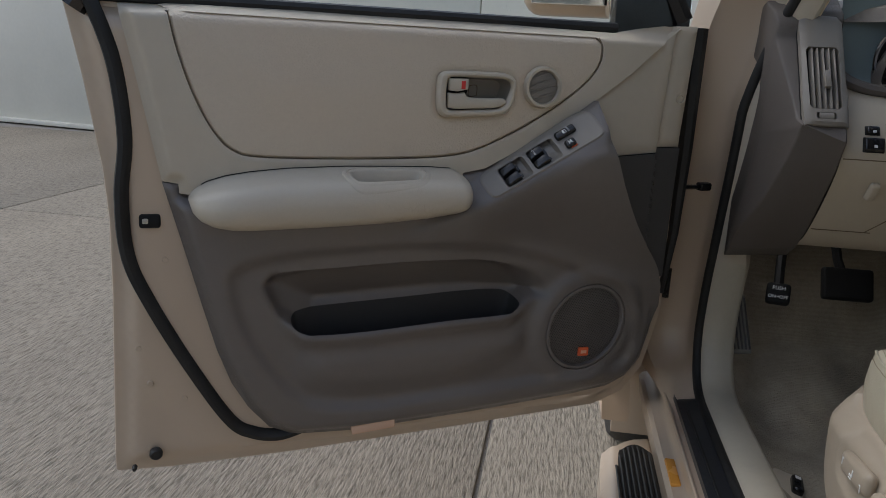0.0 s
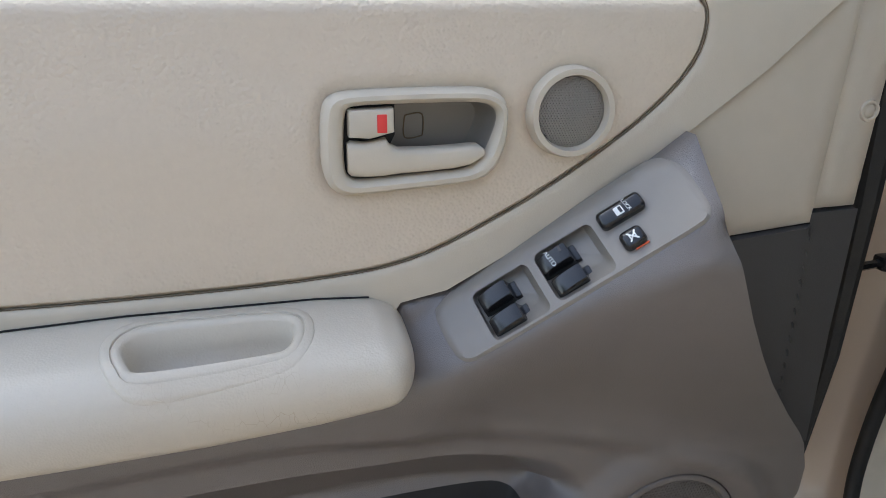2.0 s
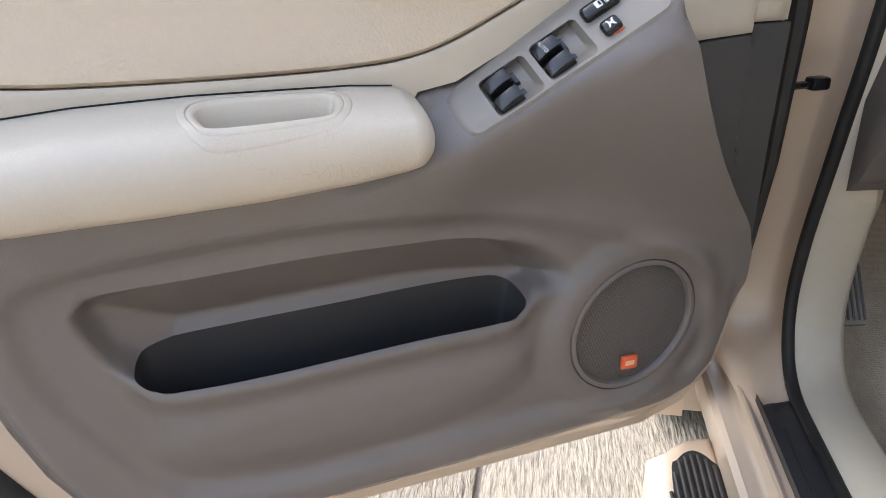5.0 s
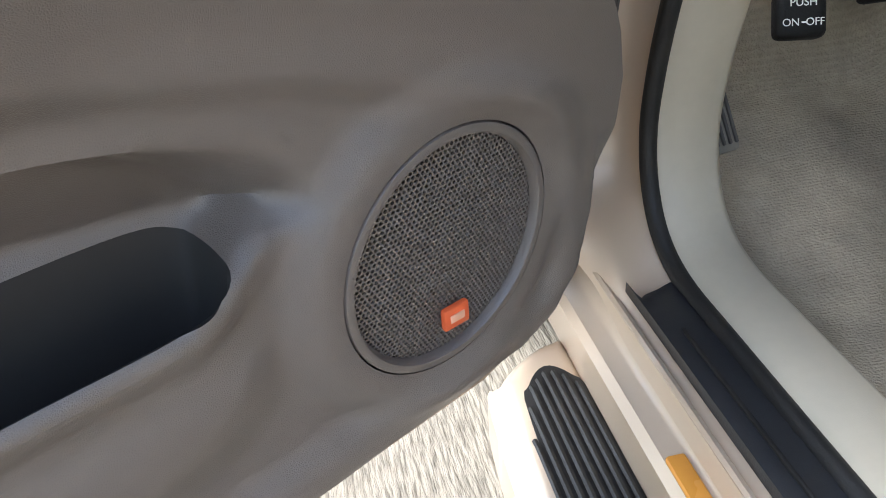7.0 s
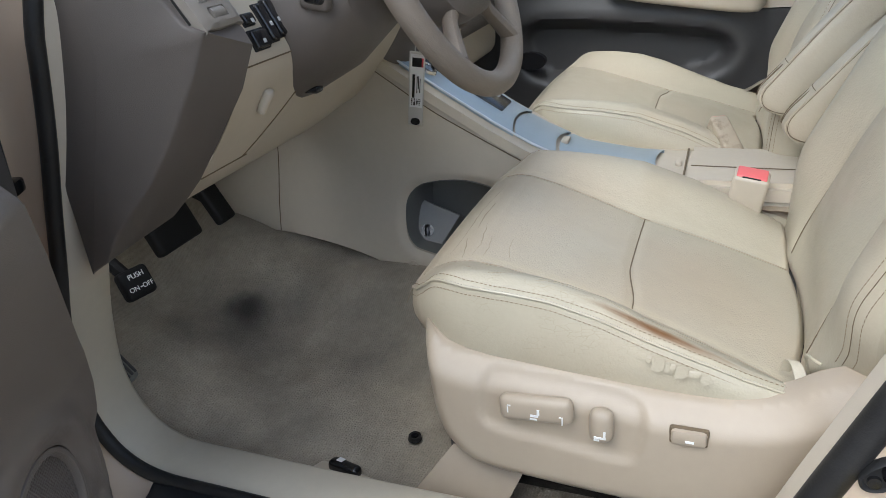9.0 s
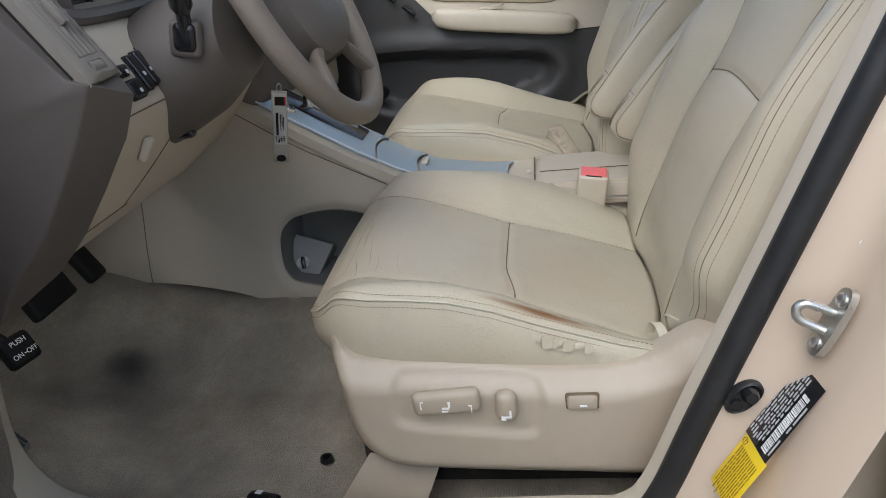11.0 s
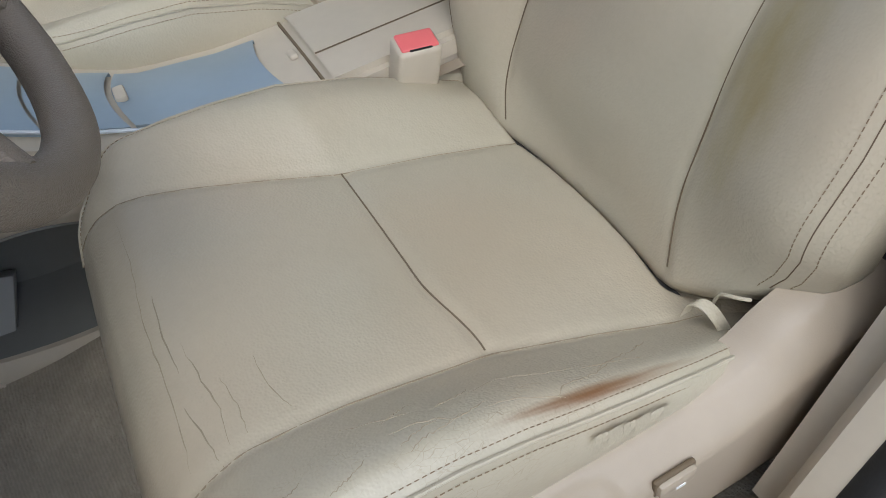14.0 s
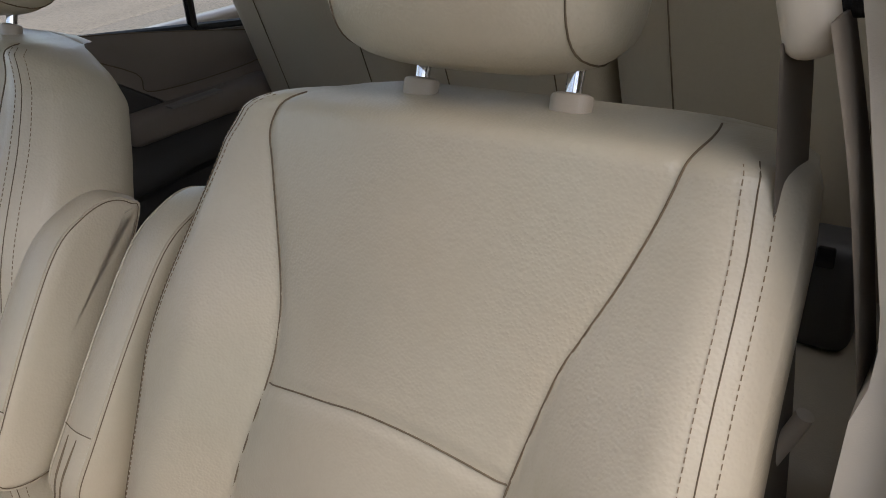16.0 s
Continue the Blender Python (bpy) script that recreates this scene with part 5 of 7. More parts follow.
def back_pt(x, s, w, flip=1):
    low = 0.062 * float(S01(0.12, 0.25, -x)) * float(1 - S01(-0.03, 0.17, s))
    p = B0 + BS * (s + low) + BN * w
    return (x * flip, p.y, p.z)


HWO = ([-0.045, -0.030, 0.0, 0.035, 0.08, 0.20, 0.30, 0.42, 0.50, 0.545, 0.562, 0.574, 0.582, 0.586], [0.17, 0.215, 0.248, 0.262, 0.270, 0.274, 0.269, 0.264, 0.262, 0.259, 0.250, 0.226, 0.17, 0.10])
HW = ([-0.045, -0.035, -0.01, 0.03, 0.10, 0.30, 0.373, 0.448, 0.509, 0.540, 0.560, 0.574, 0.581], [0.19, 0.240, 0.275, 0.297, 0.304, 0.281, 0.267, 0.251, 0.234, 0.214, 0.183, 0.140, 0.08])
L_SEAM = spl([(0.150, 0.004), (0.168, 0.045), (0.171, 0.10), (0.160, 0.182), (0.130, 0.300), (0.124, 0.347), (0.128, 0.396), (0.152, 0.489), (0.160, 0.525), (0.143, 0.558)], 8)
R_SEAM = spl([(-0.135, 0.006), (-0.116, 0.07), (-0.112, 0.135), (-0.113, 0.25), (-0.118, 0.309), (-0.137, 0.393), (-0.152, 0.430), (-0.169, 0.468), (-0.184, 0.508), (-0.193, 0.540), (-0.196, 0.560), (-0.188, 0.574)], 8)
X_SEAM = spl([(0.128, 0.305), (0.110, 0.3085), (0.080, 0.3135), (0.048, 0.318), (0.015, 0.3225), (-0.015, 0.3235), (-0.045, 0.3225), (-0.073, 0.3195), (-0.100, 0.3155), (-0.117, 0.3125)], 8)
lx = lambda s: np.interp(s, L_SEAM[:, 1], L_SEAM[:, 0])
rx = lambda s: np.interp(s, R_SEAM[:, 1], R_SEAM[:, 0])


def back_w(x, s):
    x, s = np.asarray(x, float), np.asarray(s, float)
    hw = np.where(x < 0, np.interp(s, *HWO), np.interp(s, *HW))
    bol = np.where(x < 0, 0.036, 0.046) * (1 - 0.75 * S01(0.30, 0.52, s)) * S01(-0.03, 0.15, s)
    t = np.where(x > 0, (x - lx(s)) / 0.080, (rx(s) - x) / 0.105).clip(0, 1)
    up = 0.4 * S01(0, 1, t) + 0.6 * np.sin(t * math.pi / 2)
    w = bol * up
    mid = np.sin(np.clip((x - rx(s)) / (lx(s) - rx(s)), 0, 1) * math.pi)
    w = w + 0.010 * mid - 0.026 * mid ** 0.7 * (1 - S01(-0.01, 0.12, s))
    w = w + 0.017 * np.exp(-((s - 0.22) / 0.09) ** 2) * np.cos(np.clip(x / 0.25, -1, 1) * 1.5) ** 2
    w = w - 0.003 * np.exp(-((x - lx(s)) / 0.006) ** 2) - 0.003 * np.exp(-((x - rx(s)) / 0.006) ** 2)
    xc = np.interp(x, X_SEAM[::-1, 0], X_SEAM[::-1, 1])
    w = w - 0.003 * np.exp(-((s - xc) / 0.006) ** 2) * (x > rx(s)) * (x < lx(s))
    edge = np.abs(x) / np.maximum(hw, 0.01)
    w = w - 0.030 * np.clip((edge - 0.80) / 0.20, 0, 1) ** 2.2
    return w - 0.09 * S01(0.535, 0.582, s) ** 2 - 0.07 * S01(0.0, -0.045, s) ** 2


def meeting():
    """Where the backrest's face comes down on the cushion, across the seat."""
    out = []
    for x in np.linspace(-0.25, 0.25, 51):
        ss = np.linspace(-0.04, 0.16, 101)
        p = np.array([back_pt(x, s, float(w)) for s, w in zip(ss, back_w(np.full(101, x), ss))])
        over = p[:, 2] > cushion_body_z(np.full(101, x), p[:, 1])
        out.append((x, p[int(np.argmax(over)), 1]))
    return np.array(out)


MEET = meeting()


def cushion_z(x, y):
    line = np.interp(x, MEET[:, 0], MEET[:, 1])
    return cushion_body_z(x, y) - 0.030 * S01(line + 0.009, line - 0.010, y)


def backrest(flip):
    rings = []
    ss = np.concatenate([-0.045 + 0.045 * (1 - np.cos(np.linspace(0.1, math.pi / 2, 10))), np.linspace(0.006, 0.49, 90), 0.49 + 0.09 * np.sin(np.linspace(0.06, math.pi / 2, 22))])
    for s in ss:
        hw, ho = float(np.interp(s, *HW)), float(np.interp(s, *HWO))
        xs = (hw - ho) / 2 + (hw + ho) / 2 * np.sin(np.linspace(-1.5, 1.5, 116)) / math.sin(1.5)
        ws = back_w(xs, np.full(len(xs), s))
        top = [back_pt(x, s, w, flip) for x, w in zip(xs, ws)]
        wb = -0.115 + 0.03 * S01(0.5, 0.58, s)
        eo, ei = float(ws[0]), float(ws[-1])
        right = [back_pt(hw * k, s, ei + (wb - ei) * q, flip) for k, q in ((1.015, 0.12), (1.03, 0.35), (1.02, 0.7), (0.97, 0.92), (0.88, 1.0))]
        left = [back_pt(-ho * k, s, eo + (wb - eo) * q, flip) for k, q in ((0.70, 1.0), (0.84, 0.92), (0.95, 0.7), (1.005, 0.35), (1.008, 0.12))]
        rings.append(top + right + left)
    return loft(rings)


def dashes(path, ln=0.0034, gap=0.0022, r=0.00045):
    """A row of stitches along a path."""
    p = [Vector(q) for q in path]
    out = []
    total = [0.0]
    for a, b in zip(p, p[1:]):
        total.append(total[-1] + (b - a).length)
    t = 0.0
    xs = np.array([tuple(q) for q in p])

    def at(d):
        return tuple(np.interp(d, total, xs[:, k]) for k in range(3))
    while t + ln < total[-1]:
        out.append(tube([at(t), at(t + ln * 0.5), at(t + ln)], r, 4))
        t += ln + gap
    return join(*out)


def seat(name, label, flip, m, power):
    st = thing(name, label, "car seat", m, "front seats")
    hide = WORN if power else LEATHER
    cu = part("seat_cushion", cushion(flip), hide, st, "beige leather cushion, cracked and worn at the bolster" if power else "beige leather cushion", 70)
    eps = 0.0008
    for k, tab in (("o", OUT_SEAM), ("i", IN_SEAM)):
        ys = np.linspace(-0.76, -0.275, 60)
        xs = np.interp(ys, *tab)
        part("seam", tube([(x * flip, y, z + eps) for x, y, z in zip(xs, ys, cushion_z(xs, ys))], 0.0006, 5), SEAM_SOFT, cu)
    xs = np.linspace(-0.146, 0.125, 40)
    ys = -0.545 - 0.014 * S01(-0.05, -0.14, xs)
    part("seam", tube([(x * flip, y, z + eps) for x, y, z in zip(xs, ys, cushion_z(xs, ys))], 0.0009, 5), SEAM, cu)
    for sx in (-1, 1):
        ys = np.concatenate([np.linspace(-0.76, -0.350, 60), np.linspace(-0.346, -0.276, 16)])
        hx = half_width(ys)
        base = [(sx * h, y, float(cushion_z(sx * h, y))) for h, y in zip(hx, ys)]
        part("piping", tube([(p[0] * flip * 1.003, p[1], p[2] + 0.0004) for p in base], 0.0019, 6), hide, cu)
        for off, dz in ((0.0070, 0), (-0.004, -0.0085)):
            path = [(sx * (h - off) * flip, y, float(cushion_z(sx * (h - max(off, 0)), y)) + dz + 0.0006) for h, y in zip(hx, ys)]
            part("stitching", dashes(path), THREAD, cu)
    if power:
        # creases across the cushion's front and along the outer bolster
        rng = random.Random(7)
        folds = [[(0.152, -0.327), (0.076, -0.329), (0.003, -0.325), (-0.063, -0.326), (-0.119, -0.326), (-0.153, -0.323)], [(-0.041, -0.346), (-0.086, -0.352), (-0.117, -0.357), (-0.148, -0.354)], [(-0.103, -0.334), (-0.134, -0.341), (-0.162, -0.345)], [(-0.082, -0.393), (-0.113, -0.394), (-0.139, -0.403)], [(0.02, -0.338), (-0.03, -0.336), (-0.07, -0.339)], [(-0.09, -0.364), (-0.12, -0.369), (-0.145, -0.368)],
                 [(-0.2, -0.517), (-0.195, -0.544), (-0.205, -0.577), (-0.209, -0.615)], [(-0.235, -0.572), (-0.226, -0.583), (-0.225, -0.604)], [(-0.222, -0.518), (-0.226, -0.544), (-0.236, -0.576)], [(-0.18, -0.419), (-0.19, -0.451), (-0.197, -0.475)], [(-0.212, -0.60), (-0.215, -0.635), (-0.222, -0.66)], [(-0.21, -0.45), (-0.214, -0.48), (-0.224, -0.50)]]
        for k in range(10):
            x0, y0, ln = rng.uniform(-0.235, -0.185), rng.uniform(-0.66, -0.36), rng.uniform(0.02, 0.05)
            folds.append([(x0 + 0.3 * ln * t + rng.uniform(-0.002, 0.002), y0 - ln * t) for t in (0, 0.33, 0.66, 1)])
        for fold in folds:
            pts = [(x + rng.uniform(-0.0012, 0.0012), y + rng.uniform(-0.0008, 0.0008)) for x, y in spl(fold, 5)]
            n_ = len(pts)
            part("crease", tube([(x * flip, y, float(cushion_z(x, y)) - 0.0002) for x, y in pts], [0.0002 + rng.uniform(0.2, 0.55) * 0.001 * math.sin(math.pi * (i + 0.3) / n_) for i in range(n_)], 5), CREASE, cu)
        # torn strip on the side below the piping: curled shreds with the pale backing bare
        rng = random.Random(4)
        y = -0.583
        while y > -0.655:
            w = rng.uniform(0.003, 0.014)
            t = (-0.583 - y) / 0.072
            z1 = 0.687 - 0.022 * t
            z0 = z1 - rng.uniform(0.006, 0.020) * (1 - 0.5 * t)
            x = -0.2640
            part("torn_leather", loft([[(x + 0.0005, y, z1), (x - 0.0005, y, z0 + 0.006), (x - 0.0012, y + 0.001, z0)], [(x + 0.0005, y - w * 0.5, z1 + 0.001), (x - 0.0008, y - w * 0.5, z0 + 0.004), (x - 0.0017, y - w * 0.45, z0 - 0.002)], [(x + 0.0005, y - w, z1), (x - 0.0005, y - w, z0 + 0.005), (x - 0.0011, y - w * 0.9, z0 + 0.001)]], caps=False, closed=False), hide, cu)
            y -= w + rng.uniform(0.0, 0.0012)
    ba = part("backrest", backrest(flip), hide, st, "beige leather backrest with sewn panels", 70)
    for line in (L_SEAM, R_SEAM, X_SEAM):
        ws = back_w(line[:, 0], line[:, 1])
        part("seam", tube([back_pt(x, s, w + 0.0011, flip) for (x, s), w in zip(line, ws)], 0.0008, 5), SEAM, ba)
    for sx in (-1, 1):
        ss = np.linspace(0.01, 0.553, 70)
        hw = np.interp(ss, *(HW if sx > 0 else HWO))
        for off, in_front in ((0.0315, True), (0.014, True), (0.0235, False)):
            x = sx * (hw - off)
            ws = back_w(x, ss)
            pth = [back_pt(a, s, w + (0.0006 if in_front else 0.0003), flip) for a, s, w in zip(x, ss, ws)]
            part("stitching" if in_front else "seam", dashes(pth) if in_front else tube(pth, 0.0005, 5), THREAD if in_front else SEAM, ba)
    if power:
        part("hem", tube(spl([(-0.196, -0.757, 0.640), (-0.203, -0.752, 0.662), (-0.211, -0.749, 0.677), (-0.222, -0.754, 0.680), (-0.228, -0.762, 0.678)], 5), 0.0018, 6), hide, ba, "turned leather hem")
        tab_line = spl([(-0.190, -0.733, 0.640), (-0.193, -0.737, 0.656), (-0.202, -0.743, 0.656), (-0.213, -0.748, 0.645), (-0.224, -0.751, 0.630)], 4)
        part("pull_tab", loft([[(x, y + dy, z + dz) for dy, dz in ((-0.006, 0.0008), (0.006, 0.0008), (0.006, -0.0008), (-0.006, -0.0008))] for x, y, z in tab_line]), hide, cu, "small leather loop")
    # headrest
    rings = []
    for t in np.linspace(-1, 1, 30):
        k = max(0.0, 1 - abs(t) ** 3.2) ** (1 / 3.2)
        s0, sh_, w0, wh = 0.687, 0.098 * (0.35 + 0.65 * k), -0.045, 0.062 * (0.25 + 0.75 * k)
        rings.append([back_pt(t * 0.127 - 0.004, s0 + sh_ * math.copysign(abs(math.sin(a)) ** 0.65, math.sin(a)), w0 + wh * math.copysign(abs(math.cos(a)) ** 0.75, math.cos(a)) + 0.012 * (1 - t * t), flip) for a in np.linspace(0, 2 * math.pi, 40, endpoint=False)])
    hr = part("headrest", loft(rings), hide, st, "beige leather headrest on two chrome posts")
    for t in (-0.80, 0.80):
        k = (1 - abs(t) ** 3.2) ** (1 / 3.2)
        part("seam", tube([back_pt(t * 0.127 - 0.004, 0.687 + 0.0985 * (0.35 + 0.65 * k) * math.copysign(abs(math.sin(a)) ** 0.65, math.sin(a)), -0.045 + 0.0625 * (0.25 + 0.75 * k) * math.copysign(abs(math.cos(a)) ** 0.75, math.cos(a)) + 0.012 * (1 - t * t), flip) for a in np.linspace(0, 2 * math.pi, 40, endpoint=False)], 0.0008, 5, True), SEAM, hr)
    for x in (-0.089, 0.047):
        post = part("headrest_post", tube([back_pt(x, s, -0.056, flip) for s in (0.545, 0.60, 0.64)], 0.0062, 14), CHROME, hr, "chrome post")
        part("post_guide", loft([[back_pt(x + a * math.cos(t), s, -0.056 + b * math.sin(t), flip) for t in np.linspace(0, 2 * math.pi, 24, endpoint=False)] for s, a, b in ((0.550, 0.016, 0.011), (0.578, 0.0165, 0.011), (0.5805, 0.0155, 0.0105), (0.582, 0.012, 0.008))]), SHIELD, hr)
    # folded-up armrest on the inner side
    AO = np.array(spl([(0.422, -0.046), (0.440, -0.030), (0.442, -0.004), (0.424, 0.020), (0.385, 0.040), (0.300, 0.046), (0.200, 0.046), (0.150, 0.044), (0.126, 0.026), (0.124, -0.004), (0.140, -0.030), (0.180, -0.042), (0.300, -0.046)], 6, True))

    def arm_ring(x, off):
        pts = [(s if power else 0.124 + (s - 0.124) * 0.90, w) for s, w in offset(AO, off)]
        return [back_pt(x - (0 if power else 0.12 * (s - 0.15)), s, 0.018 - 0.29 * (s - 0.2) + w, flip) for s, w in pts]
    ax_ = 0.321 if power else 0.306
    rings = [arm_ring(ax_ + x, off) for x, off in ((-0.029, -0.020), (-0.0285, -0.008), (-0.0265, -0.0035), (-0.022, -0.0003), (-0.012, 0.0022), (0.0, 0.003), (0.012, 0.0022), (0.022, -0.0003), (0.0265, -0.0035), (0.0285, -0.008), (0.029, -0.020))]
    ar = part("armrest", loft(rings), LEATHER, st, "folded-up beige leather armrest")
    for x in (-0.0248, 0.0248):
        part("piping", tube(arm_ring(ax_ + x, -0.0012), 0.0014, 6, True), LEATHER, ar)
        part("seam", tube(arm_ring(ax_ + x * 1.10, -0.0035), 0.0006, 5, True), SEAM, ar)
    # sewn cross seam and pleats at the lower end
    low = [back_pt(ax_ + x, 0.205, 0.018 - 0.29 * 0.005 + 0.0495 - 0.9 * abs(x) ** 1.5, flip) for x in np.linspace(-0.0235, 0.0235, 10)]
    part("seam", tube(low, 0.0006, 5), SEAM, ar)
    for x in (-0.006, 0.009):
        pts = []
        for s in np.linspace(0.198, 0.135, 10):
            top = max(w for q, w in AO if abs(q - s) < 0.006)
            pts.append(back_pt(ax_ + x * (1 + (s - 0.2) * 6), s, 0.018 - 0.29 * (s - 0.2) + top + 0.0026, flip))
        part("pleat", tube(pts, [0.0004 + 0.0012 * math.sin(q) for q in np.linspace(0.2, 3.0, 10)], 5), SEAM, ar)
    part("armrest_pivot", rbox(back_pt(0.288, 0.20, -0.04, flip), (0.04, 0.05, 0.05), 0.012), CREAM, st)
    # side shield
    SH = spl([(-0.320, 0.690), (-0.313, 0.650), (-0.326, 0.570), (-0.352, 0.518), (-0.395, 0.490), (-0.479, 0.481), (-0.62, 0.475), (-0.75, 0.472), (-0.85, 0.50), (-0.89, 0.55), (-0.90, 0.62), (-0.875, 0.68), (-0.835, 0.692), (-0.795, 0.686), (-0.763, 0.674), (-0.738, 0.657), (-0.712, 0.646), (-0.68, 0.640), (-0.634, 0.638), (-0.58, 0.640), (-0.474, 0.649), (-0.365, 0.661), (-0.337, 0.676)], 5, True)
    RC = spl([(-0.402, 0.615), (-0.408, 0.638), (-0.425, 0.645), (-0.5036, 0.640), (-0.575, 0.632), (-0.592, 0.618), (-0.590, 0.580), (-0.573, 0.557), (-0.49, 0.565), (-0.420, 0.573), (-0.403, 0.588)], 5, True)

    def sh_h(P):
        h = 0.262 + 0.030 * S01(0, 0.035, -sdist(SH, P)) ** 0.6 - 0.055 * (1 - S01(-0.300, -0.365, P[:, 0])) ** 2
        if power:
            h = h - 0.0065 * S01(-0.004, 0.006, -sdist(RC, P))
        return h
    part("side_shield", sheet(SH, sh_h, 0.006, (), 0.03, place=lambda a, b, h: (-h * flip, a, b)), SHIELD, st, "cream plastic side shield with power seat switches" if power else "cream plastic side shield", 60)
    ish = np.array([(-0.32, 0.66), (-0.36, 0.50), (-0.80, 0.48), (-0.84, 0.66)])
    part("inner_shield", sheet(ish, lambda P: 0.255, 0.04, (), 0.02, place=lambda a, b, h: (h * flip, a, b)), SHIELD, st)
    part("seat_frame", rbox((0, -0.55, 0.53), (0.46, 0.44, 0.16), 0.02), GREY_DARK, st)
    SK = spl([(-0.250, -0.100), (-0.246, -0.078), (-0.234, -0.052), (-0.205, -0.024), (-0.12, -0.005), (0.0, 0.0), (0.12, -0.005), (0.205, -0.024), (0.234, -0.052), (0.246, -0.078), (0.250, -0.100)], 6)
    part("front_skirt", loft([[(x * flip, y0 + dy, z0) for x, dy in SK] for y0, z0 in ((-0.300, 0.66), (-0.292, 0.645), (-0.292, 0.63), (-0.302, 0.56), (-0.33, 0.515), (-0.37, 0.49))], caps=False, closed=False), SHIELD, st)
    for sx in (-0.19, 0.19):
        part("seat_rail", rbox((sx, -0.63, 0.435), (0.045, 0.52, 0.04), 0.006), BLACK, st)
    if power:
        a1 = part("seat_switch", mv(rbox((0, 0, 0), (0.018, 0.086, 0.033), 0.009, 3), pose(-0.292 * flip, -0.4725, 0.6125, -5, 0, 0)), SHIELD, st, "cream power seat slider switch")
        for y, z, wy, wz in ((-0.472, 0.608, 0.009, 0.0028), (-0.4765, 0.6135, 0.0028, 0.008), (-0.471, 0.6035, 0.008, 0.0016), (-0.441, 0.6125, 0.0014, 0.010), (-0.4425, 0.6175, 0.004, 0.0014), (-0.504, 0.6065, 0.0014, 0.010), (-0.5025, 0.6115, 0.004, 0.0014)):
            part("icon_bar", rbox((-0.3012 * flip, y, z), (0.0012, wy, wz), 0), WHITE, a1)
        a2 = part("recline_switch", mv(rbox((0, 0, 0), (0.022, 0.027, 0.043), 0.011, 3), pose(-0.293 * flip, -0.5465, 0.605, 0, 0, 0)), SHIELD, st, "cream power recline switch")
        for y, z, wy, wz in ((-0.5465, 0.595, 0.013, 0.0025), (-0.5515, 0.600, 0.0025, 0.008), (-0.543, 0.5915, 0.006, 0.002)):
            part("icon_bar", rbox((-0.3040 * flip, y, z), (0.0012, wy, wz), 0), WHITE, a2)
        a3 = part("lumbar_switch", rbox((-0.293 * flip, -0.639, 0.6075), (0.010, 0.037, 0.019), 0.004, 2), SHIELD, st, "small cream lumbar switch")
        part("switch_gap", rbox((-0.2905 * flip, -0.639, 0.6075), (0.006, 0.041, 0.023), 0.004, 2), SEAM, a3)
        part("icon", rbox((-0.2985 * flip, -0.640, 0.605), (0.001, 0.009, 0.0025), 0), WHITE, a3)
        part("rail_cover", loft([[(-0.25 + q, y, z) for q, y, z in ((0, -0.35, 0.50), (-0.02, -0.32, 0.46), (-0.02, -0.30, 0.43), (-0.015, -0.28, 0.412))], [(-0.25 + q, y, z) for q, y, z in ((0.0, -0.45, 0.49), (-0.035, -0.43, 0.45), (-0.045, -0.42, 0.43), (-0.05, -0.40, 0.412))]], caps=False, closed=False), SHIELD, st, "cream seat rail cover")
    return st


seat("driver_seat", "beige leather driver's seat with worn outer bolster and power switches", 1, pose(-0.355, 0, 0), True)
seat("passenger_seat", "beige leather front passenger seat", -1, pose(0.350, 0.038, 0.026), False)

# ---- floor ----
def carpet_z(x, y):
    z = 0.402 + 0.088 * S01(-0.34, -0.12, x) + 0.03 * S01(-0.58, -0.67, x)
    z = z + 0.095 * S01(0.02, 0.36, y) ** 1.1 + 0.25 * S01(0.33, 0.46, y)
    z = z + 0.004 * np.sin(x * 23 + y * 9) * np.sin(y * 17)
    return z


CP = np.array([(-0.675, 0.44), (-0.675, -0.9), (-0.06, -0.9), (-0.06, 0.44)])
heel_stain(CARPET, (-0.295, 0.184, 0.452), 0.045, (0.02, 0.019, 0.02), 0.8)
heel_stain(CARPET, (-0.34, 0.16, 0.44), 0.14, (0.06, 0.057, 0.055), 0.55)
solo("carpet", sheet(CP, lambda P: carpet_z(P[:, 0], P[:, 1]), 0.018, (), 0.02, place=lambda a, b, h: (a, b, h)), CARPET, "worn grey-beige carpet with a dark heel stain", "carpet", "structure")
solo("rear_carpet", rbox((0, -1.75, 0.36), (1.32, 1.7, 0.06), 0.01), GREY_DARK, "dark carpet behind the front seats", "carpet", "structure")
solo("passenger_carpet", sheet(np.array([(0.06, 0.40), (0.06, -0.9), (0.68, -0.9), (0.68, 0.40)]), lambda P: carpet_z(-P[:, 0], P[:, 1]), 0.04, (), 0.02, place=lambda a, b, h: (a, b, h)), CARPET, "grey-beige carpet before the passenger seat", "carpet", "structure")
hole = solo("floor_clip", loft([ring_pts((-0.505, -0.246, 0.404), 0.011, 24, (0, 1)), ring_pts((-0.505, -0.246, 0.411), 0.0095, 24, (0, 1)), ring_pts((-0.505, -0.246, 0.4105), 0.006, 24, (0, 1)), ring_pts((-0.505, -0.246, 0.404), 0.005, 24, (0, 1))]), BLACK, "round black carpet clip in the carpet", "clip")
fl = solo("fuel_flap_lever", mv(rbox((0, 0, 0), (0.020, 0.052, 0.018), 0.007, 3), pose(-0.612, -0.183, 0.424, 0, 12, -12)), BLACK, "glossy black fuel flap lever on the floor", "lever")
part("icon", mv(rbox((-0.002, 0.006, 0.0122), (0.010, 0.010, 0.0008), 0.001), pose(-0.612, -0.183, 0.424, 0, 12, -12)), WHITE, fl)
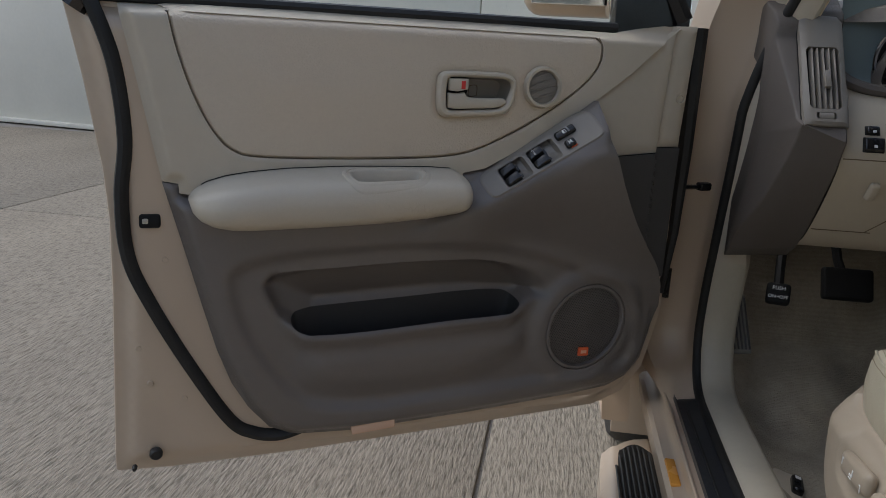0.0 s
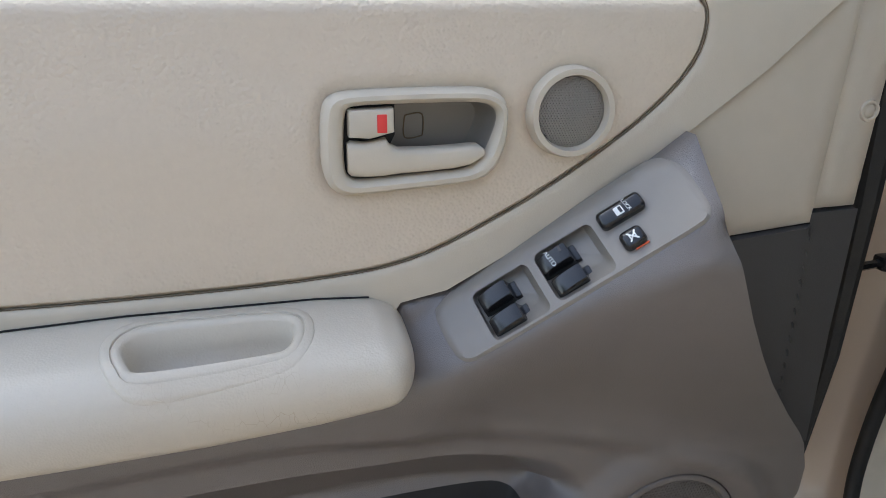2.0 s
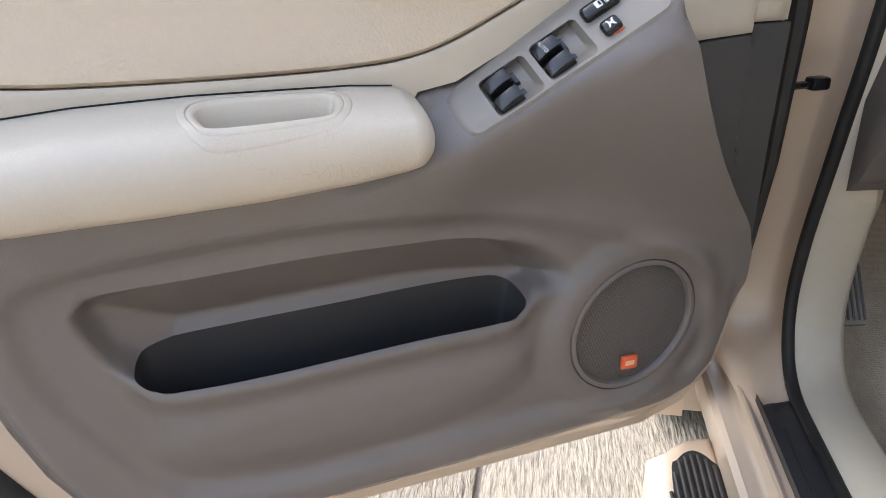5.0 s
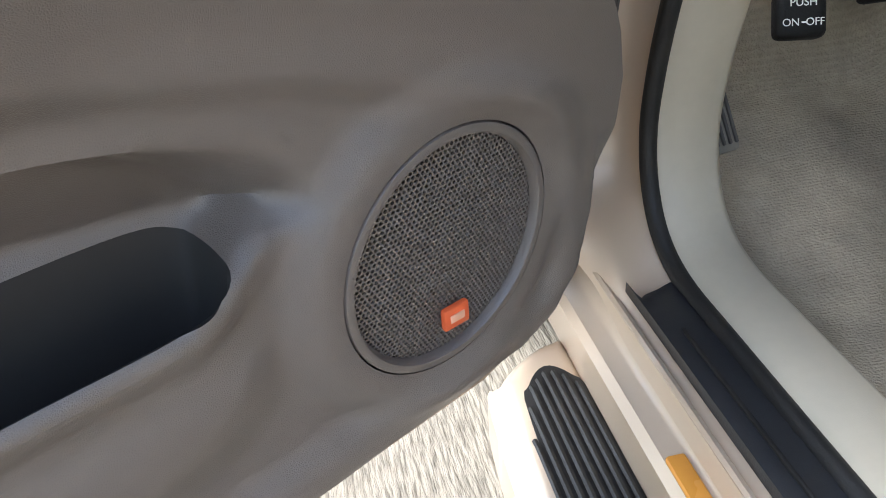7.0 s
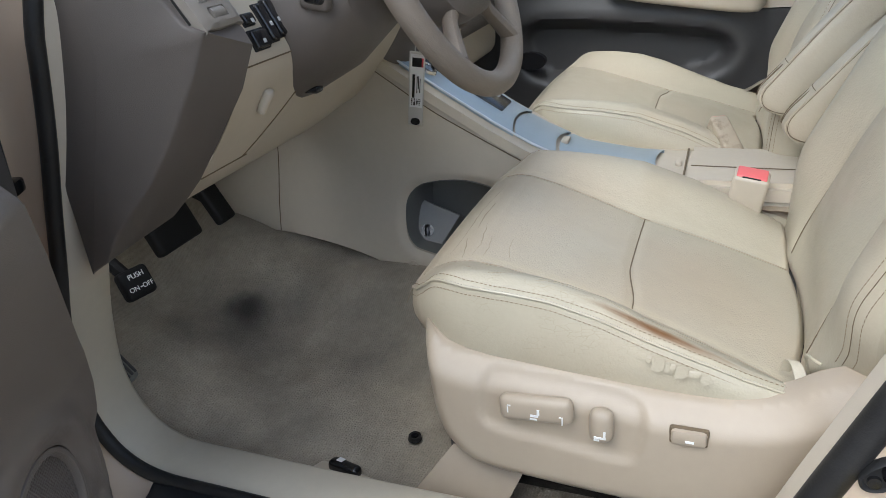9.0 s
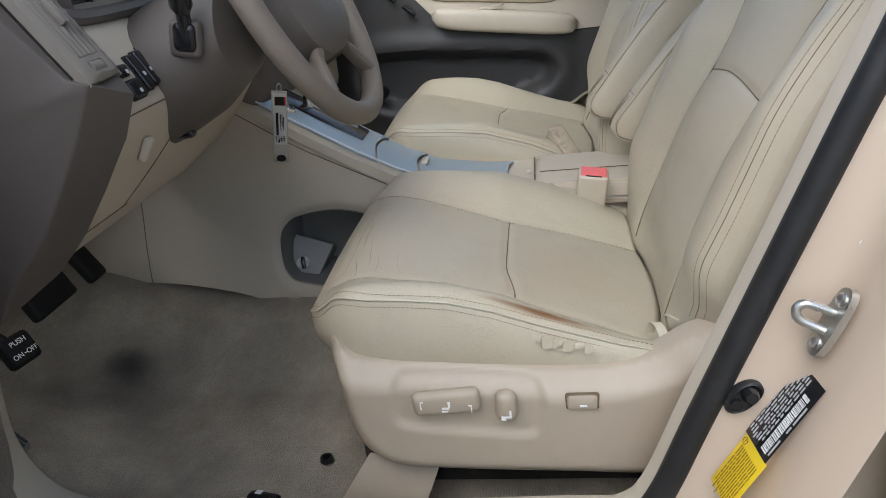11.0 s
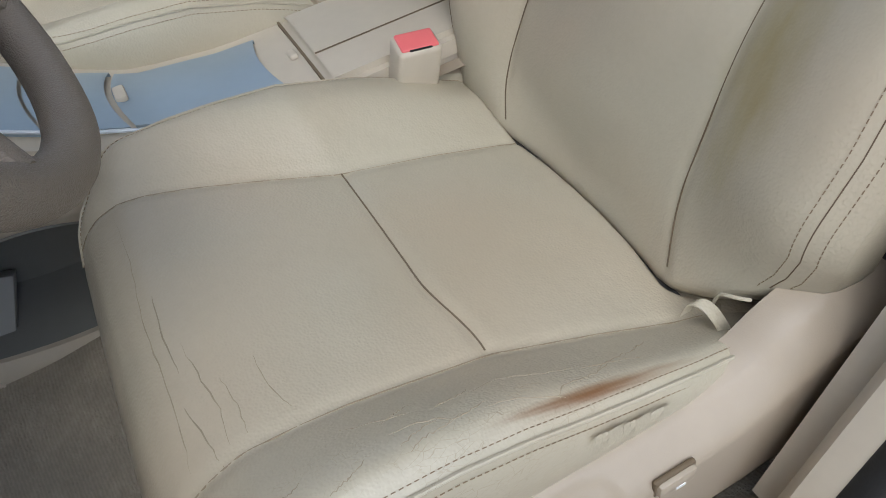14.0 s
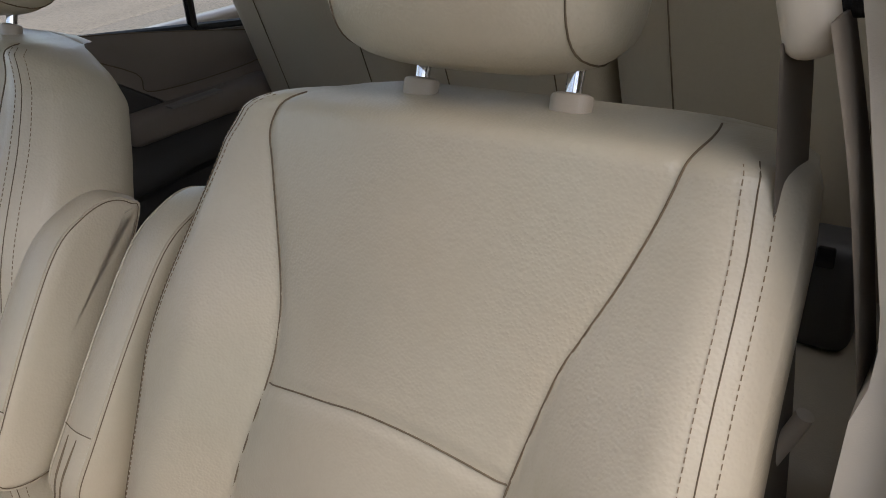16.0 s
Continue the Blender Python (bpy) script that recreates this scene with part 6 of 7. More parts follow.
part("cradle", mv(rbox((0.0, 0.0, -0.012), (0.05, 0.11, 0.02), 0.009, 3), pose(-0.625, -0.185, 0.424, 0, 14, -10)), CREAM, fl)
foot = thing("footrest", "grey ribbed carpeted footrest pad", "footrest", pose(-0.670, 0.156, 0.588, 55, 0, 10))
part("pad", rbox((0.010, 0.01, 0), (0.044, 0.13, 0.012), 0.005), surf("grey footrest", (0.20, 0.19, 0.165), 0.8, 0.15, 10, 0.4, 300), foot)
for i in range(5):
    part("rib", rbox((-0.006 + i * 0.008, 0.01, 0.008), (0.0035, 0.115, 0.004), 0.0015), GREY_DARK, foot)


def pedal(name, label, c, size, turn, text=False):
    p = thing(name, label, "pedal", pose(*c, *turn))
    pad_ = part("pad", rbox((0, 0, 0), (size[0], 0.022, size[1]), 0.007, 3), PEDAL, p, "black rubber pad")
    part("arm", tube([(0, 0.012, 0.01), (0.0, 0.05, 0.06), (0.0, 0.10, 0.22)], 0.010, 8), PEDAL, p)
    if text:
        m = Matrix.Rotation(radians(90), 4, "X")
        letters("PUSH", 0.0105, 0.0003, Matrix.Translation((0, -0.0115, 0.010)) @ m, WHITE, pad_)
        letters("ON  OFF", 0.0098, 0.0003, Matrix.Translation((0, -0.0115, -0.008)) @ m, WHITE, pad_)
        part("arrow", rbox((0.0003, -0.0115, -0.008), (0.004, 0.0006, 0.0014), 0), WHITE, pad_)
    return p


pedal("parking_brake_pedal", "black rubber parking brake pedal with white lettering", (-0.604, 0.118, 0.683), (0.046, 0.044), (-28, 0, -14), True)
pedal("brake_pedal", "black rubber brake pedal", (-0.457, 0.17, 0.702), (0.10, 0.068), (-25, 0, 0))
pedal("accelerator_pedal", "black rubber accelerator pedal", (-0.302, 0.205, 0.685), (0.042, 0.09), (-30, 0, 0))

# ---- centre console ----
cons = thing("center_console", "cream centre console with silver top trim", "console")
CSIDE = spl([(-0.95, 0.44), (-0.60, 0.45), (-0.30, 0.465), (-0.144, 0.470), (-0.067, 0.474), (0.025, 0.505), (0.12, 0.53), (0.208, 0.545), (0.34, 0.552), (0.40, 0.60), (0.40, 0.80), (0.28, 0.93), (0.10, 0.96), (-0.02, 0.915), (-0.10, 0.862), (-0.18, 0.812), (-0.26, 0.766), (-0.33, 0.728), (-0.40, 0.700), (-0.50, 0.685), (-0.60, 0.680), (-0.80, 0.680), (-0.95, 0.68)], 5, True)
CUB = spl([(-0.076, 0.560), (-0.079, 0.612), (-0.095, 0.642), (-0.125, 0.659), (-0.20, 0.668), (-0.27, 0.652), (-0.32, 0.62), (-0.33, 0.55), (-0.29, 0.503), (-0.20, 0.50), (-0.11, 0.516), (-0.086, 0.53)], 5, True)


def cons_h(P):
    e = -sdist(CSIDE, P)
    h = 0.092 + 0.014 * S01(0.70, 0.48, P[:, 1]) - 0.020 * (1 - S01(0, 0.025, e)) ** 2 * (P[:, 1] > 0.6)
    c = sdist(CUB, P)
    h = h - 0.008 * S01(0.016, 0.0, c)
    return h + 0.02 * S01(0.0, 0.3, P[:, 0])


sidep = part("console_side", sheet(CSIDE, cons_h, 0.009, [CUB], 0.02, place=lambda a, b, h: (-h, a, b)), CREAM, cons, "smooth cream console side", 50)
part("console_side", sheet(CSIDE, cons_h, 0.03, (), 0.02, place=lambda a, b, h: (h, a, b)), CREAM, cons)
part("panel_line", tube([(-float(cons_h(np.array([(y, z)]))[0]) - 0.0005, y, z) for y, z in spl([(0.02, 0.915), (-0.06, 0.86), (-0.15, 0.80), (-0.25, 0.746), (-0.34, 0.70)], 8)], 0.0009, 5), SEAM, sidep)
part("panel_line", tube([(-float(cons_h(np.array([(y, z)]))[0]) - 0.0005, y, z) for y, z in spl([(0.175, 0.79), (0.185, 0.70), (0.195, 0.62), (0.20, 0.545)], 8)], 0.0009, 5), SEAM, sidep)
cc = CUB.mean(0)
rings = [[(x, *(cc + (q - cc) * k)) for q in CUB] for x, k in ((-0.090, 1.0), (-0.075, 0.985), (0.02, 0.93), (0.03, 0.90))]
cub = part("cubby", loft(rings, "end"), surf("grey cubby plastic", (0.20, 0.20, 0.185), 0.5, 0.06), sidep, "grey moulded storage cubby")
LEDGE = [Vector(p) for p in ((-0.020, -0.0901, 0.5804), (-0.060, -0.0539, 0.5383), (-0.060, -0.1166, 0.5051), (-0.020, -0.148, 0.5596))]
lc = sum(LEDGE, Vector()) / 4
ln = (LEDGE[2] - LEDGE[0]).cross(LEDGE[3] - LEDGE[1]).normalized()
ln = ln if ln.z > 0 else -ln
part("cubby_ledge", loft([[tuple(lc + (p - lc) * k - ln * d) for p in LEDGE] for k, d in ((1.27, 0.0), (1.34, 0.003), (1.38, 0.02), (1.38, 0.06))]), surf("pale grey plastic", (0.27, 0.265, 0.245), 0.45, 0.05), cub, "pale grey sloping ledge")
sc = Vector((-0.0455, -0.1003, 0.538))
part("power_socket", join(tube([tuple(sc - ln * 0.004), tuple(sc + ln * 0.004)], 0.0135, 18), mv(rbox((0, 0, 0.006), (0.009, 0.024, 0.005), 0.002), Matrix.Translation(sc) @ ln.to_track_quat("Z", "Y").to_matrix().to_4x4())), BLACK, cub, "black power socket cap")
part("screw_cap", loft([[(x, -0.091 + r * math.cos(a), 0.488 + r * math.sin(a)) for a in np.linspace(0, 6.283, 20, endpoint=False)] for x, r in ((-0.100, 0.0105), (-0.1085, 0.0105), (-0.1095, 0.008), (-0.107, 0.0065), (-0.1085, 0.005))]), CREAM, sidep)
TOPY = [0.06, -0.02, -0.10, -0.18, -0.26, -0.33, -0.40, -0.50, -0.60, -0.80, -0.95]
TOPZ = [0.955, 0.922, 0.870, 0.820, 0.772, 0.735, 0.706, 0.692, 0.689, 0.690, 0.690]
ztop = lambda y: float(np.interp(-y, [-v for v in TOPY], TOPZ))


def top_band(y0, y1, x0, x1, lift, n=14, crown=0.004, bow=0.0):
    rows = []
    for q in np.linspace(y0, y1, n):
        rows.append([(x, (y := q + bow * (1 - ((x - (x0 + x1) / 2) / (x1 - x0) * 2) ** 2)), ztop(y) + lift + crown * math.cos((x - (x0 + x1) / 2) / (x1 - x0) * math.pi) - (0.02 if i in (0, 12) else 0)) for i, x in enumerate([x0, *np.linspace(x0 + 0.0005, x1 - 0.0005, 11), x1])])
    return loft(rows, caps=False, closed=False)


part("console_top", top_band(0.06, -0.95, -0.098, 0.098, -0.004, 30), CREAM, cons)
part("shift_surround", top_band(-0.04, -0.294, -0.072, 0.072, 0.006, bow=0.012), SILVER, cons, "silver shifter surround")
part("cup_lid", top_band(-0.297, -0.372, -0.066, 0.066, 0.004, bow=0.012), SILVER, cons, "silver front lid")
lid = part("cup_lid", top_band(-0.377, -0.548, -0.062, 0.062, 0.004, bow=0.010), SILVER, cons, "silver cup holder lid")
part("lid_catch", rbox((0.0, -0.375, ztop(-0.375) + 0.010), (0.03, 0.014, 0.008), 0.003), CREAM, lid)
part("trim_line", tube([(-0.0735, y, ztop(y) + 0.0050) for y in np.linspace(-0.05, -0.555, 30)], 0.0022, 6), surf("bright satin edge", (0.62, 0.66, 0.70), 0.35, 0.02), cons, "bright satin edge strip")
part("armrest_lid", top_band(-0.60, -0.93, -0.088, 0.088, 0.005), CREAM, cons, "cream console lid")
part("lid_gap", rbox((0, -0.590, ztop(-0.59) - 0.001), (0.17, 0.003, 0.008), 0), SEAM, cons)
part("lid_gap", tube([(-0.03, y, ztop(y) + 0.0095) for y in np.linspace(-0.60, -0.93, 10)], 0.001, 5), SEAM, cons)
part("lid_button", rbox((-0.004, -0.578, ztop(-0.578) + 0.003), (0.018, 0.012, 0.008), 0.004, 3), CREAM, cons)
gate = part("shift_gate", rbox((0.016, -0.178, ztop(-0.178) + 0.0095), (0.070, 0.190, 0.010), 0.004, 2, Matrix.Rotation(radians(32), 4, "X")), BLACK, cons, "black shifter gate")
part("gate_window", rbox((0.032, -0.190, ztop(-0.190) + 0.0150), (0.014, 0.120, 0.002), 0.001, 2, Matrix.Rotation(radians(32), 4, "X")), surf("grey gate print", (0.25, 0.25, 0.25), 0.3), gate)
part("shift_lever", tube([(0.02, -0.15, 0.85), (0.02, -0.165, 0.93)], 0.010, 12), CHROME, cons)
part("shift_knob", rbox((0.02, -0.168, 0.965), (0.045, 0.05, 0.075), 0.018, 4), BROWN_DASH, cons, "taupe shift knob")
part("button_ring", loft([[(-0.038 + r * math.cos(a), -0.125 + r * 0.85 * math.sin(a), ztop(-0.125) + h + r * 0.53 * math.sin(a)) for a in np.linspace(0, 6.283, 20, endpoint=False)] for r, h in ((0.019, 0.009), (0.019, 0.015), (0.015, 0.016), (0.014, 0.010))]), CHROME, cons)
part("button_face", loft([[(-0.038 + r * math.cos(a), -0.125 + r * 0.85 * math.sin(a), ztop(-0.125) + h + r * 0.53 * math.sin(a)) for a in np.linspace(0, 6.283, 20, endpoint=False)] for r, h in ((0.0145, 0.009), (0.0145, 0.013))]), BLACK, cons)


def buckle(name, label, c, turn, worn):
    b = thing(name, label, "seat belt buckle", pose(*c, *turn))
    part("housing", rbox((0, 0, -0.032), (0.054, 0.036, 0.098), 0.006, 3), CREAM if not worn else surf("grimy cream plastic", (0.40, 0.33, 0.24), 0.5, 0.1, 30, dirt=(0.13, 0.09, 0.05), dirt_size=40, dirt_amount=0.8), b)
    part("release_button", rbox((0, -0.001, 0.0162), (0.046, 0.029, 0.006), 0.0025, 3), PINK, b, "faded red release button")
    part("slot", rbox((0.0, 0.0125, 0.0162), (0.028, 0.004, 0.004), 0.001), PIT, b)
    part("stalk", rbox((0, 0, -0.085), (0.03, 0.012, 0.06), 0.004), BLACK, b)


buckle("seat_belt_buckle", "cream seat belt buckle with faded red button beside the driver's seat", (-0.122, -0.694, 0.706), (-14, -8, 86), False)
buckle("seat_belt_buckle", "grimy cream seat belt buckle beside the passenger seat", (0.162, -0.638, 0.704), (0, 62, 26), True)

# ---- dashboard ----
dash = thing("dashboard", "taupe and cream dashboard with air vent and switches", "dashboard")
outer_ring = [(0.045, 1.225), (0.042, 1.0), (0.036, 0.775), (0.005, 0.795), (-0.019, 0.829), (-0.069, 0.887), (-0.099, 0.935), (-0.128, 0.987), (-0.155, 1.042), (-0.113, 1.110), (-0.079, 1.165), (-0.043, 1.222), (-0.01, 1.24)]
inner_ring = [(0.045, 1.225), (0.042, 1.0), (0.036, 0.785), (0.0, 0.805), (-0.025, 0.828), (-0.054, 0.857), (-0.100, 0.916), (-0.140, 0.970), (-0.163, 1.018), (-0.117, 1.110), (-0.082, 1.165), (-0.046, 1.222), (-0.01, 1.245)]


def even_ring(ring, per=5):
    r = np.array(ring, float)
    return np.array([a + (b - a) * t / per for a, b in zip(r, np.roll(r, -1, 0)) for t in range(per)])


def sunk(p):
    deep = np.where((p[:, 1] > 1.052) & (p[:, 0] < -0.06), 0.014, 0.0)
    return np.stack([p[:, 0] + deep * 0.9, p[:, 1] - deep * 0.42], 1)


eo, ei = sunk(even_ring(outer_ring)), sunk(even_ring(inner_ring))


def side_x(y):
    """The outer face: flush with the pillar in front, drawn in towards the rear edge."""
    return -0.739 + 0.047 * float(S01(0.0, -0.16, y))


part("end_pod", loft([[(side_x(y) + dx, y, z) for y, z in r] for dx, r in ((-0.001, offset(eo, -0.004)), (0.0, offset(eo, -0.0012)), (0.002, eo))] + [[(side_x(q[0]) * 0.5 - 0.626 * 0.5, *q) for q in eo * 0.5 + ei * 0.5]] + [[(x, y, z) for y, z in r] for x, r in ((-0.626, ei), (-0.623, offset(ei, -0.003)))]), BROWN_DASH, dash, "taupe dashboard end", 38)
VM = pose(-0.659, -0.0985, 1.134, -31.8, 0, 3)
# flush panel: x across, z along the slope; an opening for the vent and one for its wheel
VP = spl([(-0.033, -0.100), (-0.027, -0.1065), (0.027, -0.1065), (0.035, -0.100), (0.035, 0.0), (0.035, 0.092), (0.030, 0.099), (-0.028, 0.099), (-0.033, 0.092), (-0.033, 0.0)], 4, True)
VH = np.array([(-0.020, -0.080), (0.020, -0.080), (0.0245, -0.074), (0.0255, 0.028), (0.021, 0.034), (-0.022, 0.034), (-0.0265, 0.028), (-0.0245, -0.074)])
WH = np.array([(-0.014, -0.098), (0.014, -0.098), (0.016, -0.092), (0.014, -0.086), (-0.014, -0.086), (-0.016, -0.092)])
vent = part("air_vent", mv(sheet(VP, lambda P: 0.003 - 0.004 * (1 - S01(0, 0.004, -sdist(VP, P))), 0.008, [VH, WH], 0.014, place=lambda a, b, h: (a, -h, b)), VM), TAUPE_PLATE, dash, "satin taupe air vent with slats")
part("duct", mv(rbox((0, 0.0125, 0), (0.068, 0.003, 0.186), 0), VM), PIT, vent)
for i in range(5):
    part("slat", mv(rbox((-0.0175 + i * 0.0088, 0.002, -0.023), (0.0030, 0.010, 0.112), 0.0012, 1, Matrix.Rotation(0.35, 4, "Z")), VM), TAUPE_PLATE, vent)
part("vent_tab", mv(rbox((0.003, -0.006, -0.028), (0.010, 0.009, 0.030), 0.002, 2), VM), TAUPE_PLATE, vent)
part("vent_wheel", mv(tube([(-0.011, 0.004, -0.092), (0.011, 0.004, -0.092)], 0.0085, 20), VM), TAUPE_PLATE, vent)
# cream lower panel, drawn across to the console
prof = spl([(-0.02, 1.115), (-0.070, 1.10), (-0.106, 1.065), (-0.134, 1.018), (-0.139, 0.985), (-0.112, 0.935), (-0.062, 0.87), (-0.015, 0.825), (0.03, 0.808), (0.12, 0.80)], 6)
rows = []
for x in np.linspace(-0.621, -0.09, 24):
    k = S01(-0.30, -0.09, x)
    rows.append([(x, y + 0.02 * k, z) for y, z in prof])
lowp = part("lower_panel", loft(rows, caps=False, closed=False), CREAM, dash, "cream lower instrument panel")
for c0, c1 in (((-0.618, 0.99), (-0.40, 0.99)), ((-0.618, 0.855), (-0.52, 0.855))):
    pts = []
    for t in np.linspace(0, 1, 12):
        z = c0[1]
        y = float(np.interp(-z, [-q[1] for q in prof], [q[0] for q in prof]))
        pts.append((c0[0] + (c1[0] - c0[0]) * t, y - 0.0005, z))
    part("panel_line", tube(pts, 0.001, 5), SEAM, lowp)
part("fuse_lid_line", tube([(-0.53 + 0.10 * t, float(np.interp(-(0.855 + 0.12 * t), [-q[1] for q in prof], [q[0] for q in prof])) - 0.0005, 0.855 + 0.12 * t) for t in np.linspace(0, 1, 10)], 0.001, 5), SEAM, lowp)
part("hood_release", mv(rbox((0, -0.004, 0), (0.017, 0.012, 0.034), 0.005, 3), pose(-0.557, -0.116, 0.939, 30, 0, 8)), CREAM, dash, "cream pull tab")


def on_panel(x, z, out=0.0):
    """A frame on the sloping cream panel: x across, y inwards, z up the slope."""
    y = float(np.interp(-z, [-q[1] for q in prof], [q[0] for q in prof]))
    y2 = float(np.interp(-(z + 0.004), [-q[1] for q in prof], [q[0] for q in prof]))
    tilt = math.atan2(y2 - y, 0.004)
    return Matrix.Translation((x, y - out, z)) @ Matrix.Rotation(-tilt, 4, "X")


for i, (x, z, h, w) in enumerate(((-0.5760, 1.0360, 0.013, 0.0200), (-0.5740, 1.0140, 0.022, 0.0300), (-0.5460, 1.0280, 0.046, 0.0160), (-0.5260, 1.0300, 0.046, 0.0160), (-0.5060, 1.0330, 0.046, 0.0160))):
    m_ = on_panel(x, z)
    part("switch_gap", mv(rbox((0, 0.0, 0), (w + 0.003, 0.004, h + 0.003), 0.0018, 2), m_), PIT, dash)
    sw = part("dash_switch", mv(rbox((0, -0.003, 0), (w, 0.008, h), 0.0035, 3), m_), BLACK, dash, "black dashboard switch")
    part("icon", mv(rbox((0.001, -0.0072, -0.004), (0.0055, 0.0008, 0.005), 0.0006), m_), surf("grey icon print", (0.5, 0.5, 0.5), 0.5) if i == 0 else bpy.data.materials["grey icon print"], sw)
part("dimmer_tab", mv(rbox((0.005, -0.011, 0.004), (0.012, 0.010, 0.010), 0.003, 2), on_panel(-0.5060, 1.0360)), BLACK, dash, "black dimmer tab")
part("dash_top", loft([[(x, y + (0.075 * float(S01(-0.52, -0.60, x)) if y < 0 else 0.0), z + 0.01 * math.cos(x * 2)) for x in np.linspace(-0.70, 0.72, 36)] for y, z in ((0.34, 1.09), (0.20, 1.16), (0.05, 1.225), (-0.05, 1.235), (-0.085, 1.228), (-0.10, 1.205))], caps=False, closed=False), BROWN_DASH, dash)
part("dash_front", rbox((0.31, 0.05, 1.03), (0.80, 0.30, 0.36), 0.05, 4), BROWN_DASH, dash)
part("glove_box", rbox((0.38, 0.06, 0.84), (0.55, 0.24, 0.16), 0.04, 4), CREAM, dash)
part("cluster_hood", loft([[(-0.37 + 0.19 * math.cos(a), y, 1.115 + 0.135 * math.sin(a)) for a in np.linspace(-0.1, math.pi + 0.1, 24)] for y in (0.05, -0.03, -0.075, -0.08)], caps=False, closed=False), BROWN_DASH, dash)
part("cluster_face", rbox((-0.36, -0.02, 1.14), (0.36, 0.01, 0.18), 0.0), BLACK, dash)
for x, r in ((-0.50, 0.061), (-0.34, 0.061)):
    part("gauge_ring", tube(ring_pts((x, -0.042, 1.150), r, 40), 0.0035, 6, True), CHROME, dash, "chrome gauge ring")
part("cluster_surround", loft([[(x, y, z) for x in np.linspace(-0.620, -0.17, 14)] for y, z in ((-0.070, 1.096), (-0.045, 1.10), (-0.028, 1.13), (-0.022, 1.25))], caps=False, closed=False), surf("blue grey satin panel", (0.20, 0.25, 0.26), 0.3, 0.03), dash, "blue-grey instrument surround")
for x in (-0.50, -0.34):
    part("gauge_face", loft([ring_pts((x, -0.040, 1.150), 0.060, 32), ring_pts((x, -0.030, 1.150), 0.060, 32)]), BLACK, dash, "black round gauge face")
part("cluster_bezel", tube([(x, y, z) for x, y, z in spl([(-0.625, -0.060, 1.125), (-0.60, -0.075, 1.108), (-0.555, -0.082, 1.098), (-0.46, -0.085, 1.097), (-0.36, -0.09, 1.10), (-0.22, -0.10, 1.105), (-0.16, -0.09, 1.12)], 6)], 0.010, 8), BROWN_DASH, dash)
colu = part("column_cowl", loft([[(-0.408 + a_ * math.cos(t), y, zc + b_ * math.sin(t)) for t in np.linspace(0, 2 * math.pi, 28, endpoint=False)] for y, zc, a_, b_ in ((-0.225, 1.065, 0.085, 0.055), (-0.22, 1.062, 0.100, 0.070), (-0.17, 1.035, 0.115, 0.088), (-0.10, 1.005, 0.120, 0.095), (0.0, 0.965, 0.11, 0.09))]), BROWN_DASH, dash, "taupe steering column cowl")
part("tilt_lever", rbox((-0.44, -0.10, 0.925), (0.02, 0.06, 0.012), 0.005), BLACK, colu)
part("stalk_frame", mv(rbox((0, 0, 0), (0.020, 0.040, 0.046), 0.008, 3), pose(-0.519, -0.188, 1.060, 10, 0, 0)), BROWN_DASH, dash)
stk = part("light_stalk", join(mv(rbox((0, 0, 0), (0.018, 0.030, 0.036), 0.008, 3), pose(-0.524, -0.190, 1.062, 10, 0, 0)), tube([(-0.523, -0.192, 1.063), (-0.531, -0.196, 1.093)], 0.0085, 14), tube([(-0.530, -0.196, 1.090), (-0.532, -0.197, 1.098), (-0.536, -0.199, 1.120)], [0.0085, 0.0135, 0.0135], 16)), BLACK, dash, "black light stalk with a chrome tip")
part("stalk_tip", tube([(-0.536, -0.199, 1.119), (-0.5382, -0.1998, 1.128)], [0.0128, 0.009], 14), CHROME, stk)

# ---- steering wheel ----
whm = pose(-0.362, -0.285, 1.092, -24, 0, 0)
sw_ = thing("steering_wheel", "taupe leather four-spoke steering wheel", "steering wheel", whm)
WHL = surf("taupe wheel leather", (0.20, 0.165, 0.13), 0.5, 0.08, 8, 0.35, 500, kind="leather")
part("rim", tube([(0.187 * math.cos(a), 0.0, 0.187 * math.sin(a)) for a in np.linspace(0, 2 * math.pi, 72, endpoint=False)], 0.0165, 14, True), WHL, sw_, "leather wrapped rim")
hub = part("hub", loft([[(r * kx * math.copysign(abs(math.cos(t)) ** 0.75, math.cos(t)), y, -0.008 + r * math.copysign(abs(math.sin(t)) ** 0.8, math.sin(t))) for t in np.linspace(0, 2 * math.pi, 32, endpoint=False)] for r, y, kx in ((0.078, 0.05, 1.15), (0.092, 0.01, 1.15), (0.090, -0.012, 1.15), (0.074, -0.028, 1.15), (0.03, -0.034, 1.1))]), BROWN_DASH, sw_, "taupe airbag hub")
for a in (20, 160, 232, 308):
    c, s_ = math.cos(radians(a)), math.sin(radians(a))
    part("spoke", tube([(0.060 * c, -0.004, 0.060 * s_ - 0.008), (0.12 * c, 0.004, 0.12 * s_), (0.180 * c, 0.0, 0.180 * s_)], [0.024, 0.016, 0.020], 10, flat=0.6), WHL, sw_)
part("emblem", join(tube([(0.020 * math.cos(t), -0.036, 0.030 + 0.014 * math.sin(t)) for t in np.linspace(0, 6.283, 28, endpoint=False)], 0.0025, 6, True), tube([(0.008 * math.cos(t), -0.037, 0.031 + 0.012 * math.sin(t)) for t in np.linspace(0, 6.283, 20, endpoint=False)], 0.002, 6, True)), CHROME, sw_, "chrome oval emblem")
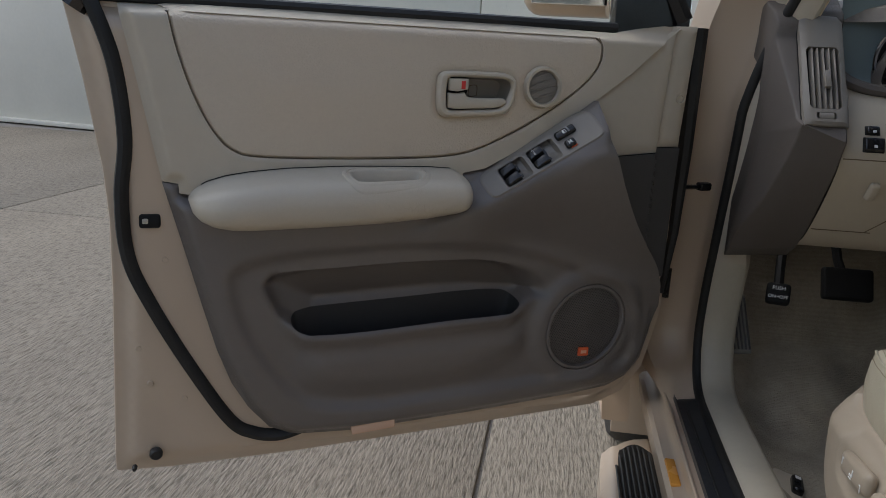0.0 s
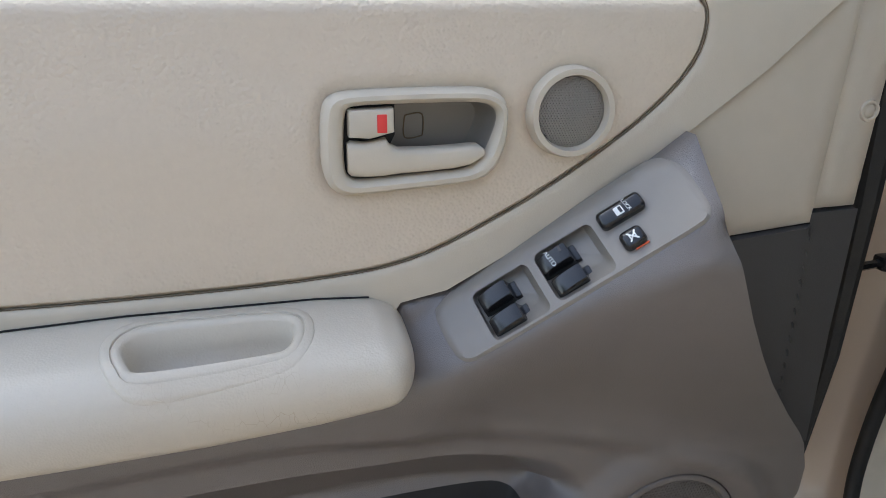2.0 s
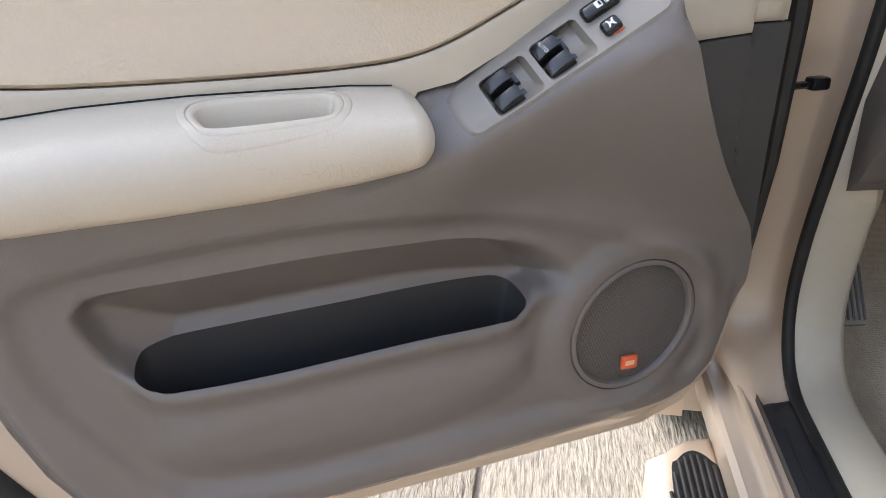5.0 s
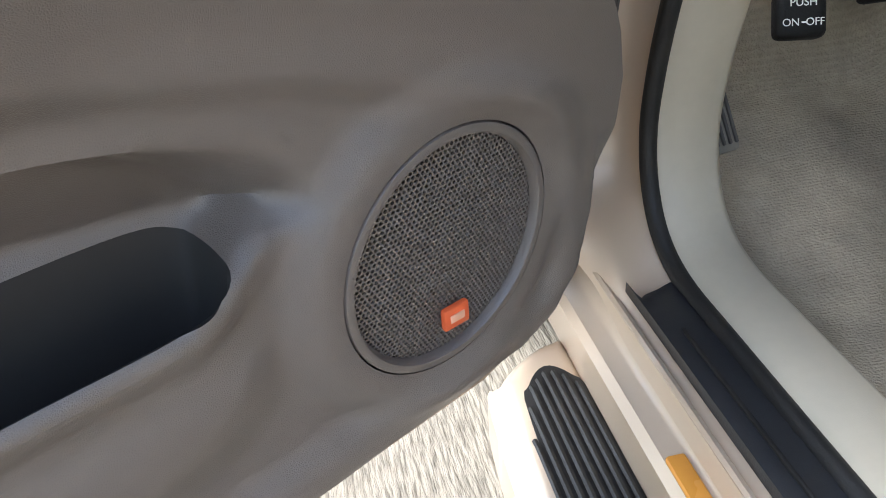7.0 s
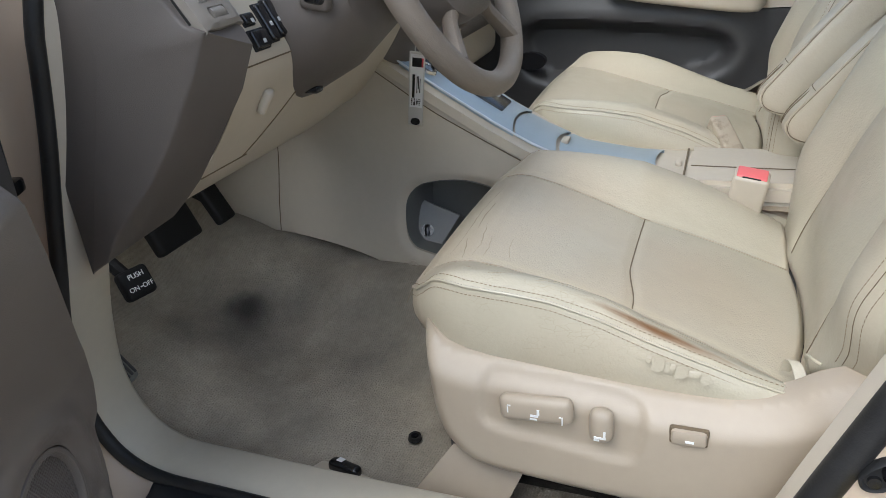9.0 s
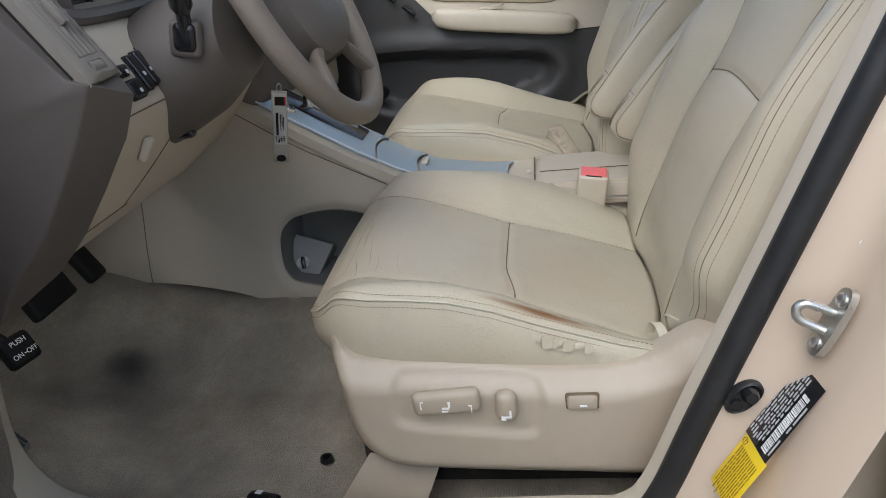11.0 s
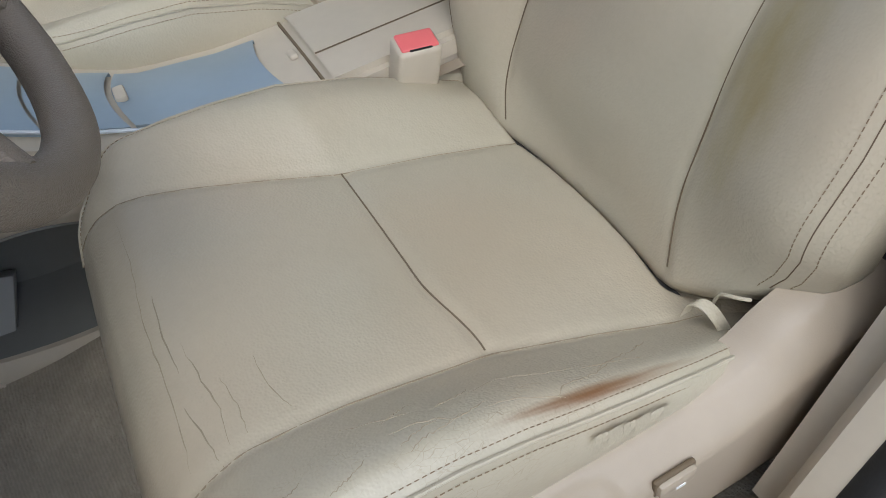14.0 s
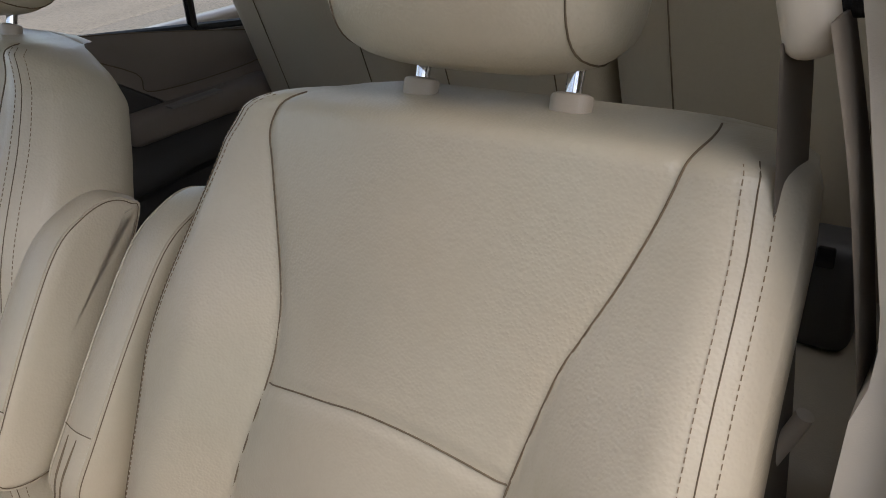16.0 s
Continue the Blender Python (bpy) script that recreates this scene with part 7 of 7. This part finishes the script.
for i in range(4):
    a = radians(178 + i * 17)
    part("wheel_button", mv(rbox((0, 0, 0), (0.020, 0.008, 0.014), 0.003), pose(0.070 * math.cos(a), -0.024, 0.066 * math.sin(a), 0, 0, 0)), TAUPE_PLATE, sw_)
for i in range(2):
    part("hub_mark", rbox((0.045, -0.0305, -0.015 - i * 0.012), (0.020, 0.001, 0.003), 0), GREY_DARK, hub)

# key tag on the ignition
tag = thing("key_tag", "white paper key tag in a clear sleeve hanging from the ignition", "key tag", Matrix(((0.2903, 0.8248, -0.4852, -0.1558), (-0.9424, 0.1582, -0.2948, -0.1490), (-0.1664, 0.5428, 0.8232, 0.8547), (0, 0, 0, 1))))
part("sleeve", rbox((0, 0, -0.002), (0.026, 0.0016, 0.180), 0.0008), surf("clear sleeve", (0.62, 0.60, 0.55), 0.2, 0.03), tag, "clear plastic sleeve")
part("paper", rbox((0, -0.0012, 0.020), (0.022, 0.001, 0.126), 0.0003), WHITE, tag)
rng_t = random.Random(9)
for dx, dz, w, h in ((-0.005, 0.010, 0.0042, 0.056), (0.001, 0.014, 0.0013, 0.040), (0.0035, 0.020, 0.0013, 0.030), (0.006, 0.012, 0.0013, 0.034), (0.0, 0.066, 0.016, 0.020)):
    part("print_bar", rbox((dx, -0.0019, dz), (w, 0.0006, h), 0), BLACK, tag)
for i in range(16):
    part("print_bar", rbox((-0.0075 + 0.0045 * (i % 4), -0.0019, -0.022 - 0.0045 * (i // 4)), (rng_t.uniform(0.001, 0.0042), 0.0006, rng_t.uniform(0.001, 0.0042)), 0), BLACK, tag)
part("red_bar", rbox((0.009, -0.0019, 0.066), (0.003, 0.0006, 0.02), 0), RED_PRINT, tag)
part("eyelet", tube([(0.0, -0.003, -0.080), (0.0, 0.003, -0.080)], 0.0085, 18), BLACK, tag)
part("ring", tube([(0.004 * math.cos(t), 0, 0.094 + 0.010 * math.sin(t)) for t in np.linspace(0, 6.283, 20, endpoint=False)], 0.001, 6, True), STEEL, tag)

# ---- B-pillar: striker, switch, labels, seat belt ----
def on_post(c, slope=-0.512, turn=0.0):
    """A frame on the centre post's forward face: -x out of the face, y towards the cabin, z up along the leaning post."""
    yv = Vector((0.992, 0.121, 0.040)).normalized()
    zv = Vector((0.028, slope, 0.859))
    zv = (zv - yv * zv.dot(yv)).normalized()
    xv = yv.cross(zv)
    m = Matrix(((xv.x, yv.x, zv.x, c[0]), (xv.y, yv.y, zv.y, c[1]), (xv.z, yv.z, zv.z, c[2]), (0, 0, 0, 1)))
    return m @ Matrix.Rotation(radians(turn), 4, "X")


strk = thing("door_striker", "zinc door striker bolted to the painted pillar", "striker", on_post((-0.771, -0.8640, 0.779), -0.37))
SP = spl([(-0.011, 0.018), (-0.007, 0.033), (0.004, 0.037), (0.011, 0.028), (0.013, 0.0), (0.011, -0.028), (0.004, -0.036), (-0.007, -0.033), (-0.011, -0.018)], 4, True)
part("base_plate", sheet(SP, lambda P: 0.004, 0.008, (), 0.008, place=lambda a, b, h: (-h, -a, b)), STEEL, strk)
part("loop", tube(spl([(-0.003, 0.000, 0.010), (-0.014, 0.003, 0.010), (-0.027, 0.007, 0.0090), (-0.0325, 0.009, 0.003), (-0.0315, 0.008, -0.004), (-0.025, 0.006, -0.0085), (-0.012, 0.002, -0.0090), (-0.003, -0.002, -0.0090)], 6), 0.0044, 12), STEEL, strk)
for dz in (0.024, -0.024):
    part("bolt", loft([[(x, 0.000 + r * math.cos(a), dz + r * math.sin(a)) for a in np.linspace(0, 6.283, 18, endpoint=False)] for x, r in ((-0.003, 0.0072), (-0.0055, 0.0072), (-0.0065, 0.005), (-0.005, 0.0025))]), STEEL, strk)
swt = thing("door_switch", "black rubber door contact switch on the pillar", "door switch", pose(-0.741, -0.798, 0.678, 46, 0, 0))
part("boot", loft([[(x, r * 0.72 * math.cos(a), 1.22 * r * math.copysign(abs(math.sin(a)) ** 0.8, math.sin(a))) for a in np.linspace(0, 6.283, 26, endpoint=False)] for x, r in ((0.004, 0.0185), (-0.005, 0.0185), (-0.007, 0.0165), (-0.003, 0.0145))]), RUBBER, swt)
part("plunger", tube([(0, 0.0, 0.008), (-0.010, 0.001, 0.008), (-0.017, 0.002, 0.009)], [0.0095, 0.009, 0.006], 14), BLACK, swt)
part("screw", tube([(0, 0, -0.010), (-0.007, 0, -0.010)], 0.0058, 14), BLACK, swt)


def label_thing(name, lab, m, size, mat):
    t = thing(name, lab, "label", m)
    part("sheet", rbox((0, 0, 0), (0.001, size[0], size[1]), 0.0004), mat, t)
    return t


lb = label_thing("certification_label", "black certification label with a white bar code on the pillar", on_post((-0.768, -0.8300, 0.6765)), (0.049, 0.0965), BLACK)
GREY_PRINT = surf("grey print", (0.42, 0.42, 0.42), 0.5)
rng_l = random.Random(3)
for i in range(7):
    z = 0.044
    while z > -0.044:
        w = rng_l.uniform(0.003, 0.010)
        if z - w < -0.046 or (i == 3 and -0.034 < z < -0.018):
            z -= 0.01
            continue
        part("print_bar", rbox((-0.0009, 0.0215 - i * 0.0040, z - w / 2), (0.0004, 0.0020, w), 0), GREY_PRINT, lb)
        z -= w + rng_l.uniform(0.0012, 0.003)
z = 0.030
while z > -0.042:
    w = rng_l.choice((0.0008, 0.0012, 0.0018))
    part("bar_code", rbox((-0.0009, -0.0125, z), (0.0004, 0.0105, w), 0), WHITE, lb)
    z -= w + rng_l.choice((0.0006, 0.001))
for z, w in ((-0.030, 0.020), (0.012, 0.022), (-0.006, 0.008)):
    part("print_bar", rbox((-0.0009, -0.0215, z), (0.0004, 0.0022, w), 0), GREY_PRINT, lb)
yl = label_thing("warning_label", "yellow caution label on the pillar", on_post((-0.7725, -0.7890, 0.6055)), (0.049, 0.068), YELLOW)
OCHRE_PRINT = surf("ochre print", (0.30, 0.20, 0.01), 0.5)
for i in range(11):
    z = 0.022
    while z > -0.030:
        w = rng_l.uniform(0.004, 0.014)
        part("print_bar", rbox((-0.0009, 0.018 - i * 0.0036, z - w / 2), (0.0004, 0.0013, w), 0), OCHRE_PRINT, yl)
        z -= w + rng_l.uniform(0.001, 0.002)
part("ring_mark", tube([(-0.0008, 0.0185 + 0.0038 * math.cos(t), 0.0275 + 0.0038 * math.sin(t)) for t in np.linspace(0, 6.283, 20, endpoint=False)], 0.0003, 4, True), BLACK, yl)
letters("7", 0.0055, 0.0001, Matrix.Translation((-0.0009, 0.0185, 0.0275)) @ Matrix.Rotation(radians(-90), 4, "Z") @ Matrix.Rotation(radians(90), 4, "X"), BLACK, yl)
tl = label_thing("tyre_sticker", "white sticker with red lettering and a tyre drawing on the pillar", on_post((-0.7295, -0.8817, 0.8329), -0.37, 12), (0.026, 0.044), WHITE)
part("tyre_mark", tube([(-0.001, 0.0045 * math.cos(t), 0.011 + 0.006 * math.sin(t)) for t in np.linspace(0, 6.283, 20, endpoint=False)], 0.0013, 5, True), BLACK, tl)
tm = Matrix.Rotation(radians(-90), 4, "Z") @ Matrix.Rotation(radians(90), 4, "X")
letters("Extended", 0.0054, 0.0001, Matrix.Translation((-0.001, 0, -0.004)) @ tm, RED_PRINT, tl)
letters("Life Tires", 0.0054, 0.0001, Matrix.Translation((-0.001, 0, -0.0105)) @ tm, RED_PRINT, tl)

solo("pillar_wall", sheet(np.array([(-0.972, 1.60), (-0.962, 1.2), (-0.93, 1.06), (-0.879, 0.93), (-0.824, 0.78), (-0.73, 0.50), (-1.05, 0.45), (-1.12, 0.9), (-1.10, 1.6)]), lambda P: 0.664 - 0.24 * np.clip(P[:, 1] - 1.067, 0, 1) - 0.005 * (P[:, 1] < 1.035), 0.02, (), -0.03, place=lambda a, b, h: (-h, a, b)), CREAM, "cream plastic centre pillar trim", "trim", "structure")


def webbing(path, width, side=(0, 1, 0)):
    sd_ = Vector(side).normalized() * (width / 2)
    rows = []
    for p in path:
        p = Vector(p)
        rows.append([p - sd_, p - sd_ * 0.9 + Vector((-0.0008, 0, 0)), p + Vector((-0.001, 0, 0)), p + sd_ * 0.9 + Vector((-0.0008, 0, 0)), p + sd_, p + Vector((0.001, 0, 0))])
    return loft(rows)


bl = thing("seat_belt", "taupe seat belt webbing hanging from its pillar guide", "seat belt")
part("webbing", webbing(spl([(-0.5965, -0.985, 1.20), (-0.602, -0.985, 1.127), (-0.609, -0.985, 1.02), (-0.617, -0.985, 0.912), (-0.635, -0.985, 0.60)], 6), 0.047, (0.12, 0.99, 0)), BELT, bl)
part("webbing", webbing(spl([(-0.619, -0.965, 1.215), (-0.637, -0.962, 1.145), (-0.653, -0.96, 1.06), (-0.672, -0.955, 0.95)], 6), 0.042, (0.04, 0.99, 0)), BELT, bl)
part("guide", mv(rbox((0, 0, 0), (0.028, 0.050, 0.046), 0.011, 4), pose(-0.602, -0.985, 1.214, 0, 14, 4)), CREAM, bl, "cream plastic belt guide")
part("anchor_cover", mv(rbox((0, 0, 0), (0.035, 0.02, 0.06), 0.006, 3), pose(-0.625, -0.985, 1.240, 0, 0, 8)), BLACK, bl)
solo("recline_lever", tube(spl([(-0.596, -0.975, 0.830), (-0.601, -0.984, 0.875), (-0.607, -0.986, 0.899), (-0.618, -0.987, 0.930), (-0.629, -0.987, 0.961)], 5), [0.013] * 6 + [0.011] * 4 + [0.0075] * 2 + [0.0062] * 9, 10), CREAM, "cream lever beside the driver's backrest", "lever")

# ---- rear bench ----
bench = thing("rear_seat", "beige leather rear bench seat", "car seat")
for x0, x1 in ((-0.66, -0.20), (-0.195, 0.195), (0.20, 0.66)):
    xc, w = (x0 + x1) / 2, x1 - x0
    part("seat_cushion", rbox((xc, -1.50, 0.56), (w, 0.50, 0.18), 0.05, 5), LEATHER, bench)
    part("backrest", mv(rbox((0, 0, 0.33), (w, 0.16, 0.72), 0.05, 5), pose(xc, -1.78, 0.55, -14, 0, 0)), LEATHER, bench)
    for dx in (-w * 0.28, w * 0.28):
        part("seam", mv(tube([(dx, 0.0805, 0.05), (dx, 0.0805, 0.64)], 0.0012, 5), pose(xc, -1.78, 0.55, -14, 0, 0)), SEAM, bench)
    part("headrest", rbox((xc, -2.02, 1.34), (0.24, 0.10, 0.16), 0.04, 4), LEATHER, bench)
bb = thing("child_seat_anchor_box", "dark plastic box standing on the rear seat", "box", pose(-0.548, -1.54, 0.652))
part("case", rbox((0, 0, 0.083), (0.085, 0.08, 0.166), 0.022, 4), GREY_DARK, bb)
part("clip", rbox((0.0, 0.041, 0.15), (0.022, 0.008, 0.03), 0.003), BLACK, bb)


# ---- far side doors ----
def far_door(name, label, y0, y1, front):
    d = thing(name, label, "car door")
    belt, drop = (1.16, 0.02) if front else (1.085, 0.095)
    # rear trim is beige too; the cabin's shade is put into this darker colour
    pad_mat = LEATHER if front else surf("beige rear door leather in painted shade", (0.24, 0.20, 0.165), 0.5, 0.06, 4, 0.4, 480, kind="leather")
    pl = lambda a, b, h: (-h, a, b)
    if front:
        split = [(-0.10, 1.10), (-0.20, 1.045), (-0.27, 0.985), (-0.32, 0.93), (-0.36, 0.895), (-0.45, 0.875), (-0.70, 0.853), (-0.80, 0.855), (y1, 0.87)]
        pa = spl([(-0.14, 1.13), (-0.20, 1.075), (-0.255, 1.028), (-0.315, 0.974), (-0.36, 0.960), (-0.42, 0.9535), (-0.53, 0.941), (-0.62, 0.931), (-0.665, 0.934), (-0.70, 0.949), (-0.727, 0.973), (-0.75, 1.01), (-0.775, 1.08), (-0.785, 1.13), (-0.60, 1.142), (-0.30, 1.145)], 5, True)
        pk = spl([(-0.10, 0.79), (-0.16, 0.828), (-0.34, 0.824), (-0.595, 0.800), (-0.65, 0.775), (-0.655, 0.74), (-0.60, 0.69), (-0.40, 0.66), (-0.20, 0.665), (-0.12, 0.70)], 6, True)
    else:
        split = [(y0, 1.045), (y0 - 0.18, 1.025), (y0 - 0.32, 0.965), (y0 - 0.42, 0.895), (y0 - 0.52, 0.868), (y1 + 0.1, 0.845), (y1, 0.84)]
        pk = spl([(y0 - 0.16, 0.62), (y0 - 0.18, 0.71), (y0 - 0.5, 0.745), (y1 + 0.18, 0.72), (y1 + 0.14, 0.66), (y0 - 0.5, 0.60)], 6, True)
        pa = spl([(y0 - 0.22, belt - 0.012), (y1 + 0.05, belt - drop - 0.01), (y1 + 0.06, 0.95), (y1 + 0.14, 0.925), ((y0 + y1) / 2, 0.93), (y0 - 0.36, 0.975)], 6, True)
    up = np.array([(y0, belt), *(((y0, 1.11),) if front else ()), *split, (y1, belt - drop)])
    lo = np.array([*(((y0, 1.107),) if front else ()), *[(a, b - 0.003) for a, b in split], (y1, 0.50), (y1 + 0.1, 0.46), (y0 - 0.05, 0.46), (y0, 0.52)])
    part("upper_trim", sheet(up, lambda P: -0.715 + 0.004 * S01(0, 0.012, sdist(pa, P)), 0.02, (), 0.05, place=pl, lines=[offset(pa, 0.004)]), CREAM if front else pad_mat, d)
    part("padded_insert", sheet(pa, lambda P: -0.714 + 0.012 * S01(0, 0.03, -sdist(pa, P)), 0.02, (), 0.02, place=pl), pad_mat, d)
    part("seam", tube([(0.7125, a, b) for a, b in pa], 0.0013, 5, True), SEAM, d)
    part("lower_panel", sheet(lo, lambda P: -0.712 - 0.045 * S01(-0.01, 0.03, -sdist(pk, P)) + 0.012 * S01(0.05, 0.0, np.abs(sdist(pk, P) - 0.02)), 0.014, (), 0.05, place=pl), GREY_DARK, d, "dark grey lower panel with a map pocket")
    if front:
        rings = []
        for t in np.linspace(0, 1, 26):
            k = (1 - abs(2 * t - 1) ** 5) ** 0.4
            y, zc = -0.325 - 0.395 * t, 0.922 - 0.052 * t
            rings.append([(0.715 - 0.065 * (0.25 + 0.75 * k) * (0.5 + 0.5 * math.copysign(abs(math.cos(a)) ** 0.6, math.cos(a))), y, zc + 0.030 * (0.3 + 0.7 * k) * math.copysign(abs(math.sin(a)) ** 0.6, math.sin(a))) for a in np.linspace(0, 2 * math.pi, 28, endpoint=False)])
        ar = part("armrest", loft(rings), CREAM, d, "cream padded armrest")
        part("pull_cup", loft([[(0.684 + rx_ * math.cos(a), -0.465 + ry_ * math.copysign(abs(math.sin(a)) ** 0.5, math.sin(a)), 0.9335 + dz - 0.132 * (-0.465 - (-0.465 + ry_ * math.sin(a))) * -1.0) for a in np.linspace(0, 2 * math.pi, 28, endpoint=False)] for rx_, ry_, dz in ((0.018, 0.062, -0.004), (0.018, 0.062, 0.0015), (0.013, 0.055, 0.001), (0.011, 0.052, -0.006))], "end"), CREAM, ar, "moulded pull cup")
        for y, z in ((-0.215, 0.985), (-0.265, 0.945)):
            part("window_switch", mv(rbox((0, 0, 0), (0.012, 0.042, 0.012), 0.004), pose(0.695, y, z, 42, 0, 0)), BLACK, d, "black window switch")
        ov = ring_pts((0.7, -0.135, 0.725), 0.042, 28, (1, 2), 0.024)
        part("speaker_slot", loft([[(x, p[1], p[2]) for p in ov] for x in (0.700, 0.72)]), BLACK, d)
    else:
        part("armrest", rbox((0.70, (y0 + y1) / 2 - 0.09, 0.872), (0.08, (y0 - y1) * 0.50, 0.062), 0.026, 4), pad_mat, d, "beige padded armrest, darkened by painted shade")
        part("armrest_cup", rbox((0.672, (y0 + y1) / 2 - 0.06, 0.9015), (0.03, 0.13, 0.006), 0.003), TAUPE_PLATE, d)
    part("outer_skin", rbox((0.82, (y0 + y1) / 2, 0.72), (0.06, y0 - y1, 0.62), 0.02, 3), PAINT, d)
    part("belt_seal", tube([(0.735, y, belt + 0.004 - drop * (y0 - y) / (y0 - y1)) for y in np.linspace(y0, y1, 12)], 0.012, 8), RUBBER, d)
    fr = [(0.74, y0 - 0.02, belt), (0.68, y0 - 0.10, 1.30), (0.64, y0 - 0.28 if front else y0 - 0.06, 1.54), (0.63, (y0 + y1) / 2, 1.57), (0.64, y1 + 0.04, 1.55), (0.74, y1 + 0.01, belt - drop)]
    part("window_frame", tube(spl(fr, 5), 0.018, 8), BLACK, d)
    if not front:
        part("window_divider", tube([(0.735, y1 + 0.25, belt - 0.07), (0.645, y1 + 0.27, 1.56)], 0.011, 8), BLACK, d)
    g = part("window_pane", loft([[(0.745, y0 - 0.03, belt - 0.01), (0.745, y1 + 0.02, belt - drop - 0.01)], [(0.65, y0 - 0.25 if front else y0 - 0.08, 1.55), (0.65, y1 + 0.04, 1.55)]], caps=False, closed=False), GLASS, d)
    g.visible_shadow = not front


far_door("passenger_door", "closed passenger door with cream and dark grey trim", 0.05, -0.93, True)
far_door("rear_door", "closed rear passenger door with beige trim and divided window", -1.0, -1.78, False)

# ---- seen past the far windows: parked cars, a kerb; trees behind the camera for the mirror ----
def parked_car(x, y, turn, body_mat):
    c = thing("parked_car", "dark parked car on the far side of the yard", "car", pose(x, y, 0, 0, 0, turn), "parked cars")
    prof_ = [(-2.2, 0.35), (-2.25, 0.75), (-2.0, 0.95), (-1.3, 1.02), (-0.7, 1.45), (0.9, 1.48), (1.6, 1.05), (2.15, 0.95), (2.25, 0.6), (2.2, 0.32)]
    part("body", loft([[(px, yy, pz) for px, pz in prof_] for yy in (-0.85, -0.8, 0.8, 0.85)]), body_mat, c)
    for wx in (-1.35, 1.4):
        for wy in (-0.80, 0.80):
            part("wheel", tube([(wx, wy - 0.1, 0.33), (wx, wy + 0.1, 0.33)], 0.33, 24), RUBBER, c)
    part("window_band", rbox((0.1, 0, 1.24), (1.7, 1.72, 0.28), 0.08, 2), BLACK, c)


for i in range(4):
    parked_car(10.5 + 0.4 * i, -13.5 + i * 3.0, 10, CARPAINT)
solo("kerb", rbox((4.7, -9.2, 0.08), (2.2, 0.25, 0.16), 0.03), KERBRED, "red painted concrete kerb in the yard", "kerb")


def tree(x, y, h, seed):
    rng = np.random.default_rng(seed)
    t = thing("tree", "leafy green tree at the edge of the yard", "tree", pose(x, y, 0), "trees")
    limbs = [tube([(0, 0, 0), (0.05, 0.02, h * 0.3), (0.1, 0.1, h * 0.6)], [0.16, 0.12, 0.07], 8)]
    tips = []
    for i in range(9):
        a, e = rng.uniform(0, 6.28), rng.uniform(0.3, 1.0)
        z0 = h * rng.uniform(0.28, 0.5)
        p1 = (math.cos(a) * h * 0.16, math.sin(a) * h * 0.16, z0 + h * 0.14 * e)
        p2 = (math.cos(a + 0.3) * h * 0.30, math.sin(a + 0.3) * h * 0.30, z0 + h * 0.34 * e)
        limbs.append(tube([(0.03, 0.02, z0), p1, p2], [0.06, 0.04, 0.015], 6))
        tips += [p1, p2]
    part("trunk", join(*limbs), BARK, t)
    v, f = [], []
    for tx, ty, tz in tips:
        for _ in range(420):
            c = np.array((tx, ty, tz)) + rng.normal(0, h * 0.075, 3)
            d1 = rng.normal(0, 1, 3)
            d1 *= 0.07 / np.linalg.norm(d1)
            d2 = np.cross(d1, rng.normal(0, 1, 3))
            d2 *= 0.035 / np.linalg.norm(d2)
            k = len(v)
            v += [tuple(c - d1), tuple(c + d2), tuple(c + d1), tuple(c - d2)]
            f.append((k, k + 1, k + 2, k + 3))
    part("crown", (v, f), LEAF, t)


for i, (x, y, h) in enumerate(((-5.5, -9.5, 5.5), (-2.0, -11.0, 6.0), (-8.5, -7.0, 5.0))):
    tree(x, y, h, 10 + i)
